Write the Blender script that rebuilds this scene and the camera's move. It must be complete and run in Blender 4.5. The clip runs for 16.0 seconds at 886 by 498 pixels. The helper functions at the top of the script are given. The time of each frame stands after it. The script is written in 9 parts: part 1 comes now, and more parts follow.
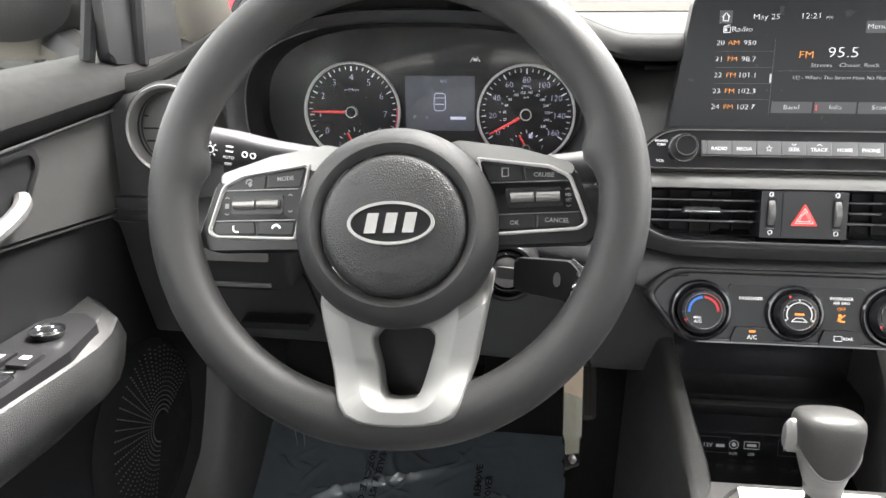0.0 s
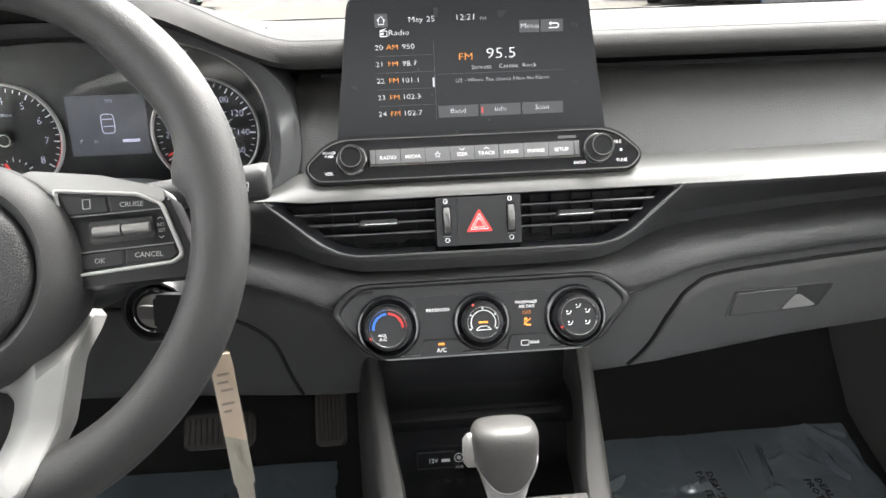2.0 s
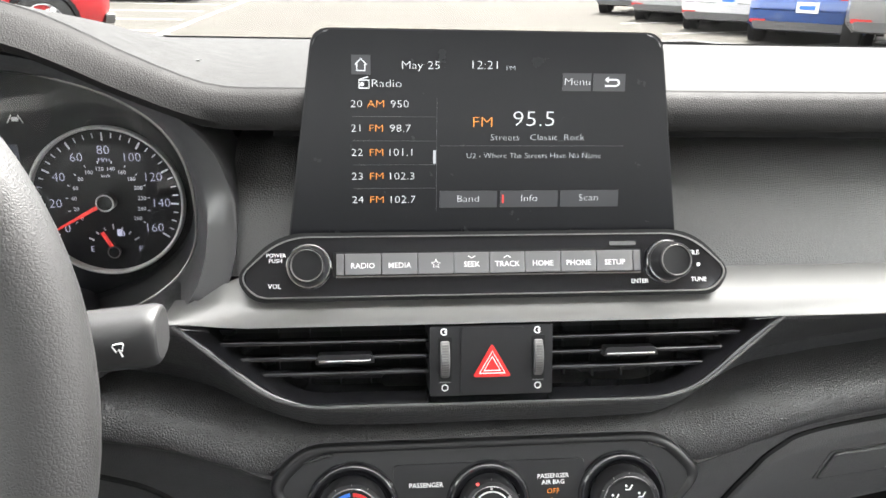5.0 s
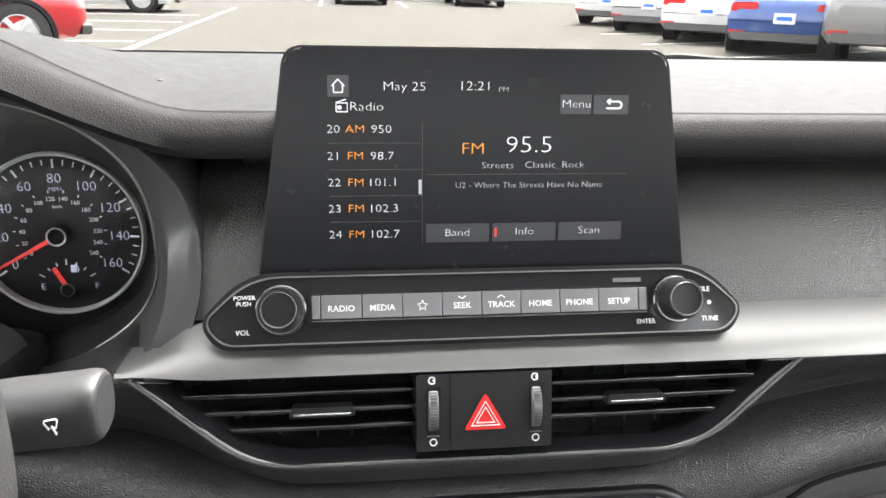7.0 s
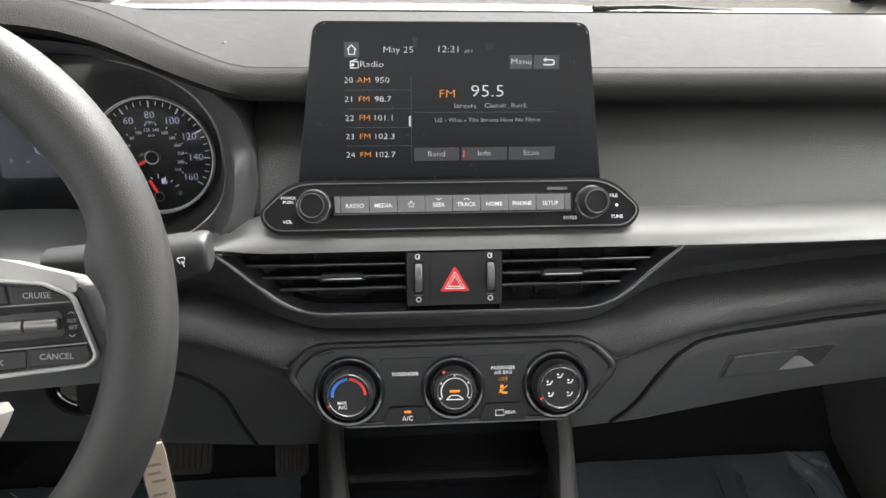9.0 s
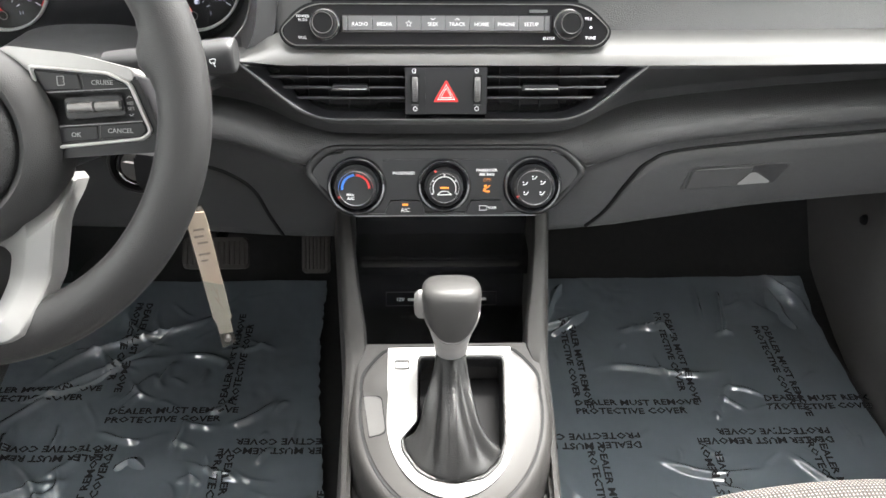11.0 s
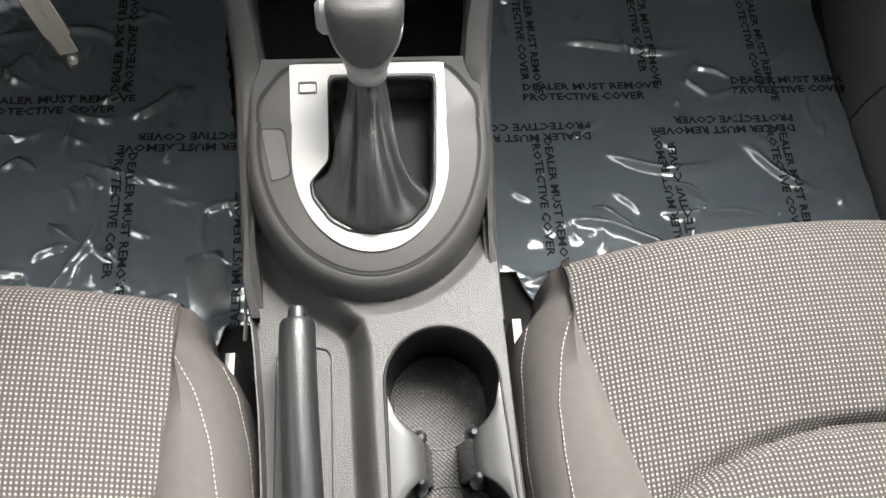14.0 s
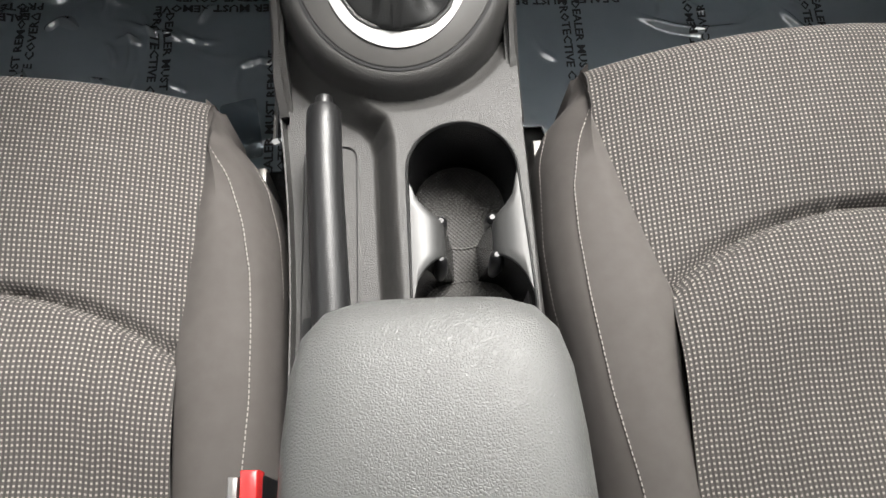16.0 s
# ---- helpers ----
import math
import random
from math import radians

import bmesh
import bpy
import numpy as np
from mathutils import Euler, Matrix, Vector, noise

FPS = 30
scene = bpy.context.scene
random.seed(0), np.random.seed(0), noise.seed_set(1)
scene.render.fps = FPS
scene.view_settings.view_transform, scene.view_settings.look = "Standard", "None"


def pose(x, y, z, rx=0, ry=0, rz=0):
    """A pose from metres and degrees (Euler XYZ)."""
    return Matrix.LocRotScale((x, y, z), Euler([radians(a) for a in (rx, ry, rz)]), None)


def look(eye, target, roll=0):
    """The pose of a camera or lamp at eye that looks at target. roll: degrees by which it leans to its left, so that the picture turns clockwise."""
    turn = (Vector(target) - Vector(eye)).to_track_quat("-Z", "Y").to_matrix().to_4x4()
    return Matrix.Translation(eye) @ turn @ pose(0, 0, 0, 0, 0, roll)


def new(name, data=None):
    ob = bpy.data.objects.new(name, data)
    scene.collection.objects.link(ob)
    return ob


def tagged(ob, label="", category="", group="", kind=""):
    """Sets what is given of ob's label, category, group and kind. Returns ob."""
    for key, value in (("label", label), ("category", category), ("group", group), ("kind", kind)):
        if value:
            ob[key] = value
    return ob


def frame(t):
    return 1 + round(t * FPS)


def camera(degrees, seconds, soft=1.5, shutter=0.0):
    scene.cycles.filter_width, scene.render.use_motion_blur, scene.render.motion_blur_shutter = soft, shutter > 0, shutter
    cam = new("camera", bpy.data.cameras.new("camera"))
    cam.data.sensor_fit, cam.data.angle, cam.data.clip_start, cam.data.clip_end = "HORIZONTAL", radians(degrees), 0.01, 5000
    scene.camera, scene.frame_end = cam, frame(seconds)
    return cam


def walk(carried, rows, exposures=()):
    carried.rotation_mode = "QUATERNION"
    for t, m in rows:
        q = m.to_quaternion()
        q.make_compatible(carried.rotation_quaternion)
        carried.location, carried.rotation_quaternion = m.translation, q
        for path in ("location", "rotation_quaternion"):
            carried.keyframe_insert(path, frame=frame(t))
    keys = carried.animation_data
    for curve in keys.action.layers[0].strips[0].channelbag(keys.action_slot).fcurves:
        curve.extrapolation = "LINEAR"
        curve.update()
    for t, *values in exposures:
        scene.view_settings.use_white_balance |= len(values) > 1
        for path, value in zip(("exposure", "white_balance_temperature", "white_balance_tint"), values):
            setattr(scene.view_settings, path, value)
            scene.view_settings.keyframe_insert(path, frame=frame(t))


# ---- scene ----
EXPOSURES = [(0.0, 4.95), (3.5, 5.1), (5.0, 4.9), (7.5, 4.55), (8.0, 4.42), (9.0, 4.32), (10.0, 4.95), (12.5, 4.88), (13.5, 4.6), (14.0, 4.25), (15.0, 3.70), (16.0, 3.64)]
cam = camera(61.53, 16.0)
ROWS = [
    (0.0, -0.2543, -0.7129, 0.7840, 7.02, -21.76, -0.85),
    (0.5, -0.2044, -0.7082, 0.7828, 3.89, -21.46, -0.46),
    (1.0, -0.1478, -0.6987, 0.7814, 0.09, -20.85, -0.13),
    (1.5, -0.1078, -0.6855, 0.7792, -2.66, -20.88, -0.67),
    (2.0, -0.0803, -0.6583, 0.7743, -4.20, -21.32, -1.71),
    (2.5, -0.0764, -0.6121, 0.7729, -5.43, -21.64, -1.28),
    (3.0, -0.0748, -0.5576, 0.7717, -5.88, -21.67, 0.19),
    (3.5, -0.0736, -0.5188, 0.7702, -6.22, -21.75, 0.88),
    (4.0, -0.0780, -0.4881, 0.7814, -6.73, -21.24, 1.72),
    (4.5, -0.0791, -0.4579, 0.7848, -6.32, -20.80, 2.12),
    (5.0, -0.0760, -0.4264, 0.7825, -6.17, -21.02, 1.45),
    (7.3, -0.0732, -0.3793, 0.7824, -7.65, -20.20, 1.59),
    (7.5, -0.0706, -0.3979, 0.7865, -7.28, -20.32, 1.23),
    (8.0, -0.0694, -0.4537, 0.8058, -6.70, -21.23, 0.22),
    (8.5, -0.0578, -0.5111, 0.8181, -6.49, -22.22, 0.19),
    (9.0, -0.0613, -0.5584, 0.8287, -5.47, -24.95, 1.11),
    (9.5, -0.0569, -0.6044, 0.8380, -4.05, -29.39, 1.56),
    (10.0, -0.0486, -0.6563, 0.8489, -3.27, -32.81, 1.83),
    (12.3, -0.0072, -0.6817, 0.8498, -1.99, -43.46, 0.13),
    (12.5, -0.0055, -0.6543, 0.8514, -3.15, -45.57, 0.25),
    (13.0, -0.0031, -0.5543, 0.8484, -7.13, -52.03, 2.21),
    (13.5, 0.0072, -0.5017, 0.8271, -10.47, -58.83, 5.96),
    (14.0, 0.0049, -0.5186, 0.8081, -12.12, -65.20, 8.66),
    (14.5, 0.0055, -0.5458, 0.7977, -12.19, -69.63, 9.31),
    (15.0, 0.0094, -0.5654, 0.7954, -11.20, -70.42, 8.87),
    (15.5, 0.0075, -0.6059, 0.7899, -7.50, -69.67, 5.31),
    (16.0, 0.0104, -0.6517, 0.7770, -5.84, -68.22, 3.33),
]
walk(cam, [(t, pose(x, y, z, 90 + pitch, 0, yaw) @ pose(0, 0, 0, 0, 0, roll)) for t, x, y, z, yaw, pitch, roll in ROWS], EXPOSURES)

# ---- world and sun: bright overcast noon ----
SUN_EL, SUN_AZ = radians(57), radians(28)
world = bpy.data.worlds.new("overcast_sky")
scene.world = world
world.use_nodes = True
wn = world.node_tree
wn.nodes.clear()
w_out = wn.nodes.new("ShaderNodeOutputWorld")
w_bg = wn.nodes.new("ShaderNodeBackground")
w_sky = wn.nodes.new("ShaderNodeTexSky")
w_sky.sky_type = "NISHITA"
w_sky.sun_disc = False
w_sky.sun_elevation, w_sky.sun_rotation = SUN_EL, SUN_AZ
w_sky.air_density, w_sky.dust_density, w_sky.ozone_density = 1.0, 4.0, 1.0
w_hsv = wn.nodes.new("ShaderNodeHueSaturation")
w_hsv.inputs["Saturation"].default_value = 0.12
wn.links.new(w_sky.outputs[0], w_hsv.inputs["Color"])
wn.links.new(w_hsv.outputs[0], w_bg.inputs["Color"])
w_bg.inputs["Strength"].default_value = 0.125
wn.links.new(w_bg.outputs[0], w_out.inputs["Surface"])
sun = new("sun", bpy.data.lights.new("sun", "SUN"))
sun.data.energy, sun.data.angle, sun.data.color = 1.05, radians(24), (1.0, 0.97, 0.93)
sun.matrix_world = look((0, 0, 0), (-math.sin(SUN_AZ) * math.cos(SUN_EL), -math.cos(SUN_AZ) * math.cos(SUN_EL), -math.sin(SUN_EL)))
sun.location = (0, 0, 8)

# ---- materials ----
def link(tree, a, b):
    tree.links.new(a, b)


def material(name, color, rough=0.5, metal=0.0, grain=0.0, bump=0.0, vary=0.12, coat=0.0, kind="voronoi", spec=0.5, blotch=14.0):
    """A surface with grain (cells to the metre) in relief, blotches in its colour and wear in its gloss."""
    m = bpy.data.materials.new(name)
    m.use_nodes = True
    t = m.node_tree
    b = t.nodes["Principled BSDF"]
    b.inputs["Metallic"].default_value = metal
    b.inputs["Specular IOR Level"].default_value = spec
    b.inputs["Coat Weight"].default_value = coat
    b.inputs["Coat Roughness"].default_value = 0.05
    co = t.nodes.new("ShaderNodeTexCoord")
    n1 = t.nodes.new("ShaderNodeTexNoise")
    n1.inputs["Scale"].default_value, n1.inputs["Detail"].default_value = blotch, 6
    link(t, co.outputs["Object"], n1.inputs["Vector"])
    mix = t.nodes.new("ShaderNodeMix")
    mix.data_type = "RGBA"
    mix.inputs["A"].default_value = (*[c * (1 - vary) for c in color], 1)
    mix.inputs["B"].default_value = (*[min(1, c * (1 + vary)) for c in color], 1)
    link(t, n1.outputs["Fac"], mix.inputs["Factor"])
    link(t, mix.outputs["Result"], b.inputs["Base Color"])
    n2 = t.nodes.new("ShaderNodeTexNoise")
    n2.inputs["Scale"].default_value, n2.inputs["Detail"].default_value = 90, 4
    link(t, co.outputs["Object"], n2.inputs["Vector"])
    mr = t.nodes.new("ShaderNodeMapRange")
    mr.inputs["To Min"].default_value, mr.inputs["To Max"].default_value = max(0.02, rough * 0.86), min(1, rough * 1.14)
    link(t, n2.outputs["Fac"], mr.inputs["Value"])
    link(t, mr.outputs["Result"], b.inputs["Roughness"])
    if grain:
        if kind == "voronoi":
            g = t.nodes.new("ShaderNodeTexVoronoi")
            g.feature = "DISTANCE_TO_EDGE"
            source = g.outputs["Distance"]
        elif kind == "noise":
            g = t.nodes.new("ShaderNodeTexNoise")
            g.inputs["Detail"].default_value = 3
            source = g.outputs["Fac"]
        g.inputs["Scale"].default_value = grain
        warp = t.nodes.new("ShaderNodeTexNoise")
        warp.inputs["Scale"].default_value = grain * 0.5
        link(t, co.outputs["Object"], warp.inputs["Vector"])
        wm = t.nodes.new("ShaderNodeVectorMath")
        wm.operation = "MULTIPLY_ADD"
        wm.inputs[1].default_value = (0.9 / grain,) * 3
        link(t, warp.outputs["Color"], wm.inputs[0])
        link(t, co.outputs["Object"], wm.inputs[2])
        link(t, wm.outputs["Vector"], g.inputs["Vector"])
        if kind == "voronoi":
            soft = t.nodes.new("ShaderNodeMapRange")
            soft.interpolation_type = "SMOOTHSTEP"
            soft.inputs["From Max"].default_value = 0.32
            link(t, source, soft.inputs["Value"])
            source = soft.outputs["Result"]
        bp = t.nodes.new("ShaderNodeBump")
        bp.inputs["Strength"].default_value = bump
        bp.inputs["Distance"].default_value = 0.28 / grain
        link(t, source, bp.inputs["Height"])
        link(t, bp.outputs["Normal"], b.inputs["Normal"])
    return m


LIT = 2.0 ** -4.35


def glow(name, color, strength):
    m = bpy.data.materials.new(name)
    m.use_nodes = True
    b = m.node_tree.nodes["Principled BSDF"]
    b.inputs["Base Color"].default_value = (*[c * 0.5 for c in color], 1)
    b.inputs["Emission Color"].default_value = (*color, 1)
    b.inputs["Emission Strength"].default_value = strength * LIT
    b.inputs["Roughness"].default_value = 0.3
    return m


def clear(name, tint, gloss, rough=0.02):
    """A thin clear sheet: what lies behind shows through, with a faint gloss."""
    m = bpy.data.materials.new(name)
    m.use_nodes = True
    t = m.node_tree
    t.nodes.clear()
    out = t.nodes.new("ShaderNodeOutputMaterial")
    tr = t.nodes.new("ShaderNodeBsdfTransparent")
    tr.inputs["Color"].default_value = (*tint, 1)
    gl = t.nodes.new("ShaderNodeBsdfGlossy")
    gl.inputs["Roughness"].default_value = rough
    mx = t.nodes.new("ShaderNodeMixShader")
    mx.inputs[0].default_value = gloss
    link(t, tr.outputs[0], mx.inputs[1])
    link(t, gl.outputs[0], mx.inputs[2])
    link(t, mx.outputs[0], out.inputs["Surface"])
    return m


PAD = material("soft_touch_grained_black_plastic", (0.043, 0.0424, 0.0421), 0.34, grain=600, bump=0.50, spec=0.72)
PAD_LOW = material("grained_black_lower_dash_skin", (0.0235, 0.0235, 0.0237), 0.36, grain=560, bump=0.62, spec=0.66)
TOPPAD = material("matt_grained_upper_dash_skin", (0.0118, 0.0116, 0.0114), 0.62, grain=640, bump=0.34, spec=0.065)
PAD_SMOOTH = material("smooth_dark_plastic", (0.0115, 0.0115, 0.0120), 0.30, grain=1300, bump=0.12, spec=0.38)
STRIP = material("satin_silver_trim_paint", (0.225, 0.221, 0.216), 0.40, metal=0.7, grain=2200, bump=0.03, vary=0.05)
FRAME_SILVER = material("bright_silver_key_frame_paint", (0.40, 0.395, 0.385), 0.40, metal=0.3, vary=0.05)
# Darker copy of HARD; its tone carries shade on the driver's side.
KNEE = material("shaded_grained_charcoal_plastic", (0.043, 0.043, 0.0435), 0.44, grain=640, bump=0.42, spec=0.36)
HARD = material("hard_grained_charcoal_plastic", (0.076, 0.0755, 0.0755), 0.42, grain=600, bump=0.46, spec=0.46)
CONSOLE = material("grained_grey_plastic", (0.031, 0.0300, 0.0288), 0.46, grain=600, bump=0.34, spec=0.28)
SURROUND = material("satin_warm_grey_plastic", (0.044, 0.0424, 0.0403), 0.42, grain=1400, bump=0.10, spec=0.38)
DARK = material("black_void_plastic", (0.0085, 0.0085, 0.0090), 0.6, grain=900, bump=0.2, spec=0.2)
GLOSS = material("piano_black_plastic", (0.010, 0.010, 0.0112), 0.10, coat=0.6, vary=0.05)
SATIN = material("satin_silver_plastic", (0.205, 0.200, 0.195), 0.36, metal=0.75, grain=2200, bump=0.03, vary=0.05)
SATIN_BRIGHT = material("pale_silver_plastic", (0.29, 0.284, 0.277), 0.38, metal=0.45, grain=2200, bump=0.03, vary=0.05)
SPOKE = material("silver_painted_spoke", (0.170, 0.168, 0.164), 0.50, metal=0.4, grain=2500, bump=0.02, vary=0.06)
CHROME = material("polished_chrome", (0.82, 0.82, 0.82), 0.10, metal=1.0, vary=0.03)
HUB = material("coarse_grained_airbag_cover", (0.0115, 0.0115, 0.0117), 0.42, grain=520, bump=0.40, spec=0.40)
RUBBER_RIM = material("grained_steering_wheel_urethane", (0.0215, 0.0213, 0.0214), 0.50, grain=720, bump=0.22, spec=0.24)
LEATHER = material("black_grained_leatherette", (0.0092, 0.0091, 0.0090), 0.32, grain=620, bump=0.30, spec=0.45)
GRIP = material("grey_grained_leather_grip", (0.046, 0.045, 0.0434), 0.46, grain=620, bump=0.26, spec=0.30)
ARMREST = material("grey_grained_armrest_vinyl", (0.0745, 0.0750, 0.0730), 0.44, grain=560, bump=0.36, spec=0.45)
SCREEN = material("black_display_glass", (0.0085, 0.0087, 0.0096), 0.26, vary=0.05, spec=0.22)
BUTTON = material("satin_black_button_plastic", (0.0115, 0.0115, 0.0122), 0.32, vary=0.08, spec=0.3)
KEYCAP = material("silver_grey_button_plastic", (0.15, 0.15, 0.15), 0.30, metal=0.55, vary=0.06)
WHITE_INK = material("white_printed_ink", (0.75, 0.75, 0.75), 0.5, vary=0.02)
SOFT_INK = material("pale_grey_printed_ink", (0.19, 0.19, 0.19), 0.5, vary=0.02)
PALE_INK = material("pale_blue_printed_ink", (0.60, 0.60, 0.68), 0.5, vary=0.02)
DARK_INK = material("black_printed_ink", (0.034, 0.036, 0.038), 0.8, vary=0.05, spec=0.05)
RED = material("translucent_red_plastic", (0.62, 0.03, 0.03), 0.25, vary=0.1)
RED_INK = material("red_printed_ink", (0.65, 0.03, 0.03), 0.4, vary=0.05)
BLUE_INK = material("blue_printed_ink", (0.03, 0.16, 0.62), 0.4, vary=0.05)
HEADLINER = material("pale_grey_headliner_cloth", (0.55, 0.53, 0.50), 0.9, grain=1300, bump=0.3)
PILLAR = material("beige_pillar_plastic", (0.40, 0.37, 0.32), 0.6, grain=900, bump=0.2)
# Grey raised so its colour stands in for light on the passenger's kick panel.
KICK = material("brightened_moulded_kick_plastic", (0.125, 0.122, 0.119), 0.42, grain=700, bump=0.3)
CARPET = material("black_needle_felt_carpet", (0.020, 0.020, 0.020), 0.95, grain=1400, bump=0.9, kind="noise")
SIDE_CLOTH = material("taupe_seat_bolster_cloth", (0.034, 0.0297, 0.0268), 0.85, grain=2200, bump=0.35, kind="noise", vary=0.10)
THREAD = material("pale_seat_stitching_thread", (0.21, 0.194, 0.18), 0.8, vary=0.1)
METAL = material("galvanised_seat_rail_metal", (0.24, 0.23, 0.22), 0.42, metal=1.0)
BRAKE = material("black_grained_lever_plastic", (0.0075, 0.0075, 0.0078), 0.34, grain=640, bump=0.18, spec=0.36)
PEDAL = material("black_ribbed_pedal_rubber", (0.036, 0.031, 0.027), 0.6, grain=900, bump=0.2)
LIT_WHITE = glow("lit_white_characters", (0.86, 0.88, 0.90), 0.52)
LIT_GREY = glow("lit_grey_characters", (0.55, 0.57, 0.60), 0.45)
LIT_ORANGE = glow("lit_orange_characters", (0.95, 0.33, 0.04), 0.62)
LIT_AMBER = glow("lit_amber_indicator", (1.0, 0.32, 0.03), 0.75)
LIT_RED = glow("lit_red_mark", (0.80, 0.06, 0.05), 0.6)
LIT_BLUE = glow("lit_blue_characters", (0.60, 0.61, 0.80), 0.62)
LCD = glow("lit_cluster_display", (0.085, 0.09, 0.108), 0.3)
DISPLAY_BTN = glow("lit_display_button", (0.030, 0.031, 0.034), 0.6)
GLASS = clear("clear_window_glass", (0.93, 0.95, 0.94), 0.02)
SCREEN_GLASS = clear("tinted_windscreen_glass", (0.62, 0.62, 0.61), 0.02)
SIDE_GLASS = clear("tinted_side_glass", (0.93, 0.93, 0.90), 0.03)
# Rear glass is out of view; its tint sets the light from behind.
REAR_GLASS = clear("light_balancing_rear_glass", (0.62, 0.62, 0.61), 0.04)
LENS = clear("clear_cluster_lens", (0.92, 0.92, 0.92), 0.03, 0.03)
ACRYLIC = clear("clear_acrylic_tag", (0.86, 0.86, 0.82), 0.18, 0.05)


# ---- mesh helpers ----
ORIGIN = {}


def settle(bm, angle=34):
    bmesh.ops.remove_doubles(bm, verts=bm.verts, dist=1e-6)
    bmesh.ops.recalc_face_normals(bm, faces=bm.faces)
    for f in bm.faces:
        f.smooth = True
    for e in bm.edges:
        if len(e.link_faces) == 2:
            a, b = sorted(f.calc_area() for f in e.link_faces)
            turn = e.calc_face_angle(0)
            e.smooth = turn < radians(angle) and not (turn > 0.06 and b > 14 * a and max(len(f.verts) for f in e.link_faces) > 4)
        else:
            e.smooth = False


def part(name, bm, mat, parent=None, label="", angle=34, raw=False):
    """Links a bmesh, built in world metres, as one mesh under a thing or a part; with no parent it is a thing itself."""
    if not raw:
        settle(bm, angle)
    pts = np.array([v.co for v in bm.verts])
    lo, hi = pts.min(0), pts.max(0)
    o = Vector(((lo[0] + hi[0]) / 2, (lo[1] + hi[1]) / 2, lo[2]))
    bmesh.ops.translate(bm, verts=bm.verts, vec=-o)
    me = bpy.data.meshes.new(name)
    bm.to_mesh(me)
    bm.free()
    me.materials.append(mat)
    ob = new(name, me)
    ORIGIN[ob.name] = o
    if parent:
        ob.parent = parent
        ob.location = o - ORIGIN[parent.name]
    else:
        ob.location = o
    if label:
        ob["label"] = label
    return ob


def thing(name, at, label, category, group="", kind=""):
    ob = new(name)
    ob.empty_display_size = 0.02
    ob.location = at
    ORIGIN[ob.name] = Vector(at)
    return tagged(ob, label, category, group, kind)


def facing(at, lean=0.0, turn=0.0):
    """A plane that faces the seats: its x to the right, y up the plane, z towards the seats. lean: degrees its top leans away."""
    a = radians(lean)
    m = Matrix(((1, 0, 0, at[0]), (0, math.sin(a), -math.cos(a), at[1]), (0, math.cos(a), math.sin(a), at[2]), (0, 0, 0, 1)))
    return m @ Matrix.Rotation(radians(turn), 4, "Z")


def round_poly(pts, r, n=4):
    """The polygon with its corners rounded; r may be a list."""
    out = []
    k = len(pts)
    for i in range(k):
        p, a, b = Vector(pts[i]), Vector(pts[i - 1]), Vector(pts[(i + 1) % k])
        ri = r[i] if isinstance(r, (list, tuple)) else r
        da, db = (a - p).normalized(), (b - p).normalized()
        half = max(0.05, da.angle(db) / 2)
        cut = min(ri / math.tan(half), 0.48 * (a - p).length, 0.48 * (b - p).length)
        for j in range(n + 1):
            s = j / n
            q0, q1 = p + da * cut, p + db * cut
            out.append(tuple(q0 * (1 - s) ** 2 + p * 2 * s * (1 - s) + q1 * s * s))
    return out


def rect(u0, u1, v0, v1, r=0.0, n=4):
    pts = [(u0, v0), (u1, v0), (u1, v1), (u0, v1)]
    return round_poly(pts, r, n) if r else pts


def circle(u, v, r, n=32, r2=None):
    return [(u + r * math.cos(2 * math.pi * i / n), v + (r2 or r) * math.sin(2 * math.pi * i / n)) for i in range(n)]


def resample(pts, n):
    """n points at even steps of angle round a closed outline, from straight ahead on."""
    out = []
    k = len(pts)
    for i in range(n):
        a = math.pi / 2 + 2 * math.pi * i / n
        d = Vector((math.cos(a), math.sin(a)))
        best = 0.0
        for j in range(k):
            p, q = Vector(pts[j]), Vector(pts[(j + 1) % k])
            e = q - p
            den = d.x * e.y - d.y * e.x
            if abs(den) < 1e-12:
                continue
            t = (p.x * e.y - p.y * e.x) / den
            w_ = (p.x * d.y - p.y * d.x) / den
            if t > 0 and -1e-6 <= w_ <= 1 + 1e-6:
                best = max(best, t)
        out.append((d.x * best, d.y * best))
    return out


def slab(bm, outline, n0, n1, m, bevel=0.0, seg=2):
    """A plate: an outline in the plane m, from n0 to n1 above it, its upper edge rounded."""
    lo = [bm.verts.new(m @ Vector((u, v, n0))) for u, v in outline]
    hi = [bm.verts.new(m @ Vector((u, v, n1))) for u, v in outline]
    k = len(outline)
    bm.faces.new(lo[::-1])
    top = bm.faces.new(hi)
    for i in range(k):
        bm.faces.new((lo[i], lo[(i + 1) % k], hi[(i + 1) % k], hi[i]))
    if bevel:
        bmesh.ops.bevel(bm, geom=list(top.edges), offset=bevel, segments=seg, affect="EDGES", profile=0.5, clamp_overlap=True)
    return bm


def ring(bm, outer, inner, n0, n1, m):
    """A frame between two outlines with the same number of points."""
    rows = [[bm.verts.new(m @ Vector((u, v, h))) for u, v in line] for line, h in ((outer, n0), (outer, n1), (inner, n1), (inner, n0))]
    k = len(outer)
    for a in range(4):
        b = (a + 1) % 4
        for i in range(k):
            j = (i + 1) % k
            bm.faces.new((rows[a][i], rows[a][j], rows[b][j], rows[b][i]))
    return bm


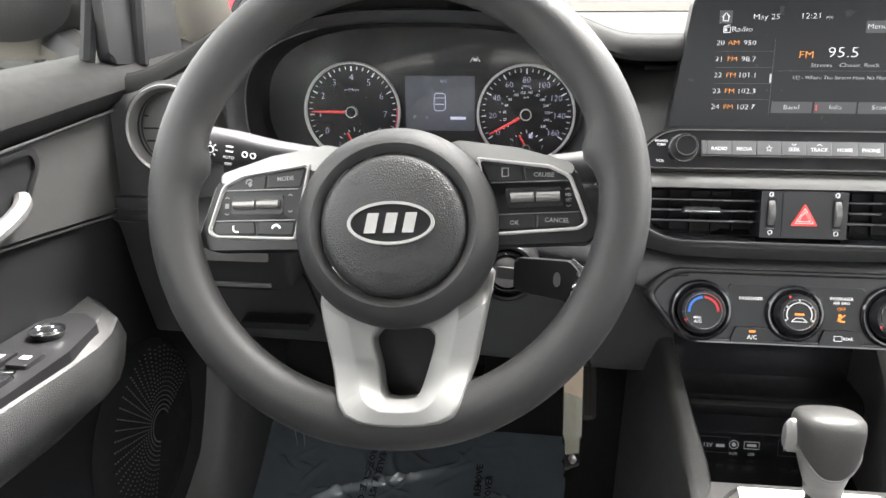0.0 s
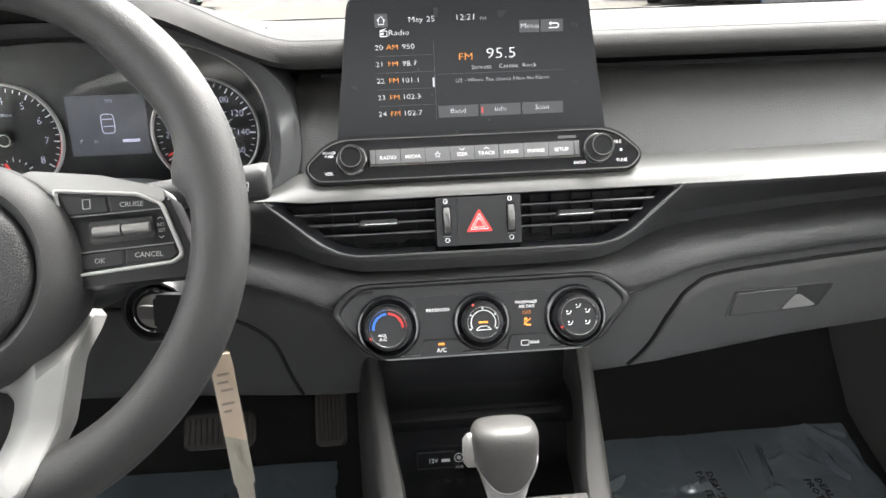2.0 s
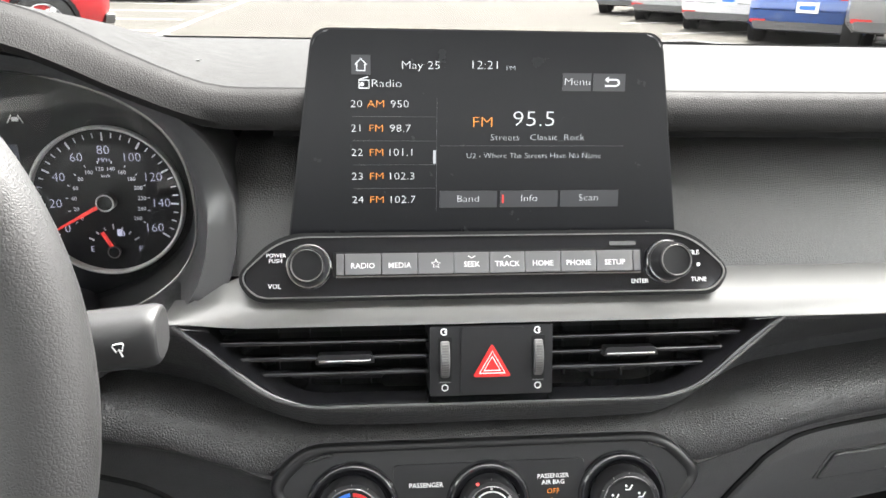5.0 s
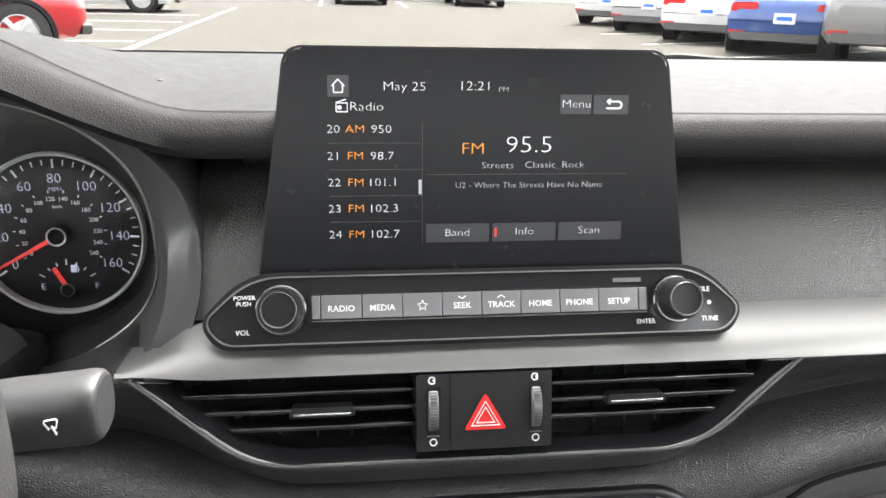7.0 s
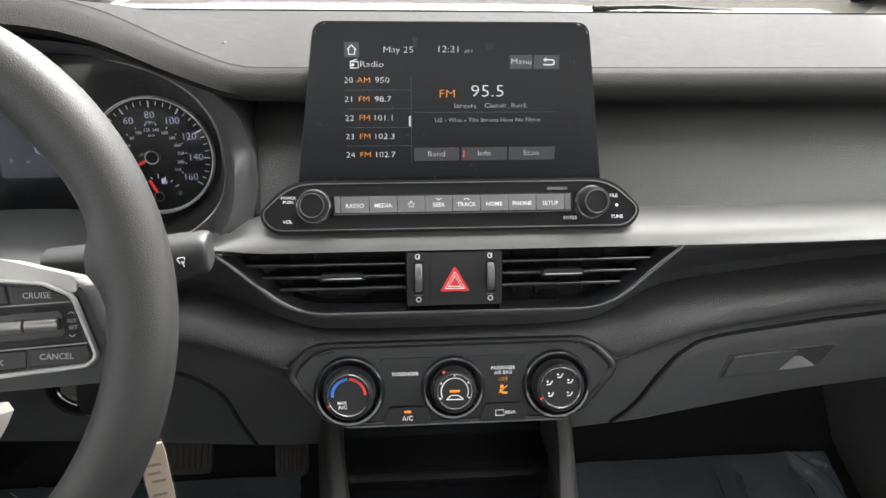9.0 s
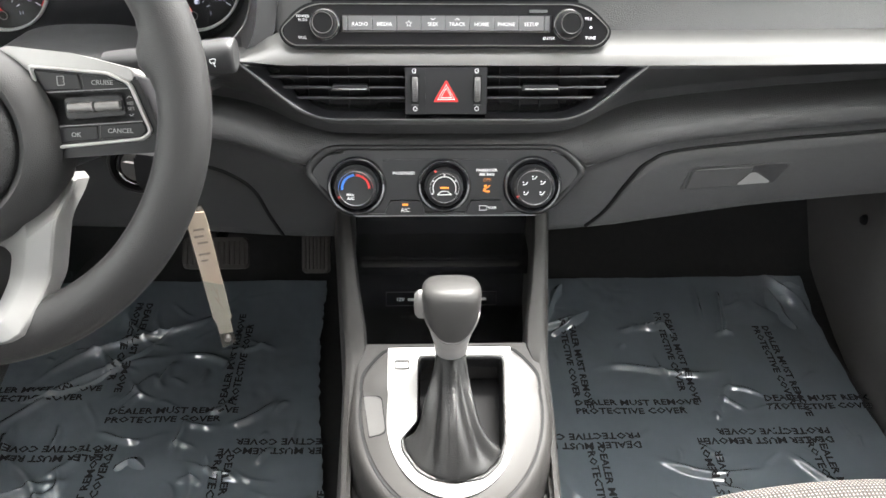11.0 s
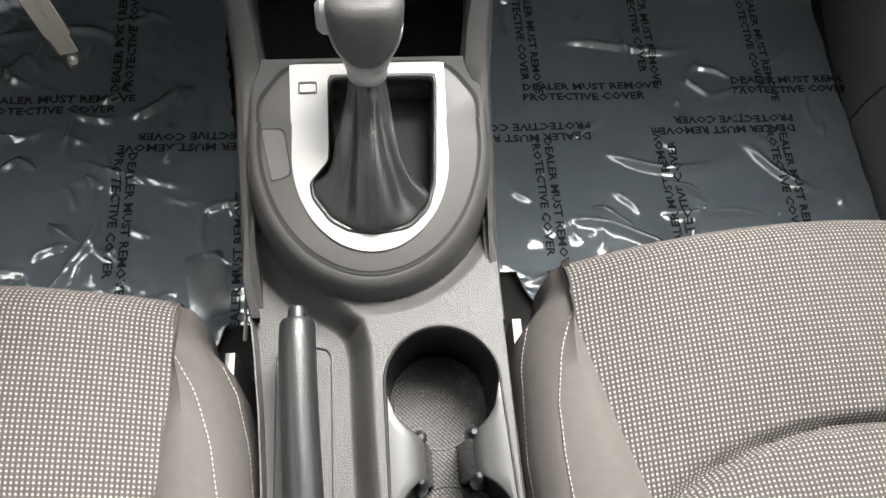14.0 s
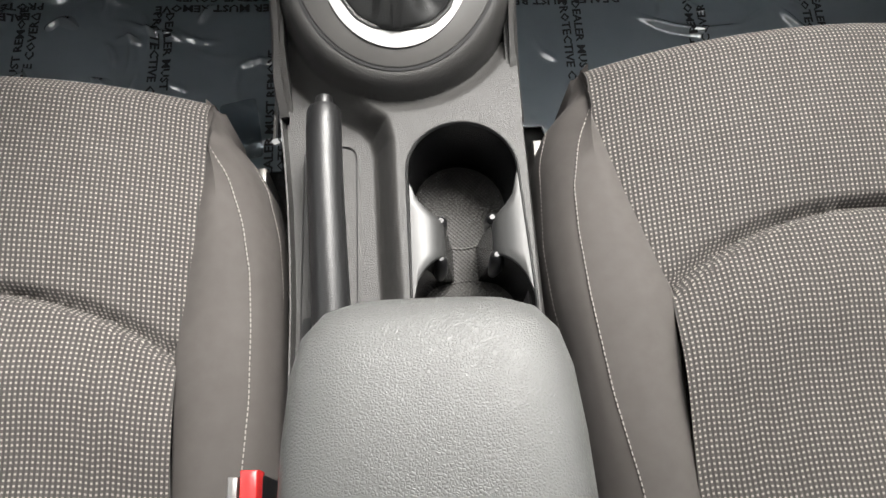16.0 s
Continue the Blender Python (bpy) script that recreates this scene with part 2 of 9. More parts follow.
def lathe(bm, profile, m, n=36):
    """Turns a profile of (radius, height) round the z of m."""
    rows = []
    for r, h in profile:
        if r < 1e-6:
            rows.append([bm.verts.new(m @ Vector((0, 0, h)))])
        else:
            rows.append([bm.verts.new(m @ Vector((r * math.cos(2 * math.pi * i / n), r * math.sin(2 * math.pi * i / n), h))) for i in range(n)])
    for a, b in zip(rows, rows[1:]):
        for i in range(n):
            j = (i + 1) % n
            quad = [a[i % len(a)], a[j % len(a)], b[j % len(b)], b[i % len(b)]]
            quad = list(dict.fromkeys(quad))
            if len(quad) > 2:
                bm.faces.new(quad)
    return bm


def loft(bm, sections, loop=True, caps=True, around=False):
    """A skin over rows of points; its UV runs in metres along and across the rows."""
    uv = bm.loops.layers.uv.verify()
    rows = [[bm.verts.new(p) for p in s] for s in sections]
    arr = np.array([[tuple(p) for p in s] for s in sections], float)
    k = len(sections[0])
    du = np.linalg.norm(np.diff(np.concatenate([arr, arr[:, :1]], 1), axis=1), axis=2)
    us = np.concatenate([np.zeros((len(arr), 1)), np.cumsum(du, 1)], 1)
    dv = np.linalg.norm(np.diff(arr, axis=0), axis=2)
    vs = np.concatenate([np.zeros((1, k)), np.cumsum(dv, 0)], 0)
    last = len(rows) if around else len(rows) - 1
    for a in range(last):
        b = (a + 1) % len(rows)
        for i in range(k if loop else k - 1):
            j = (i + 1) % k
            f = bm.faces.new((rows[a][i], rows[a][j], rows[b][j], rows[b][i]))
            for lp, (q, w) in zip(f.loops, ((a, i), (a, i + 1), (b, i + 1), (b, i))):
                lp[uv].uv = (us[q][w], vs[q][w % k])
    if caps and loop and not around:
        bm.faces.new(rows[0][::-1])
        bm.faces.new(rows[-1])
    return bm


def tube(bm, pts, radius, n=10, closed=False):
    """A pipe along points; radius may be a list."""
    pts = [Vector(p) for p in pts]
    k = len(pts)
    secs = []
    up = None
    for i, p in enumerate(pts):
        a = pts[i - 1] if i or closed else p
        b = pts[(i + 1) % k] if i < k - 1 or closed else p
        d = (b - a).normalized()
        if up is None:
            up = d.orthogonal().normalized()
        up = (up - d * up.dot(d)).normalized()
        side = d.cross(up)
        r = radius[i] if isinstance(radius, (list, tuple)) else radius
        secs.append([p + (up * math.cos(2 * math.pi * j / n) + side * math.sin(2 * math.pi * j / n)) * r for j in range(n)])
    loft(bm, secs, True, not closed, closed)
    return bm


def smooth_line(pts, per=6):
    """A Catmull-Rom line through points."""
    pts = [Vector(p) for p in pts]
    out = []
    for i in range(len(pts) - 1):
        p0, p1, p2, p3 = pts[max(i - 1, 0)], pts[i], pts[i + 1], pts[min(i + 2, len(pts) - 1)]
        for j in range(per):
            s = j / per
            out.append(0.5 * (2 * p1 + (p2 - p0) * s + (2 * p0 - 5 * p1 + 4 * p2 - p3) * s * s + (3 * p1 - p0 - 3 * p2 + p3) * s ** 3))
    out.append(pts[-1])
    return out


def ease(x, a, b):
    """0 below a, 1 above b, smooth between."""
    s = min(1.0, max(0.0, (x - a) / (b - a)))
    return s * s * (3 - 2 * s)


def along(x, xs, ys):
    return float(np.interp(x, xs, ys))


def lettering(body, size, m, u, v, mat, parent, name="lettering", wide=1.0, turn=0.0, lift=0.0004):
    """Characters in the built-in font, lying on the plane m."""
    cu = bpy.data.curves.new("letters", "FONT")
    cu.body, cu.size, cu.align_x, cu.align_y, cu.extrude, cu.resolution_u = body, size, "CENTER", "CENTER", 0.00015, 2
    cu.offset = (-0.021 if mat.name.startswith("lit") else 0.008) * size
    tmp = new("letters", cu)
    me = bpy.data.meshes.new_from_object(tmp.evaluated_get(bpy.context.evaluated_depsgraph_get()))
    bpy.data.objects.remove(tmp)
    bpy.data.curves.remove(cu)
    me.transform(m @ Matrix.Translation((u, v, lift)) @ Matrix.Rotation(radians(turn), 4, "Z") @ Matrix.Diagonal((wide, 1, 1, 1)))
    bm = bmesh.new()
    bm.from_mesh(me)
    bpy.data.meshes.remove(me)
    return part(name, bm, mat, parent, raw=True)


def bar(outline, m, mat, parent, name="printed_mark", h=0.0004):
    bm = bmesh.new()
    slab(bm, outline, 0.0, h, m)
    return part(name, bm, mat, parent)


def line_mark(pts, width, m, mat, parent, name="printed_line", h=0.0004):
    """A flat printed stroke along points of the plane m."""
    bm = bmesh.new()
    left, right = [], []
    k = len(pts)
    for i in range(k):
        d = (Vector(pts[min(i + 1, k - 1)]) - Vector(pts[max(i - 1, 0)])).normalized()
        n = Vector((-d.y, d.x)) * width / 2
        left.append(Vector(pts[i]) + n)
        right.append(Vector(pts[i]) - n)
    secs = [[m @ Vector((*a, h)), m @ Vector((*b, h)), m @ Vector((*b, 0)), m @ Vector((*a, 0))] for a, b in zip(left, right)]
    loft(bm, secs)
    return part(name, bm, mat, parent)


def arc(u, v, r, a0, a1, n=24):
    return [(u + r * math.cos(radians(a0 + (a1 - a0) * i / n)), v + r * math.sin(radians(a0 + (a1 - a0) * i / n))) for i in range(n + 1)]

# ---- the car's shell ----
def box(bm, x0, x1, y0, y1, z0, z1, bevel=0.0):
    m = Matrix.Translation((0, 0, 0))
    return slab(bm, rect(x0, x1, y0, y1), z0, z1, m, bevel)


def floor_line(y):
    """Height of the footwell floor: nearly level, then up the toe board."""
    return along(y, (-1.7, -0.3, 0.1, 0.24, 0.37, 0.46, 0.62), (-0.02, -0.016, -0.006, 0.002, 0.018, 0.12, 0.36))


bm = bmesh.new()
ys = [-1.7 + i * 0.04 for i in range(59)]
loft(bm, [[(-0.74, y, floor_line(y) - 0.004), (0.74, y, floor_line(y) - 0.004), (0.74, y, floor_line(y) - 0.05), (-0.74, y, floor_line(y) - 0.05)] for y in ys])
floor = tagged(part("floor", bm, CARPET), "black felt carpet of the car floor, rising into the toe board", "floor", kind="structure")

bm = bmesh.new()
box(bm, -0.74, 0.74, 0.60, 0.64, -0.05, 0.64)
tagged(part("wall_front", bm, DARK), "dark bulkhead behind the dashboard", "wall", kind="structure")
bm = bmesh.new()
loft(bm, [[(x, y, z) for y, z in ((-1.70, -0.05), (-1.66, 0.45), (-1.62, 0.72), (-1.68, 0.78), (-2.10, 0.79), (-2.14, 0.70), (-2.14, -0.05))] for x in (-0.74, -0.3, 0.3, 0.74)])
tagged(part("wall_rear", bm, HARD), "plain dark trim closing the cabin behind", "wall", kind="structure")
bm = bmesh.new()
loft(bm, [[(-0.66, -2.10, 0.79), (0.66, -2.10, 0.79), (0.66, -2.104, 0.79), (-0.66, -2.104, 0.79)], [(-0.58, -1.56, 1.08), (0.58, -1.56, 1.08), (0.58, -1.564, 1.084), (-0.58, -1.564, 1.084)]])
tagged(part("window_3", bm, REAR_GLASS), "unseen rear window, tint set to balance the cabin light", "window", kind="structure").visible_shadow = False

bm = bmesh.new()
arch = []
for y in (-1.55, -1.2, -0.8, -0.45, -0.22):
    z = 1.13 - 0.05 * ((y + 0.85) / 0.7) ** 2
    arch.append([(x, y, z - 0.06 * abs(x / 0.6) ** 3) for x in np.linspace(-0.6, 0.6, 13)] + [(0.6, y, z + 0.03), (-0.6, y, z + 0.03)])
loft(bm, arch)
tagged(part("ceiling", bm, HEADLINER), "pale grey cloth headliner of the car roof", "ceiling", kind="structure")

for side in (-1, 1):
    bm = bmesh.new()
    path = [(0.735, 0.42, 0.655), (0.705, 0.30, 0.735), (0.66, 0.10, 0.88), (0.61, -0.10, 1.0), (0.575, -0.26, 1.08)]
    secs = []
    for x, y, z in smooth_line(path, 4):
        w = 0.040
        secs.append([(side * (x - w), y - 0.01, z + 0.005), (side * (x - w * 0.2), y - 0.045, z - 0.01), (side * (x + w), y - 0.03, z - 0.02), (side * (x + w), y + 0.02, z), (side * (x - w * 0.3), y + 0.03, z + 0.02)])
    loft(bm, secs)
    tagged(part("pillar_trim", bm, PILLAR, angle=60), "beige plastic trim of the front roof pillar", "pillar trim", kind="structure")
    bm = bmesh.new()
    tube(bm, [(side * 0.60, -0.25, 1.08), (side * 0.60, -0.8, 1.09), (side * 0.60, -1.5, 1.04), (side * 0.70, -1.72, 0.76)], 0.045, 8)
    tagged(part("roof_rail_trim", bm, PILLAR), "beige trim along the roof's edge", "roof trim", kind="structure")
    bm = bmesh.new()
    tube(bm, [(side * 0.74, -0.78, 0.68), (side * 0.66, -0.80, 0.9), (side * 0.61, -0.82, 1.08)], 0.05, 8)
    tagged(part("door_pillar_trim", bm, PILLAR), "beige trim of the middle roof pillar", "pillar trim", kind="structure")

bm = bmesh.new()
loft(bm, [[(-0.70, 0.64, 0.650), (0.70, 0.64, 0.650), (0.70, 0.644, 0.654), (-0.70, 0.644, 0.654)], [(-0.57, -0.24, 1.105), (0.57, -0.24, 1.105), (0.57, -0.236, 1.109), (-0.57, -0.236, 1.109)]])
glass = tagged(part("windscreen", bm, SCREEN_GLASS), "clear laminated windscreen", "windscreen", kind="structure")
glass.visible_shadow = False

for side in (-1, 1):
    # Rear door panes are unseen too and share the light-setting tint.
    for name, mat, y0, y1, label in (("window_1" if side < 0 else "window_2", SIDE_GLASS, -0.76, 0.34, "clear glass of the front door window"), ("window_4" if side < 0 else "window_5", REAR_GLASS, -2.08, -0.84, "unseen rear door glass, tint set to balance the cabin light")):
        bm = bmesh.new()
        rear = y1 < -0.8
        quad = [(y0, 0.68), (y1, 0.68), (y1 if rear else 0.12, 1.06 if rear else 0.86), (-1.62 if rear else -0.20, 1.05), (-1.62 if rear else y0, 1.05)]
        lean = lambda z: side * (0.738 - 0.115 * ((z - 0.68) / 0.40))
        rows = [[(lean(z), y, z) for y, z in quad], [(lean(z) + side * 0.004, y, z) for y, z in quad]]
        loft(bm, rows)
        tagged(part(name, bm, mat), label, "window", kind="structure").visible_shadow = False

bm = bmesh.new()
box(bm, -0.86, 0.86, 0.64, 0.98, 0.55, 0.645, 0.02)
tagged(part("cowl", bm, HARD), "black plastic cowl below the windscreen", "cowl", kind="structure")
bm = bmesh.new()
secs = [[(-0.86, y, z - 0.03), (-0.4, y, z - 0.005), (0.4, y, z - 0.005), (0.86, y, z - 0.03), (0.86, y, z - 0.4), (-0.86, y, z - 0.4)] for y, z in ((0.98, 0.64), (1.3, 0.615), (1.65, 0.56), (1.9, 0.47))]
loft(bm, secs)
tagged(part("bonnet", bm, material("grey_metallic_car_paint", (0.16, 0.16, 0.17), 0.25, metal=0.4, coat=0.6)), "grey bonnet of the car outside the windscreen", "bonnet", kind="structure")

wiper = thing("wiper", (0.30, 0.62, 0.665), "black windscreen wiper resting at the foot of the glass", "wiper")
bm = bmesh.new()
tube(bm, smooth_line([(0.66, 0.67, 0.664), (0.42, 0.69, 0.668), (0.14, 0.70, 0.662), (-0.1, 0.70, 0.656)], 5), 0.007, 8)
part("blade", bm, PAD_SMOOTH, wiper)
bm = bmesh.new()
tube(bm, [(0.30, 0.695, 0.674), (0.42, 0.71, 0.674), (0.56, 0.74, 0.660)], [0.006, 0.008, 0.011], 8)
part("arm", bm, DARK, wiper)


# ---- doors ----
DOOR_GREY = material("grey_grained_door_vinyl", (0.034, 0.0336, 0.0328), 0.5, grain=700, bump=0.3, spec=0.36)


def door(side):
    """A front door's inner face: panel, sill, armrest, handle and speaker."""
    s = side
    d = thing("door_1" if s < 0 else "door_2", (s * 0.72, -0.2, 0.02), "black plastic door trim with armrest and speaker, door shut", "door", "front doors", "structure")
    bm = bmesh.new()
    secs = []
    for y in np.linspace(-1.7, 0.46, 28):
        secs.append([(s * 0.700, y, 0.655), (s * 0.702, y, 0.60), (s * 0.698, y, 0.53), (s * 0.706, y, 0.46), (s * 0.708, y, 0.30), (s * 0.702, y, 0.14), (s * 0.715, y, 0.03), (s * 0.78, y, 0.03), (s * 0.78, y, 0.655)])
    loft(bm, secs)
    part("panel", bm, PAD_SMOOTH, d)
    # grey inset between two thin trim lines, running down to a point at the dash
    bm = bmesh.new()
    secs = []
    for y in np.linspace(-1.6, 0.105, 30):
        hi, lo = 0.637, along(y, (-1.6, -0.30, -0.174, 0.011, 0.09), (0.575, 0.572, 0.5552, 0.5252, 0.520))
        secs.append([(s * 0.7015, y, hi), (s * 0.6955, y, hi - 0.004), (s * 0.6935, y, (hi + lo) / 2), (s * 0.6925, y, lo + 0.004), (s * 0.6985, y, lo), (s * 0.71, y, lo), (s * 0.71, y, hi)])
    loft(bm, secs)
    part("inset_panel", bm, DOOR_GREY, d, "grey grained inset panel", angle=50)
    bm = bmesh.new()
    tube(bm, [(s * 0.6960, y, along(y, (-1.6, -0.30, -0.174, 0.011, 0.09), (0.575, 0.572, 0.5552, 0.5252, 0.520)) - 0.001) for y in np.linspace(-1.6, 0.09, 40)], 0.0014, 6)
    part("lower_piping", bm, KEYCAP, d, "thin pale line of trim")
    bm = bmesh.new()
    secs = []
    for y in np.linspace(-1.7, 0.24, 30):
        lift = 0.02 * ease(-y, -0.1, 0.3)
        secs.append([(s * 0.684, y, 0.644), (s * 0.679, y, 0.655), (s * 0.683, y, 0.668), (s * 0.697, y, 0.680 + lift * 0.2), (s * 0.718, y, 0.687 + lift * 0.3), (s * 0.732, y, 0.688 + lift * 0.3), (s * 0.740, y, 0.680), (s * 0.80, y, 0.655), (s * 0.80, y, 0.62), (s * 0.70, y, 0.632)])
    loft(bm, secs)
    part("sill_trim", bm, TOPPAD, d, "grained soft sill trim")
    bm = bmesh.new()
    tube(bm, [(s * 0.6915, y, 0.6345) for y in np.linspace(-1.6, 0.10, 20)], 0.0014, 8)
    part("piping", bm, KEYCAP, d, "thin pale line of trim")
    bm = bmesh.new()
    secs = []
    for y in np.linspace(-0.95, -0.062, 26):
        k = math.sqrt(max(0.0, 1 - max(0.0, (y + 0.20) / 0.140) ** 2))
        z0 = 0.452 + 0.045 * ease(-y, 0.0, 0.5)
        x_in = 0.700 - 0.075 * max(0.12, k)
        secs.append([(s * 0.715, y, z0), (s * (x_in + 0.02), y, z0 + 0.004), (s * (x_in + 0.006), y, z0 - 0.004), (s * x_in, y, z0 - 0.022), (s * (x_in + 0.008), y, z0 - 0.055), (s * (x_in + 0.04), y, z0 - 0.085 * max(0.2, k)), (s * 0.715, y, z0 - 0.10 * max(0.2, k))])
    loft(bm, secs)
    part("armrest", bm, PAD_LOW, d, "black door armrest")
    # window switches on the armrest, on a plate that slopes up to the rear
    m = Matrix(((0, -s * 1, 0, s * 0.668), (1, 0, 0, -0.19), (0.075, 0, 1, 0.4725), (0, 0, 0, 1))) if s < 0 else Matrix(((0, -s, 0, s * 0.668), (1, 0, 0, -0.19), (-0.08, 0, 1, 0.4725), (0, 0, 0, 1)))
    if s < 0:
        m = Matrix(((0, 1, 0, -0.668), (1, 0, 0, -0.205), (-0.09, 0, -1, 0.473), (0, 0, 0, 1))) @ Matrix.Diagonal((1, 1, -1, 1))
        bm = bmesh.new()
        slab(bm, round_poly([(-0.22, -0.034), (0.060, -0.034), (0.088, -0.010), (0.062, 0.022), (0.0, 0.034), (-0.22, 0.034)], 0.012), -0.008, 0.004, m, 0.0015)
        plate = part("switch_plate", bm, BUTTON, d)
        bm = bmesh.new()
        lathe(bm, [(0.0, 0.003), (0.0135, 0.003), (0.0145, 0.007), (0.0135, 0.0085), (0.012, 0.0075), (0.0, 0.0075)], m @ Matrix.Translation((0.028, -0.004, 0.002)), 28)
        mirror_pad = part("mirror_switch", bm, GLOSS, plate)
        bm = bmesh.new()
        tube(bm, [m @ Vector((0.028 + 0.0142 * math.cos(a), -0.004 + 0.0142 * math.sin(a), 0.010)) for a in np.linspace(0, 2 * math.pi, 29)[:-1]], 0.0009, 6, True)
        part("chrome_ring", bm, CHROME, plate)
        for a in range(4):
            q = (0.028 + 0.008 * math.cos(a * math.pi / 2), -0.004 + 0.008 * math.sin(a * math.pi / 2))
            bar(circle(*q, 0.0012, 8), m @ Matrix.Translation((0, 0, 0.0096)), WHITE_INK, plate, "arrow_mark")
        for row in range(3):
            for col in range(2):
                u, v = -0.022 - 0.040 * row, -0.012 + 0.024 * col
                bm = bmesh.new()
                slab(bm, rect(u - 0.016, u + 0.010, v - 0.010, v + 0.010, 0.003), 0.002, 0.008, m, 0.0018)
                b = part("window_switch", bm, BUTTON if row == 0 else GLOSS, plate)
                bar(rect(u - 0.005, u + 0.001, v - 0.004, v + 0.004), m @ Matrix.Translation((0, 0, 0.0081)), WHITE_INK, plate, "switch_mark")
                if row:
                    bm = bmesh.new()
                    slab(bm, rect(u + 0.009, u + 0.0125, v - 0.010, v + 0.010), 0.002, 0.010, m, 0.001)
                    part("chrome_tip", bm, CHROME, plate)
        # inner door handle in its round-ended pocket
        hm = Matrix(((0, 0, 1, -0.692), (1, 0, 0, -0.175), (0, 1, 0, 0.598), (0, 0, 0, 1)))
        po = round_poly([(-0.11, -0.040), (0.030, -0.018), (0.060, 0.016), (0.056, 0.032), (-0.11, 0.036)], [0.004, 0.02, 0.012, 0.008, 0.004], 6)
        pi_ = round_poly([(-0.105, -0.035), (0.027, -0.0135), (0.053, 0.016), (0.050, 0.027), (-0.105, 0.031)], [0.004, 0.018, 0.011, 0.007, 0.004], 6)
        bm = bmesh.new()
        ring(bm, po, pi_, -0.004, 0.004, hm)
        part("handle_pocket_rim", bm, BUTTON, d)
        bm = bmesh.new()
        slab(bm, pi_, -0.002, 0.001, hm)
        part("handle_pocket", bm, PAD_SMOOTH, d)
        bm = bmesh.new()
        tube(bm, smooth_line([hm @ Vector(q) for q in ((0.026, -0.004, 0.003), (0.016, -0.010, 0.010), (-0.015, -0.018, 0.014), (-0.06, -0.024, 0.014), (-0.10, -0.028, 0.012))], 4), [0.003] + [0.0075] * 15 + [0.007], 10)
        part("door_handle", bm, HARD, d, "satin grey inner door handle")
        # speaker: a disc of fine holes low on the door, dots on arcs
        gm = Matrix(((0, 0, 1, -0.705), (1, 0, 0, -0.005), (0, 1, 0, 0.245), (0, 0, 0, 1)))
        bm = bmesh.new()
        lathe(bm, [(0.118, 0.0), (0.108, 0.0045), (0.09, 0.006), (0.0, 0.0064)], gm, 40)
        grille = part("speaker_grille", bm, DARK, d, "speaker grille of fine raised dots")
        bm = bmesh.new()
        for i in range(16):
            r = 0.020 + 0.0056 * i
            cnt = 34
            for j in range(cnt):
                a = radians(20 + 230 * j / cnt)
                u, v = r * math.cos(a) + 0.02, r * math.sin(a)
                if u * u + v * v < 0.0118:
                    slab(bm, rect(u - 0.0007, u + 0.0007, v - 0.0007, v + 0.0007), 0.0055, 0.0074, gm)
        part("grille_dots", bm, HARD, grille)
    return d


for side in (-1, 1):
    door(side)

# black sail panel and the window's rubber seal at the foot of the left pillar
sail = thing("sail_panel", (-0.70, 0.13, 0.68), "black plastic sail panel between door window and pillar", "sail panel")
sm = Matrix(((0, 0, 1, -0.705), (1, 0, 0, 0.0), (0, 1, 0, 0.0), (0, 0, 0, 1)))
bm = bmesh.new()
slab(bm, round_poly([(0.032, 0.680), (0.20, 0.660), (0.19, 0.80), (0.045, 0.97)], 0.012), 0.0, 0.014, sm, 0.006)
part("panel", bm, BUTTON, sail)
bm = bmesh.new()
tube(bm, smooth_line([(-0.692, 0.092, 0.672), (-0.690, 0.100, 0.74), (-0.684, 0.112, 0.84)], 6), [0.010] * 13, 10)
part("fold", bm, BUTTON, sail)
bm = bmesh.new()
tube(bm, [(-0.712, 0.024, 0.684), (-0.708, 0.040, 0.74), (-0.690, 0.055, 0.96)], 0.008, 8)
part("rubber_seal", bm, DARK, sail)

mirror = thing("door_mirror", (-0.92, 0.10, 0.70), "black door mirror outside the driver's window", "door mirror")
bm = bmesh.new()
mm = pose(-0.91, 0.215, 0.735, 90, 0, 25)
lathe(bm, [(0.0, 0.07), (0.06, 0.06), (0.095, 0.02), (0.10, -0.02), (0.094, -0.03), (0.0, -0.03)], mm @ Matrix.Diagonal((1.15, 0.78, 1, 1)), 28)
part("housing", bm, PAD_SMOOTH, mirror)
bm = bmesh.new()
lathe(bm, [(0.085, -0.029), (0.085, -0.034), (0.0, -0.034)], mm @ Matrix.Diagonal((1.15, 0.78, 1, 1)), 28)
part("mirror_glass", bm, material("mirror_glass", (0.85, 0.87, 0.88), 0.02, metal=1.0, vary=0.01), mirror)
bm = bmesh.new()
tube(bm, [(-0.88, 0.22, 0.69), (-0.80, 0.18, 0.66), (-0.74, 0.16, 0.66)], [0.03, 0.026, 0.03], 8)
part("foot", bm, PAD_SMOOTH, mirror)

# ---- dashboard ----
dash = thing("dashboard", (0, 0.25, 0.40), "black grained dashboard with a satin silver strip", "dashboard")


def hood(x):
    """How far the instrument hood has risen at x: an arch over the cluster."""
    return min(ease(x, -0.62, -0.44), along(-x, (0.155, 0.168, 0.181, 0.203, 0.223, 0.244, 0.264, 0.285, 0.31, 0.34, 0.38), (0.0, 0.02, 0.08, 0.24, 0.40, 0.59, 0.75, 0.87, 0.95, 0.99, 1.0)))


stations = [-0.70 + i * 0.0125 for i in range(113)]
top = [(0.47, 0.697), (0.40, 0.702), (0.28, 0.707), (0.16, 0.709), (0.047, 0.7075)]
front = [(0.0445, 0.7077), (0.0370, 0.7040), (0.0315, 0.6970), (0.0280, 0.6895), (0.0300, 0.6850), (0.095, 0.679)]


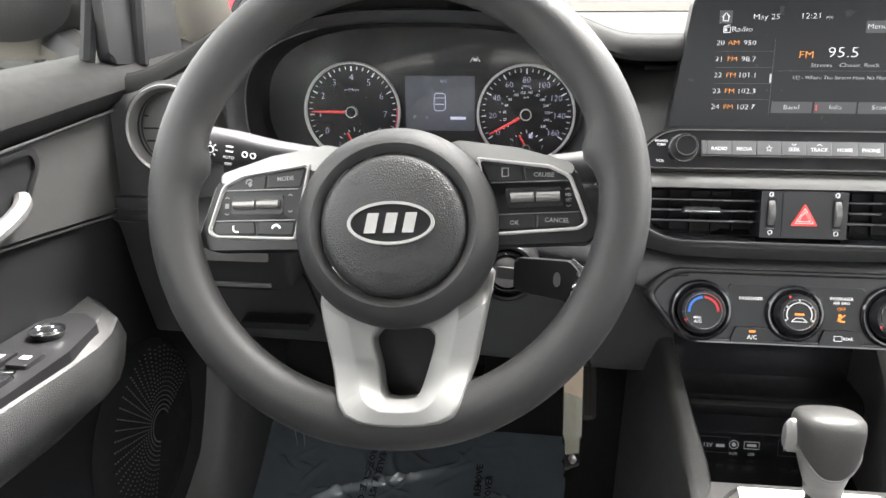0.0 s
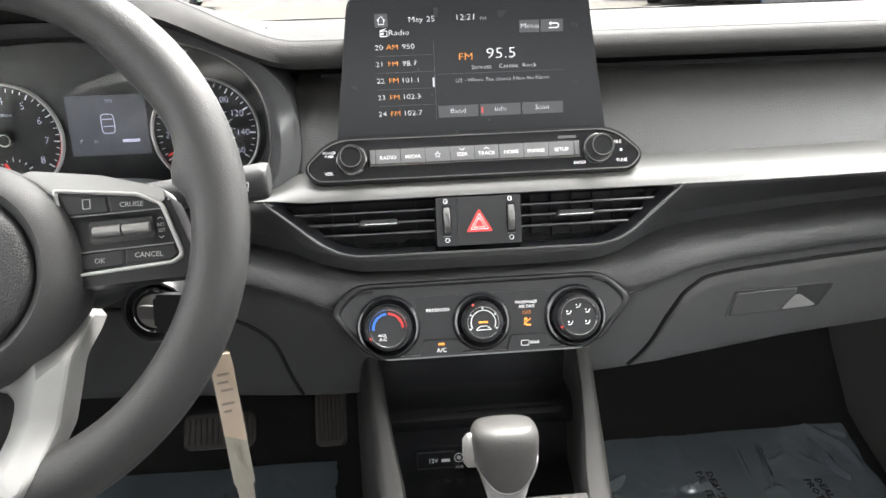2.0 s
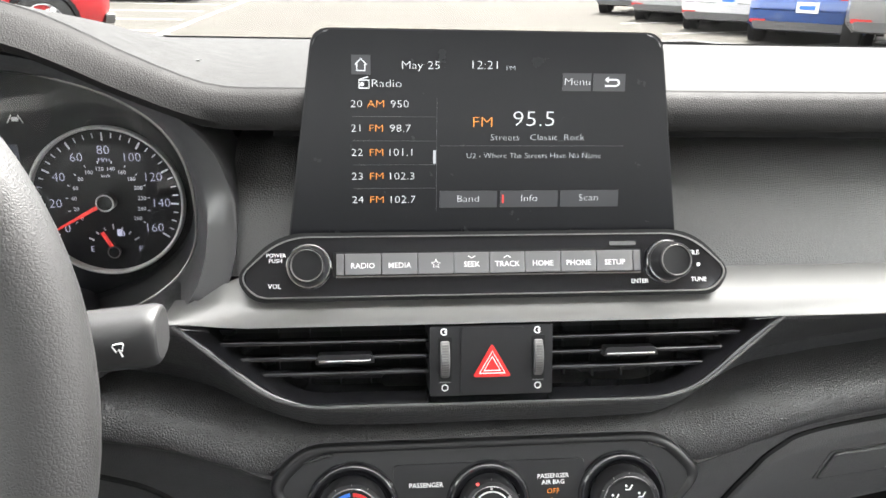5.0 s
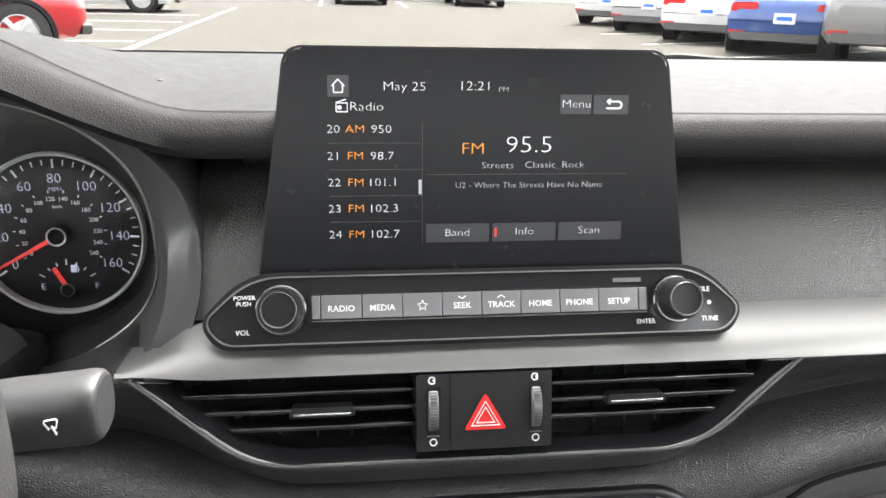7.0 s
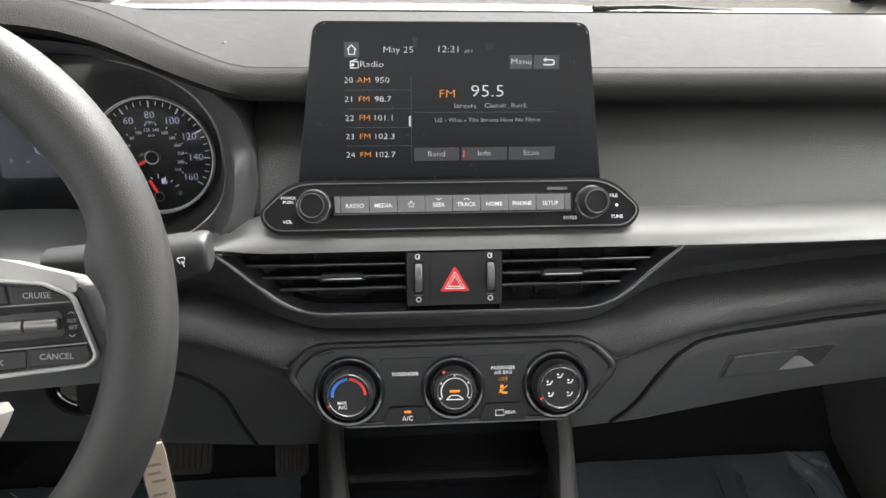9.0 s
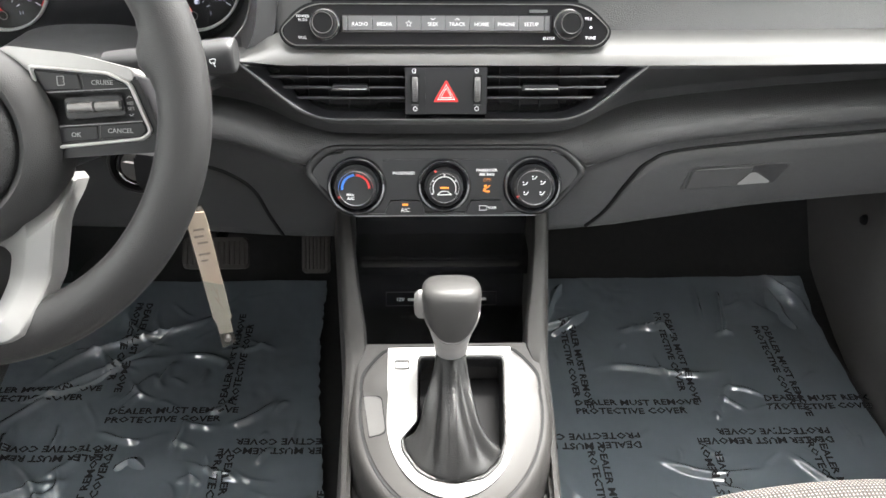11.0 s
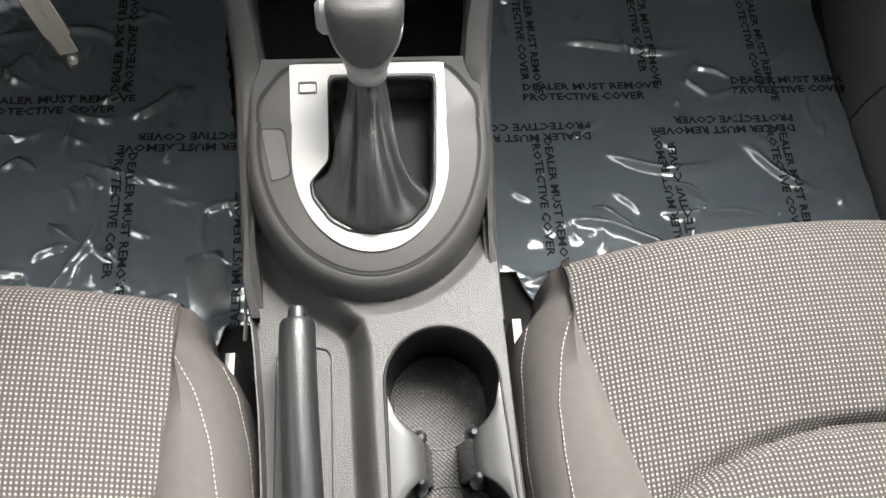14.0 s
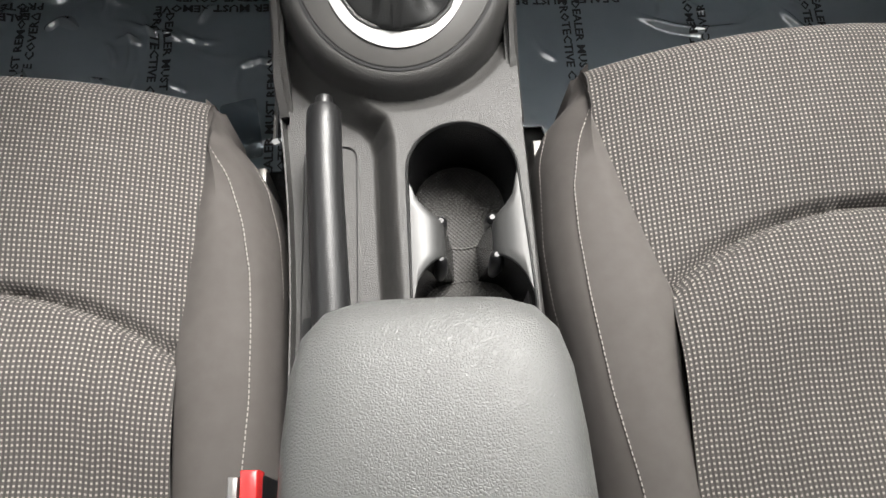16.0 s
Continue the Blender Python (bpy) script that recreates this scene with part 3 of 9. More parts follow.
def end_drop(x):
    """The pad falls away towards the driver's door."""
    return 0.040 * (1 - ease(x, -0.69, -0.565))


def top_at(x):
    w = hood(x)
    up, fwd = (0.0, 0.0, 0.012, 0.036, 0.056), (0, 0, 0, 0, 0)
    return [(x, y - w * f, z + w * u - end_drop(x)) for (y, z), u, f in zip(top, up, fwd)]


def front_at(x):
    w = hood(x)
    up, fwd = (0.056, 0.056, 0.057, 0.058, 0.058, 0.040), (0, 0.006, 0.012, 0.018, 0.018, 0)
    return [(x, y - w * f, z + w * u - end_drop(x)) for (y, z), u, f in zip(front, up, fwd)]


bm = bmesh.new()
loft(bm, [top_at(x) + [(x, 0.10, 0.672 + 0.04 * hood(x) - end_drop(x)), (x, 0.47, 0.63)] for x in stations])
part("top_pad", bm, TOPPAD, dash, "grained upper dash pad", angle=50)
bm = bmesh.new()
loft(bm, [front_at(x) + [(x, 0.10, 0.686 + 0.034 * hood(x) - end_drop(x)), (x, 0.10, 0.695 + 0.034 * hood(x) - end_drop(x))] for x in stations])
part("front_roll", bm, TOPPAD, dash, "rounded front edge of the dash pad", angle=50)
bm = bmesh.new()
tube(bm, [(x, 0.0458, 0.7074 + 0.0560 * hood(x) - end_drop(x)) for x in stations], 0.0012, 6)
part("seam", bm, DARK, dash, "dark sewn seam")

# padded fascia beside and behind the screen
bm = bmesh.new()
fas = [(0.12, 0.670), (0.090, 0.668), (0.079, 0.6660), (0.0725, 0.6622), (0.066, 0.6562), (0.057, 0.6475), (0.044, 0.6330), (0.0315, 0.6165), (0.0215, 0.6010), (0.018, 0.594), (0.10, 0.590)]
xs = [-0.163 + i * 0.02 for i in range(44)]
loft(bm, [[(x, y + 0.012 * ease(x, 0.15, 0.6), z) for y, z in fas] for x in xs])
part("fascia_pad", bm, PAD, dash, "grained padded fascia", angle=50)

# silver strip under it, coming to a point on the driver's side
bm = bmesh.new()
secs = []
for x in [-0.199, -0.196, -0.19, -0.18, -0.165, -0.15] + [-0.13 + 0.02 * i for i in range(42)]:
    k = ease(x, -0.202, -0.15)
    c = 0.579
    rise = 0.004 * ease(x, 0.2, 0.6)
    secs.append([(x, -0.011 + 0.030 * k, c + rise + 0.0165 * k), (x, -0.012 + 0.010 * k, c + rise + 0.008 * k), (x, -0.0145, c + rise + 0.0005), (x, -0.0165, c + rise - 0.0045 * max(k, 0.25)), (x, -0.013, c + rise - 0.0065 * max(k, 0.25)), (x, 0.02, c + rise - 0.0065 * max(k, 0.25))])
loft(bm, secs)
part("silver_strip", bm, STRIP, dash, "satin silver trim strip", angle=40)


def crease(x):
    """Height of the fold under the vents, and of the ledge below it."""
    if x < 0:
        return along(-x, (0.0, 0.06, 0.11, 0.15, 0.18, 0.21, 0.30, 0.70), (0.502, 0.502, 0.5035, 0.508, 0.516, 0.523, 0.535, 0.545))
    return along(x, (0.0, 0.06, 0.11, 0.14, 0.17, 0.20, 0.25, 0.40, 0.70), (0.502, 0.502, 0.5035, 0.506, 0.513, 0.5185, 0.521, 0.523, 0.530))


def ledge_low(x):
    a = abs(x)
    if x < 0:
        return along(a, (0.0, 0.105, 0.125, 0.140, 0.16, 0.19, 0.22, 0.30, 0.70), (0.489, 0.489, 0.482, 0.4695, 0.483, 0.497, 0.503, 0.511, 0.52))
    return along(a, (0.0, 0.105, 0.125, 0.1435, 0.16, 0.18, 0.20, 0.22, 0.25, 0.40, 0.70), (0.489, 0.489, 0.482, 0.4685, 0.475, 0.484, 0.4895, 0.492, 0.4935, 0.4945, 0.503))


def set_back(x):
    """How far the lower dash draws back from the seats towards the doors."""
    a = abs(x)
    return along(a, (0.12, 0.20, 0.25, 0.30, 0.36, 0.50, 0.70), (0.0, 0.009, 0.020, 0.030, 0.042, 0.058, 0.072)) * (1.0 if x > 0 else 0.45)


def lower_foot(x):
    """Height of the lower edge of the dash."""
    return along(x, (-0.70, -0.30, -0.15, 0.15, 0.20, 0.30, 0.40, 0.72), (0.362, 0.355, 0.350, 0.358, 0.361, 0.367, 0.373, 0.388))


def lower_face(x, z):
    """Depth of the hard lower face at a height."""
    t, lo = ledge_low(x) + 0.004, lower_foot(x)
    s = min(1.0, max(0.0, (t - z) / (t - lo)))
    return -0.034 + set_back(x) + 0.010 * ease(s, 0.0, 0.12) + (0.048 - 0.30 * set_back(x)) * s ** 1.3


full = [-0.70 + i * 0.01 for i in range(141)]
# band under the strip, with the opening for the vents in its middle, hollow on the passenger's side
def vent_open(x, z):
    v = (z - 0.552) / 0.966
    return -0.0298 < v < 0.0215 and abs(x) < 0.1260 + 0.060 * (v + 0.0262) / 0.0477


bm = bmesh.new()
secs = []
for x in [-0.70 + i * 0.005 for i in range(281)]:
    c = crease(x)
    t = 0.575 - 0.04 * ease(-x, 0.2, 0.26) if x < -0.2 else 0.574
    mid = 1 - ease(abs(x), 0.10, 0.20)
    sb = set_back(x) * 0.9
    prof = [(-0.012 + 0.3 * sb, t - 0.006), (-0.004 - 0.008 * mid + 0.7 * sb, t * 0.6 + c * 0.4), (0.006 - 0.030 * mid + sb, c + 0.016), (0.012 - 0.030 * mid + sb, c + 0.002)]
    zs, yv = [p[1] for p in prof][::-1], [p[0] for p in prof][::-1]
    row = [(x, -0.010, t)]
    for z in np.linspace(t - 0.002, c + 0.002, 26):
        row.append((x, 0.034 if vent_open(x, z) else along(z, zs, yv), float(z)))
    secs.append(row + [(x, 0.042 + sb, c - 0.006), (x, 0.12, c), (x, 0.12, t)])
loft(bm, secs)
part("vent_band", bm, PAD_LOW, dash, "grained band under the silver strip", angle=50)

# padded ledge that sweeps from door to door over the climate panel
bm = bmesh.new()
secs = []
for x in full:
    c, lo = crease(x), ledge_low(x)
    h = c - lo
    out = -0.011 * (1 - ease(abs(x), 0.105, 0.185)) - set_back(x)
    secs.append([(x, 0.026 - out, c + 0.003), (x, 0.006 - out, c + 0.003), (x, -0.008 - out, c + 0.0015), (x, -0.020 - out, c - 0.07 * h), (x, -0.029 - out, c - 0.22 * h), (x, -0.0345 - out, lo + 0.52 * h), (x, -0.0365 - out, lo + 0.28 * h), (x, -0.037 - out, lo + 0.10 * h), (x, -0.035 - out, lo), (x, -0.028 - out, lo - 0.004), (x, 0.05, lo - 0.004), (x, 0.05, c - 0.01)])
loft(bm, secs)
part("ledge", bm, PAD_LOW, dash, "soft grained ledge", angle=50)

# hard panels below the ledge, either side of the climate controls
for name, label, xs in (("lower_panel", "hard charcoal lower panel", [0.105 + i * 0.0125 for i in range(49)]), ("knee_panel", "hard charcoal knee panel, darkened for the shaded driver's side", [-0.70 + i * 0.0125 for i in range(49)])):
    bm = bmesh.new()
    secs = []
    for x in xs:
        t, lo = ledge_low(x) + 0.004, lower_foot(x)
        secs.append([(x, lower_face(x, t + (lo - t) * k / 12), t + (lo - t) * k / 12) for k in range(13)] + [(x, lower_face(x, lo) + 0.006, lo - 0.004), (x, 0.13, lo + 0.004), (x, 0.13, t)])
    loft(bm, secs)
    # Knee panel takes the darker copy, so shade sits in its colour.
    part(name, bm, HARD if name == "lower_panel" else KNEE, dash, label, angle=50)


def face_gap(pts, r, parent, label=""):
    """A dark gap along places (x, z) of the hard lower face."""
    bm = bmesh.new()
    tube(bm, [(p.x, lower_face(p.x, p.z) - 0.0002, p.z) for p in smooth_line([(x, 0, z) for x, z in pts], 6)], r, 6)
    return part("panel_gap", bm, DARK, parent, label)


face_gap([(-0.44, 0.476), (-0.30, 0.472), (-0.2424, 0.4608), (-0.217, 0.4485), (-0.200, 0.428), (-0.191, 0.387), (-0.182, 0.352)], 0.0022, dash, "curved gap between panels")
face_gap([(-0.66, 0.478), (-0.52, 0.468), (-0.50, 0.458), (-0.487, 0.405), (-0.480, 0.375)], 0.0016, dash)
# undersides that close the dash
bm = bmesh.new()
box(bm, -0.70, 0.70, 0.10, 0.60, 0.378, 0.44)
part("underside", bm, DARK, dash, "black underside")
bm = bmesh.new()
box(bm, -0.14, 0.70, 0.09, 0.20, 0.43, 0.672)
part("core", bm, DARK, dash, "black inner frame")

bm = bmesh.new()
secs = [[(x, 0.468, 0.699), (x, 0.52, 0.685), (x, 0.60, 0.650), (x, 0.60, 0.60), (x, 0.468, 0.60)] for x in stations]
loft(bm, secs)
part("windscreen_ledge", bm, DARK, dash, "black strip under the glass")
bm = bmesh.new()
box(bm, -0.70, -0.14, 0.125, 0.20, 0.43, 0.66)
part("core", bm, DARK, dash)

# ---- glove box ----
glove = thing("glove_box", (0.42, 0.0, 0.40), "closed charcoal plastic glove box with a recessed latch", "glove box")


GAP = ((0.166, 0.362), (0.183, 0.391), (0.1935, 0.427), (0.2015, 0.447), (0.207, 0.458), (0.217, 0.4665), (0.229, 0.4735), (0.261, 0.4765), (0.324, 0.4765), (0.388, 0.477), (0.69, 0.485))
bm = bmesh.new()
secs = []
for i in range(56):
    x = 0.168 + i * 0.0094
    zb = lower_foot(x) + 0.0015
    zt = max(along(x, [g[0] for g in GAP], [g[1] for g in GAP]) - 0.0025, zb + 0.004)
    col = []
    for j in range(15):
        z = zt + (zb - zt) * j / 14
        lip = min(1.0, (zt - z) / 0.006, (z - zb) / 0.006 + 0.2)
        col.append((x, lower_face(x, z) - 0.0042 * math.sqrt(max(0.0, lip)), z))
    secs.append(col + [(x, 0.10, zb), (x, 0.10, zt)])
loft(bm, secs)
gdoor = part("lid", bm, HARD, glove, angle=50)
face_gap(GAP, 0.0026, glove, "dark gap round the lid")


def on_lid(x, z, out=0.0):
    return Vector((x, lower_face(x, z) - 0.0042 - out, z))


# Scoop colour is set far paler than the lid round it.
SCOOP = material("pale_scoop_plastic", (0.30, 0.297, 0.29), 0.4, grain=900, bump=0.2)
LATCH = round_poly([(0.2645, 0.4165), (0.3770, 0.4125), (0.3860, 0.4425), (0.2665, 0.4500)], [0.003, 0.004, 0.004, 0.004], 3)
mid_ = Vector((0.322, 0.431))


def latch_rows(levels):
    return [[on_lid(mid_.x + (x - mid_.x) * k, mid_.y + (z - mid_.y) * k, h) for x, z in LATCH] for k, h in levels]


bm = bmesh.new()
loft(bm, latch_rows(((1.035, -0.002), (1.03, 0.0010), (1.0, 0.0012), (0.975, 0.0004), (0.96, -0.002))), True, False)
part("latch_rim", bm, HARD, gdoor, angle=50)
bm = bmesh.new()
# Lies flat on the lid; the darker plastic stands for the recess's shade.
loft(bm, [[on_lid(x, z, 0.0006) for x, z in LATCH], [on_lid(x, z, -0.002) for x, z in LATCH]])
part("latch_recess_shade", bm, KNEE, gdoor)
bm = bmesh.new()
pad_ = round_poly([(0.2665, 0.4185), (0.3270, 0.4155), (0.3405, 0.4360), (0.3410, 0.4435), (0.2685, 0.4480)], 0.003, 3)
loft(bm, [[on_lid(x, z, -0.001) for x, z in pad_], [on_lid(x, z, 0.0018) for x, z in pad_], [on_lid(0.304 + (x - 0.304) * 0.95, 0.432 + (z - 0.432) * 0.93, 0.0030) for x, z in pad_]])
part("latch_paddle", bm, HARD, gdoor, angle=25)
bm = bmesh.new()
tri_ = round_poly([(0.3300, 0.4150), (0.3740, 0.4138), (0.3430, 0.4365)], [0.002, 0.002, 0.004], 3)
loft(bm, [[on_lid(x, z, -0.001) for x, z in tri_], [on_lid(x, z, 0.0016) for x, z in tri_]])
part("latch_scoop", bm, SCOOP, gdoor, "paler scoop beside the paddle")

# ---- instrument cluster ----
cluster = thing("instrument_cluster", (-0.365, 0.10, 0.54), "instrument cluster with two round dials and a small display", "instrument cluster")
CX, CZ = -0.377, 0.618
COWL = material("satin_black_cowl_plastic", (0.042, 0.042, 0.0430), 0.34, grain=900, bump=0.2, spec=0.66)
RING = material("pale_painted_ring", (0.50, 0.50, 0.50), 0.4, vary=0.05)


def squircle(a, b, p, y, n=72, dz=0.0, left=None):
    """An oval round the dials, squarer above than below; left: its reach on the door's side."""
    out = []
    for i in range(n):
        t = 2 * math.pi * i / n
        c, s = math.cos(t), math.sin(t)
        q = p if s > 0 else 2.25
        out.append((CX + (a if c > 0 or left is None else left) * math.copysign(abs(c) ** (2 / q), c), y, CZ + dz + (b if s > 0 else b * 0.89) * math.copysign(abs(s) ** (2 / q), s)))
    return out


bm = bmesh.new()
loft(bm, [squircle(0.172, 0.090, 2.9, 0.122), squircle(0.180, 0.095, 2.9, 0.085), squircle(0.1855, 0.0990, 2.9, 0.064)], True, False)
part("shroud", bm, PAD_SMOOTH, cluster, "black inner shroud", angle=50)
for a0, a1 in ((-42, 66), (114, 222)):
    bm = bmesh.new()
    oval = squircle(0.1862, 0.0995, 2.9, 0.0625, 240)
    arc_ = [oval[i % 240] for i in range(round(a0 / 1.5), round(a1 / 1.5) + 1)]
    tube(bm, arc_, [0.0011 * (0.35 + 0.65 * math.sin(math.pi * i / (len(arc_) - 1)) ** 0.5) for i in range(len(arc_))], 6)
    part("bright_rim", bm, SATIN, cluster, "thin satin rim")
bm = bmesh.new()
rows = [squircle(0.1865, 0.0995, 2.9, 0.064), squircle(0.191, 0.103, 2.85, 0.054, left=0.188), squircle(0.200, 0.108, 2.75, 0.046, left=0.191), squircle(0.210, 0.112, 2.7, 0.040, left=0.195), squircle(0.2165, 0.114, 2.6, 0.0375, left=0.198), squircle(0.2185, 0.115, 2.6, 0.040, left=0.199), squircle(0.2190, 0.115, 2.6, 0.10, left=0.199)]
FY = [(0.58, 0.008), (0.594, 0.0125), (0.6165, 0.0265), (0.633, 0.0385), (0.6475, 0.0510), (0.66, 0.062), (0.70, 0.07)]
rows = [[(x, min(y, along(z, [f[0] for f in FY], [f[1] for f in FY])) if x > -0.25 and i > 1 else y, z) for x, y, z in row] for i, row in enumerate(rows)]
rows[-1] = [(x, 0.10, z) for x, y, z in rows[-1]]
loft(bm, rows, True, False)
part("cowl", bm, COWL, cluster, "flared black cowl round the dials", angle=60)

cm = facing((-0.3585, 0.107, 0.618), 5)
bm = bmesh.new()
slab(bm, rect(-0.198, 0.168, -0.090, 0.098), -0.012, 0.0, cm)
face = part("dial_plate", bm, BUTTON, cluster, "matt black dial plate")


def dial(u, v, r, numbers, a0, a1, minor, size, needle, ring_mat=RING):
    bm = bmesh.new()
    lathe(bm, [(r + 0.0012, 0.0), (r + 0.0009, 0.005), (r, 0.006), (r - 0.0012, 0.005), (r - 0.0016, 0.0)], cm @ Matrix.Translation((u, v, 0)), 64)
    part("dial_ring", bm, ring_mat, cluster, "thin bright dial ring")
    k = len(numbers)
    for i in range((k - 1) * minor + 1):
        a = radians(a0 + (a1 - a0) * i / ((k - 1) * minor))
        big = i % minor == 0
        d = (math.cos(a), math.sin(a))
        r0 = r - 0.004 - (0.0055 if big else 0.0035)
        line_mark([(u + d[0] * r0, v + d[1] * r0), (u + d[0] * (r - 0.004), v + d[1] * (r - 0.004))], 0.0012 if big else 0.0007, cm, PALE_INK, face, "scale_mark")
        if big and numbers[i // minor]:
            rr = r - 0.0165
            lettering(numbers[i // minor], size, cm, u + d[0] * rr, v + d[1] * rr, LIT_BLUE, face, "numeral")
    a = radians(needle)
    bm = bmesh.new()
    d = Vector((math.cos(a), math.sin(a)))
    nrm = Vector((-d.y, d.x))
    pts = [Vector((u, v)) + d * 0.008 + nrm * 0.0014, Vector((u, v)) + d * (r - 0.008) + nrm * 0.0006, Vector((u, v)) + d * (r - 0.008) - nrm * 0.0006, Vector((u, v)) + d * 0.008 - nrm * 0.0014]
    slab(bm, [tuple(p) for p in pts], 0.004, 0.0055, cm)
    part("needle", bm, LIT_RED, face, "red needle")
    bm = bmesh.new()
    lathe(bm, [(0.0062, 0.0), (0.0062, 0.008), (0.0052, 0.0085), (0.0050, 0.0075), (0.0, 0.0075)], cm @ Matrix.Translation((u, v, 0)), 28)
    part("needle_hub", bm, BUTTON, face)
    bm = bmesh.new()
    tube(bm, [cm @ Vector((u + 0.0058 * math.cos(q), v + 0.0058 * math.sin(q), 0.0085)) for q in np.linspace(0, 2 * math.pi, 25)[:-1]], 0.0006, 6, True)
    part("hub_ring", bm, RING, face)


dial(-0.0972, 0.0, 0.054, ["0", "1", "2", "3", "4", "5", "6", "7", "8"], 216, -36, 4, 0.0104, 180)
dial(0.0972, -0.001, 0.053, ["0", "20", "40", "60", "80", "100", "120", "140", "160"], 214, -34, 4, 0.0092, 209)
line_mark(arc(-0.0972, 0.0, 0.0515, 5, -36, 12), 0.002, cm, RED_INK, face, "red_line")
lettering("MPH", 0.0042, cm, 0.0972, 0.0285, LIT_BLUE, face)
lettering("x1000rpm", 0.0042, cm, -0.0972, 0.024, LIT_BLUE, face)
lettering("km/h", 0.0030, cm, 0.0972, 0.0172, PALE_INK, face)
for i, n in enumerate(("0", "20", "40", "60", "80", "100", "120", "140", "160", "180", "200", "220", "240", "260")):
    a = radians(214 - 248 * i / 13)
    lettering(n, 0.0040, cm, 0.0972 + 0.0235 * math.cos(a), -0.001 + 0.0235 * math.sin(a), PALE_INK, face, "numeral")
    line_mark([(0.0972 + 0.0275 * math.cos(a), -0.001 + 0.0275 * math.sin(a)), (0.0972 + 0.0293 * math.cos(a), -0.001 + 0.0293 * math.sin(a))], 0.0006, cm, PALE_INK, face, "scale_mark")
for u0, lo, hi in ((0.0985, "E", "F"), (-0.0960, "C", "H")):
    v0 = -0.0385
    lettering(lo, 0.0062, cm, u0 - 0.016, v0 + 0.0015, LIT_BLUE, face)
    lettering(hi, 0.0062, cm, u0 + 0.018, v0 + 0.0015, LIT_BLUE, face)
    for i in range(7):
        a = radians(150 - 120 * i / 6)
        line_mark([(u0 + 0.0165 * math.cos(a), v0 + 0.0165 * math.sin(a)), (u0 + (0.0205 if i % 3 == 0 else 0.019) * math.cos(a), v0 + (0.0205 if i % 3 == 0 else 0.019) * math.sin(a))], 0.0009, cm, PALE_INK, face, "scale_mark")
    a = radians(118)
    line_mark([(u0, v0), (u0 + 0.0165 * math.cos(a), v0 + 0.0165 * math.sin(a))], 0.0016, cm, LIT_RED, face, "needle", 0.003)
    bm = bmesh.new()
    tube(bm, [cm @ Vector((u0 + 0.0042 * math.cos(q), v0 + 0.0042 * math.sin(q), 0.004)) for q in np.linspace(0, 2 * math.pi, 21)[:-1]], 0.0005, 6, True)
    part("hub_ring", bm, SATIN, face)
    bar(circle(u0, v0, 0.004, 16), cm, BUTTON, face, "needle_hub", 0.004)
bar(rect(0.1010, 0.1044, -0.0272, -0.0222, 0.0006, 2), cm, LIT_BLUE, face, "fuel_symbol")
line_mark([(0.1046, -0.0232), (0.1056, -0.0240), (0.1056, -0.0266), (0.1048, -0.0272)], 0.0006, cm, LIT_BLUE, face, "fuel_symbol")
bm = bmesh.new()
slab(bm, rect(-0.0365, 0.0405, -0.020, 0.0395, 0.001), -0.001, 0.0008, cm)
lcd = part("trip_display", bm, LCD, cluster, "small grey-blue lit display")
cu = cm @ Matrix.Translation((0.0, 0.0, 0.0009))
for pts in ([(-0.004, 0.004), (-0.0045, 0.010), (-0.004, 0.019), (-0.002, 0.021), (0.006, 0.021), (0.008, 0.019), (0.0085, 0.010), (0.008, 0.004), (0.006, 0.002), (-0.002, 0.002), (-0.004, 0.004)], [(-0.003, 0.009), (0.007, 0.009)], [(-0.003, 0.016), (0.007, 0.016)]):
    line_mark(pts, 0.0008, cu, LIT_BLUE, lcd, "car_symbol")
lettering("P", 0.0065, cu, -0.0262, -0.0055, LIT_GREY, lcd)
lettering("70°F", 0.0045, cu, 0.006, 0.0335, LIT_BLUE, lcd)
bar(rect(0.014, 0.031, -0.0075, -0.0045), cu, LIT_BLUE, lcd, "odometer_bar")
lettering("71", 0.0042, cu, -0.012, -0.0060, LIT_BLUE, lcd)
for du in (-0.0035, 0.0035):
    line_mark([(0.041 + du * 0.6, 0.0600), (0.041 + du * 1.5, 0.0545)], 0.0007, cm, WHITE_INK, face, "lane_symbol")
bar(rect(0.0387, 0.0433, 0.0555, 0.0585, 0.001, 2), cm, WHITE_INK, face, "lane_symbol")
bm = bmesh.new()
loft(bm, [squircle(0.178, 0.0935, 2.9, 0.090), squircle(0.178, 0.0935, 2.9, 0.0905)])
lens = part("lens", bm, LENS, cluster, "clear plastic lens")
lens.visible_shadow = False

# ---- round air vent at the driver's end of the dash ----
bm = bmesh.new()
secs = []
for x in [-0.705, -0.69, -0.67, -0.64, -0.61, -0.59, -0.575]:
    k = 1 - 0.5 * ease(x, -0.61, -0.575)
    zt = along(x, (-0.705, -0.672, -0.649, -0.61, -0.575), (0.655, 0.664, 0.671, 0.684, 0.688))
    secs.append([(x, 0.30, zt), (x, 0.06, zt), (x, 0.03, zt - 0.010), (x, 0.022, min(0.655, zt - 0.020)), (x, 0.016, 0.60), (x, 0.010, 0.55), (x, 0.012, 0.505), (x, 0.30, 0.50)])
loft(bm, secs)
part("end_cap", bm, PAD, dash, "grained end of the dash", angle=50)
vent = thing("round_air_vent", (-0.622, 0.0, 0.57), "round air vent with a satin silver rim", "air vent")
vm = facing((-0.622, 0.006, 0.618), 8)
bm = bmesh.new()
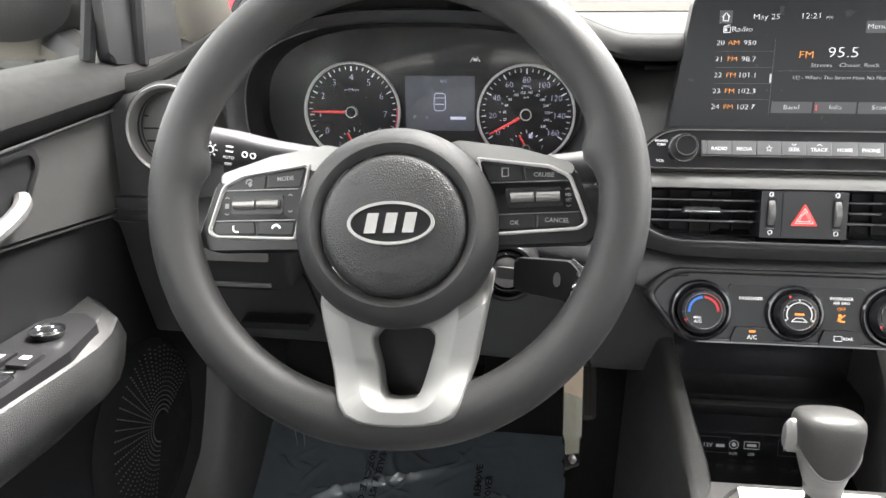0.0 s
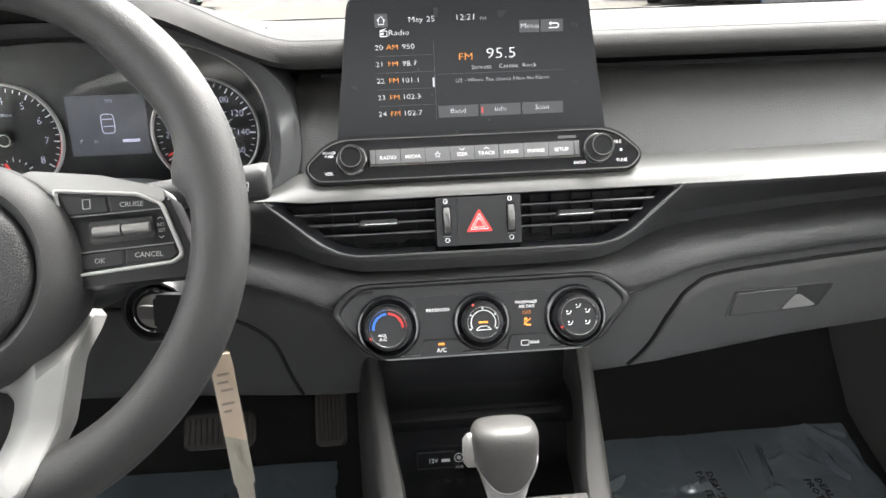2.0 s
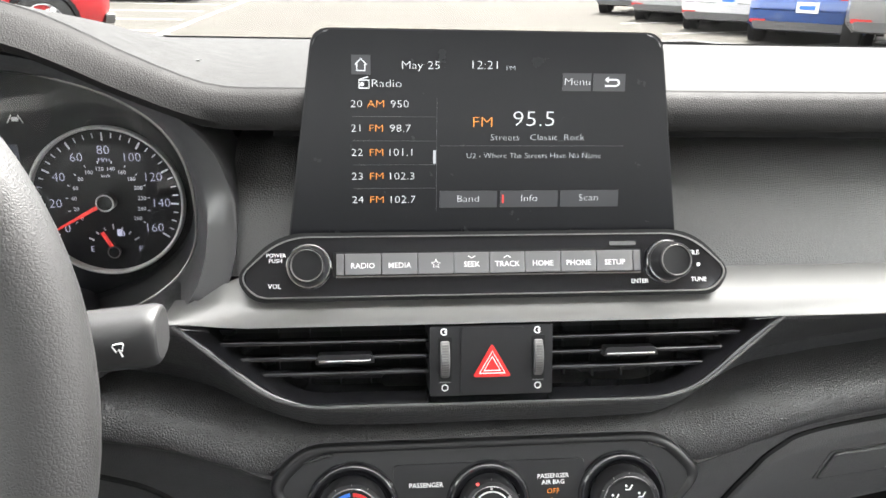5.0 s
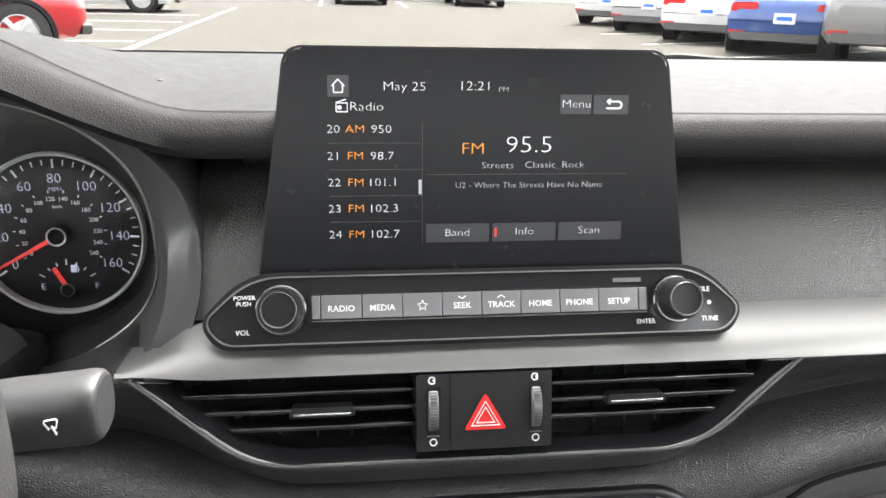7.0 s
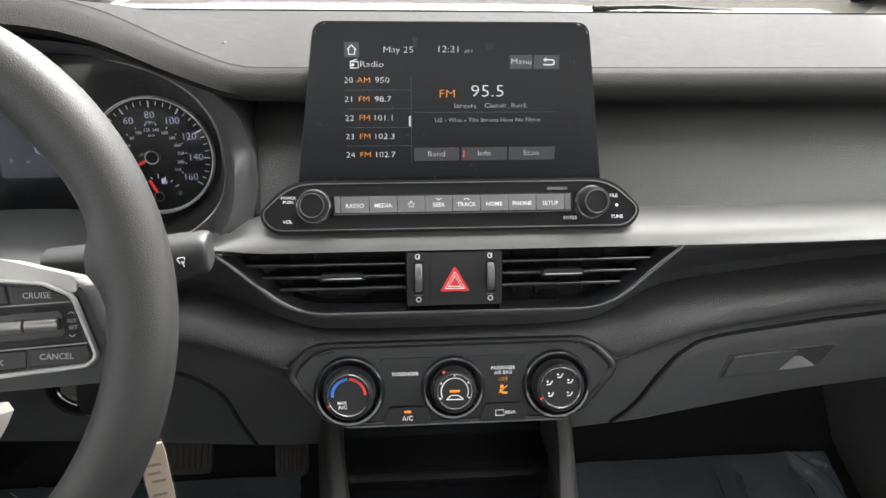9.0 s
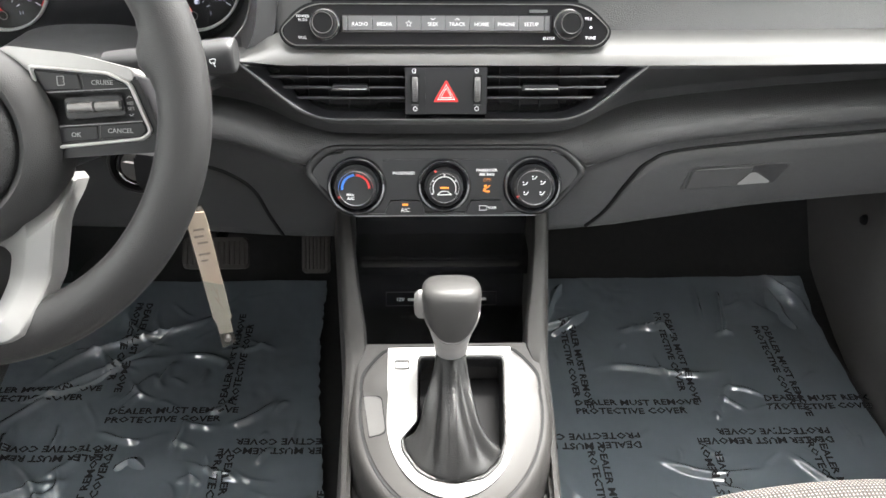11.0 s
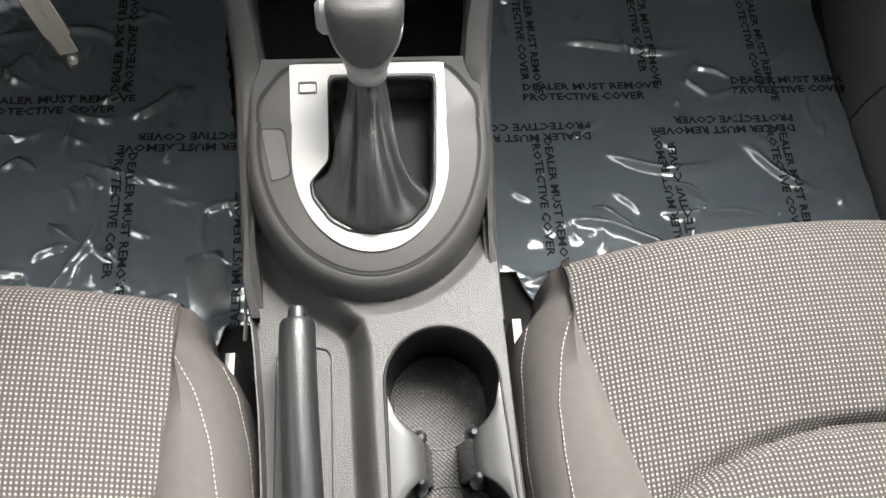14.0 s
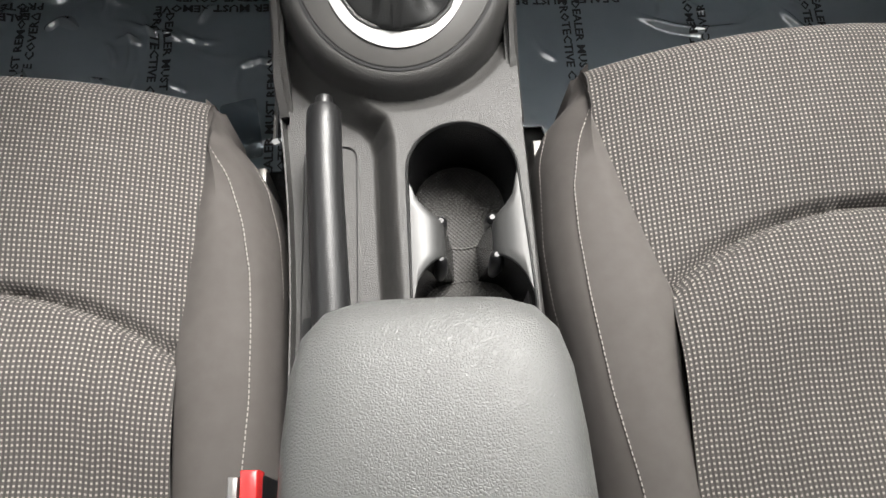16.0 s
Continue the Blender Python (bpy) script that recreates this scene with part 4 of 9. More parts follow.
lathe(bm, [(0.0505, -0.02), (0.0498, 0.002), (0.048, 0.007), (0.0455, 0.0085), (0.042, 0.006), (0.039, -0.004), (0.038, -0.03)], vm, 48)
part("outer_rim", bm, PAD_SMOOTH, vent)
bm = bmesh.new()
lathe(bm, [(0.0462, 0.0082), (0.0450, 0.0098), (0.0425, 0.0088), (0.0400, 0.003), (0.0385, -0.010)], vm, 48)
part("silver_rim", bm, SATIN, vent, "satin silver ring")
bm = bmesh.new()
lathe(bm, [(0.0385, -0.03), (0.0, -0.03)], vm, 32)
part("backing", bm, DARK, vent)
for k in range(5):
    v = -0.026 + 0.013 * k
    w = math.sqrt(0.0375 ** 2 - v * v)
    bm = bmesh.new()
    slab(bm, rect(-w, w, v - 0.001, v + 0.001), -0.028, -0.012, vm)
    part("slat", bm, DARK, vent)
bm = bmesh.new()
slab(bm, rect(-0.010, 0.010, -0.003, 0.003, 0.001), -0.008, -0.001, vm, 0.001)
part("thumb_tab", bm, SATIN, vent)

# ---- infotainment screen ----
tablet = thing("infotainment_screen", (0, 0.03, 0.62), "black tablet-style touch screen showing the radio page", "touch screen")
SM = facing((0, 0.016, 0.6215), 9)
bm = bmesh.new()
slab(bm, round_poly([(-0.1245, -0.004), (0.1245, -0.004), (0.1065, 0.1245), (-0.1065, 0.1245)], [0.002, 0.002, 0.011, 0.011], 6), -0.016, 0.0, SM, 0.0015)
part("bezel", bm, SCREEN, tablet, "black glass bezel")
bm = bmesh.new()
ring(bm, round_poly([(-0.1255, -0.0045), (0.1255, -0.0045), (0.1075, 0.1255), (-0.1075, 0.1255)], [0.002, 0.002, 0.012, 0.012], 6), round_poly([(-0.1240, -0.0035), (0.1240, -0.0035), (0.1060, 0.1240), (-0.1060, 0.1240)], [0.002, 0.002, 0.011, 0.011], 6), -0.017, -0.001, SM)
part("edge_trim", bm, BUTTON, tablet, "grey edge of the housing")
bm = bmesh.new()
slab(bm, rect(-0.0905, 0.0905, 0.010, 0.114), -0.001, 0.0004, SM)
disp = part("display", bm, SCREEN, tablet, "lit display with radio stations")
SU = SM @ Matrix.Translation((0, 0, 0.0004))
for u0, u1, v0, v1 in ((0.0452, 0.0632, 0.0897, 0.1005), (0.0646, 0.0850, 0.0897, 0.1005), (-0.0308, 0.0057, 0.0172, 0.0278), (0.0077, 0.0449, 0.0172, 0.0278), (0.0467, 0.0846, 0.0172, 0.0278), (-0.0845, -0.073, 0.0985, 0.110)):
    bar(rect(u0, u1, v0, v1), SU, DISPLAY_BTN, disp, "screen_button", 0.0002)
ST = SM @ Matrix.Translation((0, 0, 0.0006))
TXT = [("May 25", 0.0078, -0.0427, 0.1041, LIT_WHITE), ("12:21", 0.0082, -0.0035, 0.1046, LIT_WHITE), ("PM", 0.0045, 0.0125, 0.1030, LIT_GREY), ("Menu", 0.0072, 0.0545, 0.0952, LIT_WHITE), ("Radio", 0.0078, -0.0635, 0.0932, LIT_WHITE), ("FM", 0.0105, -0.0043, 0.0702, LIT_ORANGE), ("95.5", 0.0155, 0.0280, 0.0722, LIT_WHITE), ("Streets", 0.0062, 0.0099, 0.0609, LIT_GREY), ("Classic_Rock", 0.0062, 0.0431, 0.0611, LIT_GREY), ("U2 - Where The Streets Have No Name", 0.0054, 0.0288, 0.0497, LIT_GREY), ("Band", 0.0070, -0.0128, 0.0226, LIT_WHITE), ("Info", 0.0070, 0.0264, 0.0228, LIT_WHITE), ("Scan", 0.0070, 0.0650, 0.0229, LIT_WHITE)]
for i, (num, wave, freq) in enumerate((("20", "AM", "950"), ("21", "FM", "98.7"), ("22", "FM", "101.1"), ("23", "FM", "102.3"), ("24", "FM", "102.7"))):
    v = 0.0810 - 0.01465 * i
    TXT += [(num, 0.0072, -0.0818, v, LIT_WHITE), (wave, 0.0072, -0.0700, v, LIT_ORANGE), (freq, 0.0074, -0.0556 + 0.0003 * i, v, LIT_WHITE)]
    if i < 4:
        bar(rect(-0.0845, -0.0335, v - 0.0076, v - 0.0073), SU, DISPLAY_BTN, disp, "screen_line", 0.0002)
for body, size, u, v, mat in TXT:
    lettering(body, size * 0.87, ST, u, v, mat, disp, wide=1.22 if len(body) < 20 else 1.10, lift=0.0)
bar(rect(-0.0350, -0.0334, 0.0450, 0.0532), ST, LIT_GREY, disp, "scroll_handle", 0.0002)
bar(rect(-0.0330, -0.0327, 0.016, 0.085), SU, DISPLAY_BTN, disp, "screen_line", 0.0002)
bar(rect(-0.0306, 0.0859, 0.0558, 0.0561), SU, DISPLAY_BTN, disp, "screen_line", 0.0002)
bar(rect(0.0089, 0.0100, 0.0198, 0.0252), ST, LIT_RED, disp, "record_mark", 0.0002)
line_mark([(-0.0822, 0.1042), (-0.0788, 0.1078), (-0.0754, 0.1042)], 0.0008, ST, LIT_WHITE, disp, "home_symbol")
line_mark([(-0.0812, 0.1046), (-0.0812, 0.1008), (-0.0764, 0.1008), (-0.0764, 0.1046)], 0.0008, ST, LIT_WHITE, disp, "home_symbol")
line_mark([(-0.0800, 0.0905), (-0.0740, 0.0905), (-0.0740, 0.0952), (-0.0800, 0.0952), (-0.0800, 0.0905)], 0.0007, ST, LIT_WHITE, disp, "radio_symbol")
line_mark([(-0.0800, 0.0955), (-0.0745, 0.0972)], 0.0006, ST, LIT_WHITE, disp, "radio_symbol")
bar(circle(-0.0782, 0.0928, 0.0012, 10), ST, LIT_WHITE, disp, "radio_symbol", 0.0003)
line_mark([(0.0720, 0.0930), (0.0790, 0.0930)] + arc(0.0790, 0.0949, 0.0019, -90, 90, 8) + [(0.0728, 0.0968)], 0.0010, ST, LIT_WHITE, disp, "back_symbol")
line_mark([(0.0742, 0.0982), (0.0724, 0.0968), (0.0742, 0.0954)], 0.0009, ST, LIT_WHITE, disp, "back_symbol")

# ---- radio controls ----
radio = thing("radio_control_panel", (0, 0.0, 0.585), "glossy black radio panel with a row of keys and two knobs", "radio controls")
RM = facing((0, -0.002, 0.606), 25)


def radio_outline(grow=0.0, n=8):
    return round_poly([(-0.143 - grow, -0.0165 - grow), (0.143 + grow, -0.0165 - grow), (0.1535 + grow, -0.004), (0.128 + grow, 0.0195 + grow), (-0.128 - grow, 0.0195 + grow), (-0.1535 - grow, -0.004)], [0.016, 0.016, 0.020, 0.055, 0.055, 0.020], n)


bm = bmesh.new()
slab(bm, radio_outline(), -0.03, 0.001, RM, 0.001)
rp = part("panel", bm, GLOSS, radio, "piano black panel")
bm = bmesh.new()
ring(bm, radio_outline(0.0007), radio_outline(-0.0001), -0.004, 0.0022, RM)
part("chrome_edge", bm, SATIN, radio, "thin chrome edge line")
bm = bmesh.new()
ring(bm, radio_outline(0.0030), radio_outline(0.0009), -0.02, 0.0004, RM)
part("gasket", bm, DARK, radio, "dark collar")
bm = bmesh.new()
slab(bm, rect(-0.0975, 0.0975, -0.0055, 0.0105, 0.001), 0.0, 0.0016, RM)
part("key_bed", bm, BUTTON, radio)
RADIO_KEY = material("dark_satin_key_plastic", (0.155, 0.155, 0.157), 0.30, metal=0.35, vary=0.06)
KEY_U = [-0.0955, -0.0905, -0.0680, -0.0457, -0.0235, -0.0013, 0.0210, 0.0437, 0.0665, 0.0903, 0.0955]
KEY_T = ["", "RADIO", "MEDIA", "", "SEEK", "TRACK", "HOME", "PHONE", "SETUP", ""]
for i, txt in enumerate(KEY_T):
    u0, u1 = KEY_U[i] + 0.0003, KEY_U[i + 1] - 0.0003
    bm = bmesh.new()
    slab(bm, rect(u0, u1, -0.0038, 0.0092, 0.0004, 2), 0.001, 0.0046, RM, 0.0018, 4)
    key = part("key", bm, RADIO_KEY, radio, "satin grey key")
    kmx = RM @ Matrix.Translation((0, 0, 0.0047))
    if txt:
        lettering(txt, 0.0048, kmx, (u0 + u1) / 2, 0.0016, WHITE_INK, key, lift=0.0)
    if txt in ("SEEK", "TRACK"):
        s = -1 if txt == "SEEK" else 1
        c = (u0 + u1) / 2
        line_mark([(c - 0.0022, 0.0062 - s * 0.0007), (c, 0.0062 + s * 0.0007), (c + 0.0022, 0.0062 - s * 0.0007)], 0.0006, kmx, WHITE_INK, key, "arrow_mark")
    if i == 3:
        c = (u0 + u1) / 2
        star = [(c + (0.0030 if k % 2 == 0 else 0.0013) * math.sin(math.pi * k / 5), 0.0022 + (0.0030 if k % 2 == 0 else 0.0013) * math.cos(math.pi * k / 5)) for k in range(11)]
        line_mark(star, 0.0005, kmx, WHITE_INK, key, "star_mark")
bm = bmesh.new()
slab(bm, rect(-0.0955, 0.0955, -0.0052, -0.0044), 0.001, 0.0035, RM)
part("chrome_line", bm, CHROME, radio)
RT = RM @ Matrix.Translation((0, 0, 0.0011))
for txt, u, v, size in (("POWER", -0.1315, 0.0088, 0.0034), ("PUSH", -0.1318, 0.0055, 0.0034), ("VOL", -0.1325, -0.0100, 0.0040), ("ENTER", 0.0955, -0.0105, 0.0038), ("FILE", 0.1320, 0.0072, 0.0040), ("TUNE", 0.1345, -0.0100, 0.0040)):
    lettering(txt, size, RT, u, v, WHITE_INK, rp, lift=0.0)
bar(rect(0.0765, 0.0935, 0.0125, 0.0150, 0.0008), RT, KEYCAP, rp, "badge_bar")
bar(circle(0.1345, -0.0005, 0.0012, 10), RT, WHITE_INK, rp, "moon_mark")
for u in (-0.1118, 0.1130):
    bm = bmesh.new()
    kmx = RM @ Matrix.Translation((u, 0.0018, 0.0)) @ Matrix.Diagonal((0.87, 0.87, 1, 1))
    lathe(bm, [(0.0160, 0.0), (0.0157, 0.004), (0.0142, 0.005), (0.0138, 0.005)], kmx, 40)
    part("knob_collar", bm, GLOSS, radio)
    bm = bmesh.new()
    lathe(bm, [(0.0140, 0.002), (0.0138, 0.0080), (0.0131, 0.0095), (0.0128, 0.0165), (0.0118, 0.0185), (0.0104, 0.0185), (0.0098, 0.0172), (0.0, 0.0166)], kmx, 48)
    kn = part("knob", bm, BUTTON, radio, "ribbed black knob")
    bm = bmesh.new()
    lathe(bm, [(0.0112, 0.0183), (0.0107, 0.0190), (0.0102, 0.0183)], kmx, 48)
    part("knob_ring", bm, SATIN, kn)
    bm = bmesh.new()
    lathe(bm, [(0.0150, 0.004), (0.0148, 0.0062), (0.0140, 0.0062)], kmx, 48)
    part("chrome_foot", bm, CHROME, kn)

# ---- centre air vents and hazard switch ----
vents = thing("centre_air_vents", (0, 0.0, 0.525), "pair of black centre air vents with horizontal slats", "air vents")
ZM = facing((0, -0.018, 0.552), 15)
VO = round_poly([(-0.1945, 0.0252), (-0.1300, -0.0290), (0.1300, -0.0300), (0.1945, 0.0235)], [0.002, 0.075, 0.075, 0.002], 10)
VI = round_poly([(-0.1760, 0.0185), (-0.1235, -0.0232), (0.1235, -0.0248), (0.1770, 0.0185)], [0.002, 0.065, 0.065, 0.002], 10)
bm = bmesh.new()
rows = []
for k, h in ((0.0, -0.012), (0.0, 0.0022), (0.10, 0.0036), (0.22, 0.0030), (0.45, -0.0005), (0.75, -0.0060), (0.95, -0.0085), (1.0, -0.0100), (1.0, -0.032)):
    rows.append([ZM @ Vector((a[0] + (b[0] - a[0]) * k, a[1] + (b[1] - a[1]) * k, h)) for a, b in zip(VO, VI)])
loft(bm, rows, True, False)
part("surround", bm, GLOSS, vents, "smooth gloss black surround", angle=60)
bm = bmesh.new()
tube(bm, [ZM @ Vector((*p, 0.0034)) for p in VO[5:-6]], 0.0011, 8)
part("soft_lip", bm, HARD, vents, "thin grained lip under the vents")
bm = bmesh.new()
slab(bm, VI, -0.04, -0.034, ZM)
part("backing", bm, DARK, vents)
for s in (-1, 1):
    for j, (v, reach) in enumerate(((0.0100, 0.162), (0.0000, 0.150), (-0.0100, 0.137))):
        bm = bmesh.new()
        a, b = (0.0375, reach + 0.004)
        pts = [(s * a, v - 0.0015), (s * b, v - 0.0015), (s * (b + 0.002), v + 0.0015), (s * a, v + 0.0015)]
        slab(bm, pts if s > 0 else pts[::-1], -0.030, -0.0045, ZM, 0.0011, 3)
        part("slat", bm, GLOSS, vents)
    for j in range(5):
        u = s * (0.055 + 0.02 * j)
        bm = bmesh.new()
        slab(bm, rect(u - 0.0007, u + 0.0007, -0.023, 0.018), -0.034, -0.028, ZM)
        part("vane", bm, DARK, vents)
    bm = bmesh.new()
    slab(bm, round_poly([(s * 0.091 - 0.0185, -0.0022), (s * 0.091 + 0.0185, -0.0022), (s * 0.091 + 0.016, 0.0034), (s * 0.091 - 0.016, 0.0034)], 0.001), -0.008, 0.001, ZM, 0.0012)
    tab = part("thumb_tab", bm, BUTTON, vents, "black tab with a chrome edge")
    bm = bmesh.new()
    slab(bm, rect(s * 0.091 - 0.0160, s * 0.091 + 0.0160, -0.0012, 0.0004), 0.0, 0.0018, ZM, 0.0005)
    part("chrome_edge", bm, CHROME, tab)
hazard = thing("hazard_switch_panel", (0, -0.02, 0.53), "black panel with a red hazard triangle between vent wheels", "switch panel")
HM = facing((0, -0.0185, 0.552), 15)
bm = bmesh.new()
slab(bm, rect(-0.0387, 0.0387, -0.0235, 0.0205, 0.0008), -0.03, 0.004, HM, 0.0008)
hp = part("panel", bm, BUTTON, hazard)
bm = bmesh.new()
slab(bm, rect(-0.0195, 0.0195, -0.0228, 0.0198, 0.0008), 0.002, 0.0050, HM, 0.0008)
hb = part("hazard_button", bm, BUTTON, hazard)
HT = HM @ Matrix.Translation((0, 0, 0.0050))
tri_o = round_poly([(-0.0122, -0.0115), (0.0122, -0.0115), (0.0, 0.0095)], 0.0012, 3)
bar(tri_o, HT, RED, hb, "red_triangle", 0.0012)
HT2 = HT @ Matrix.Translation((0, 0, 0.0012))
for s in (0.66, 0.42):
    pts = [(x * s, (y + 0.0045) * s - 0.0045) for x, y in ((-0.0122, -0.0115), (0.0122, -0.0115), (0.0, 0.0095))]
    line_mark(pts + pts[:2], 0.0007, HT2, WHITE_INK, hb, "triangle_line")
for s in (-1, 1):
    u = s * 0.0294
    bm = bmesh.new()
    slab(bm, rect(u - 0.0042, u + 0.0042, -0.0140, 0.0140, 0.001), 0.003, 0.0045, HM)
    part("wheel_slot", bm, DARK, hazard)
    bm = bmesh.new()
    wheel_m = HM @ Matrix.Translation((u, 0, -0.0055)) @ Matrix.Rotation(radians(90), 4, "Y")
    lathe(bm, [(0.0, -0.0028), (0.0146, -0.0028), (0.0152, -0.0020), (0.0152, 0.0020), (0.0146, 0.0028), (0.0, 0.0028)], wheel_m, 44)
    vw = part("vent_wheel", bm, KEYCAP, hazard, "ribbed grey thumb wheel")
    for q in range(-7, 8):
        a = radians(q * 6.5)
        bm = bmesh.new()
        slab(bm, rect(u - 0.0021, u + 0.0021, -0.0004, 0.0004), 0.0148, 0.0157, HM @ Matrix.Translation((0, 0, -0.0055)) @ Matrix.Rotation(a, 4, "X"))
        part("rib", bm, SATIN, vw)
    line_mark(arc(u, -0.0183, 0.0019, 0, 360, 18), 0.0006, HM @ Matrix.Translation((0, 0, 0.004)), WHITE_INK, hp, "shut_mark")
    line_mark(arc(u - 0.0005, 0.0172, 0.0019, 30, 330, 14), 0.0007, HM @ Matrix.Translation((0, 0, 0.004)), WHITE_INK, hp, "open_mark")
    bar(circle(u + 0.0005, 0.0172, 0.0008, 8), HM @ Matrix.Translation((0, 0, 0.004)), WHITE_INK, hp, "open_mark")
    bar(rect(u - 0.0035, u + 0.0035, -0.0150, -0.0144), HM @ Matrix.Translation((0, 0, 0.0042)), KEYCAP, hp, "slot_edge")

# ---- climate panel ----
climate = thing("climate_control_panel", (0, -0.04, 0.43), "black climate panel with three round dials", "climate controls")
AM_ = facing((0, -0.042, 0.464), 22)
bm = bmesh.new()
CO = round_poly([(-0.141, 0.010), (-0.112, -0.026), (-0.096, -0.0345), (0.096, -0.0345), (0.112, -0.026), (0.143, 0.0085), (0.117, 0.0350), (-0.119, 0.0350)], [0.012, 0.02, 0.01, 0.01, 0.02, 0.012, 0.04, 0.04], 6)
slab(bm, CO, -0.03, 0.0, AM_, 0.0075, 6)
cp = part("panel", bm, PAD_SMOOTH, climate, "satin black fascia with rounded shoulders")
bm = bmesh.new()
rows = []
for k, h in ((1.012, -0.020), (1.012, -0.004), (1.004, 0.0002), (0.990, 0.0022), (0.970, 0.0024), (0.950, 0.0010), (0.940, -0.002)):
    rows.append([AM_ @ Vector((u * k + (0.004 * (1 - k) if u > 0 else 0), -0.002 + (v + 0.002) * (1 - (1 - k) * 2.2), h)) for u, v in CO])
loft(bm, rows, True, False)
part("shoulder", bm, PAD_SMOOTH, climate, "raised satin black shoulder", angle=80)
bm = bmesh.new()
slab(bm, rect(-0.062, 0.062, -0.018, 0.0215, 0.003), -0.002, 0.0012, AM_, 0.0008)
part("inset_panel", bm, BUTTON, climate)
CT = AM_ @ Matrix.Translation((0, 0, 0.0013))
bm = bmesh.new()
slab(bm, round_poly([(-0.094, -0.0352), (0.094, -0.0352), (0.084, -0.0318), (-0.084, -0.0318)], 0.001), -0.001, 0.0022, AM_, 0.0006)
part("lower_lip", bm, KEYCAP, climate, "pale grey lower lip")
for u0, txt in ((-0.0400, "A/C"), (0.0405, "REAR")):
    bm = bmesh.new()
    slab(bm, round_poly([(u0 - 0.0205, -0.0335), (u0 + 0.0205, -0.0335), (u0 + 0.0150, -0.0192), (u0 - 0.0150, -0.0192)], 0.0015), -0.001, 0.0042, AM_, 0.0008)
    b = part("button", bm, BUTTON, climate)
    bt = AM_ @ Matrix.Translation((0, 0, 0.0043))
    if txt == "A/C":
        lettering(txt, 0.0055, bt, u0, -0.0285, WHITE_INK, b, lift=0.0)
        bar(rect(u0 - 0.0028, u0 + 0.0028, -0.0238, -0.0218), bt, LIT_AMBER, b, "amber_lamp")
    else:
        lettering(txt, 0.0038, bt, u0 + 0.0060, -0.0265, WHITE_INK, b, lift=0.0)
        line_mark([(u0 - 0.0065, -0.0288), (u0 + 0.0005, -0.0288), (u0 + 0.0005, -0.0242), (u0 - 0.0065, -0.0242), (u0 - 0.0065, -0.0288)], 0.0006, bt, WHITE_INK, b, "heater_mark")
        bar(rect(u0 - 0.0028, u0 + 0.0028, -0.0222, -0.0210), bt, DARK_INK, b, "unlit_lamp")
lettering("PASSENGER", 0.0042, CT, -0.0412, 0.0082, WHITE_INK, cp, lift=0.0)
lettering("PASSENGER", 0.0040, CT, 0.0412, 0.0108, WHITE_INK, cp, lift=0.0)
lettering("AIR BAG", 0.0040, CT, 0.0412, 0.0068, WHITE_INK, cp, lift=0.0)
lettering("OFF", 0.0048, CT, 0.0412, 0.0010, LIT_AMBER, cp, lift=0.0)
bar(circle(0.0400, -0.0050, 0.0016, 10), CT, LIT_AMBER, cp, "belt_symbol")
line_mark([(0.0385, -0.0072), (0.0402, -0.0102), (0.0445, -0.0106)], 0.0016, CT, LIT_AMBER, cp, "belt_symbol")
line_mark([(0.0378, -0.0102), (0.0446, -0.0042)], 0.0008, CT, LIT_AMBER, cp, "belt_symbol")
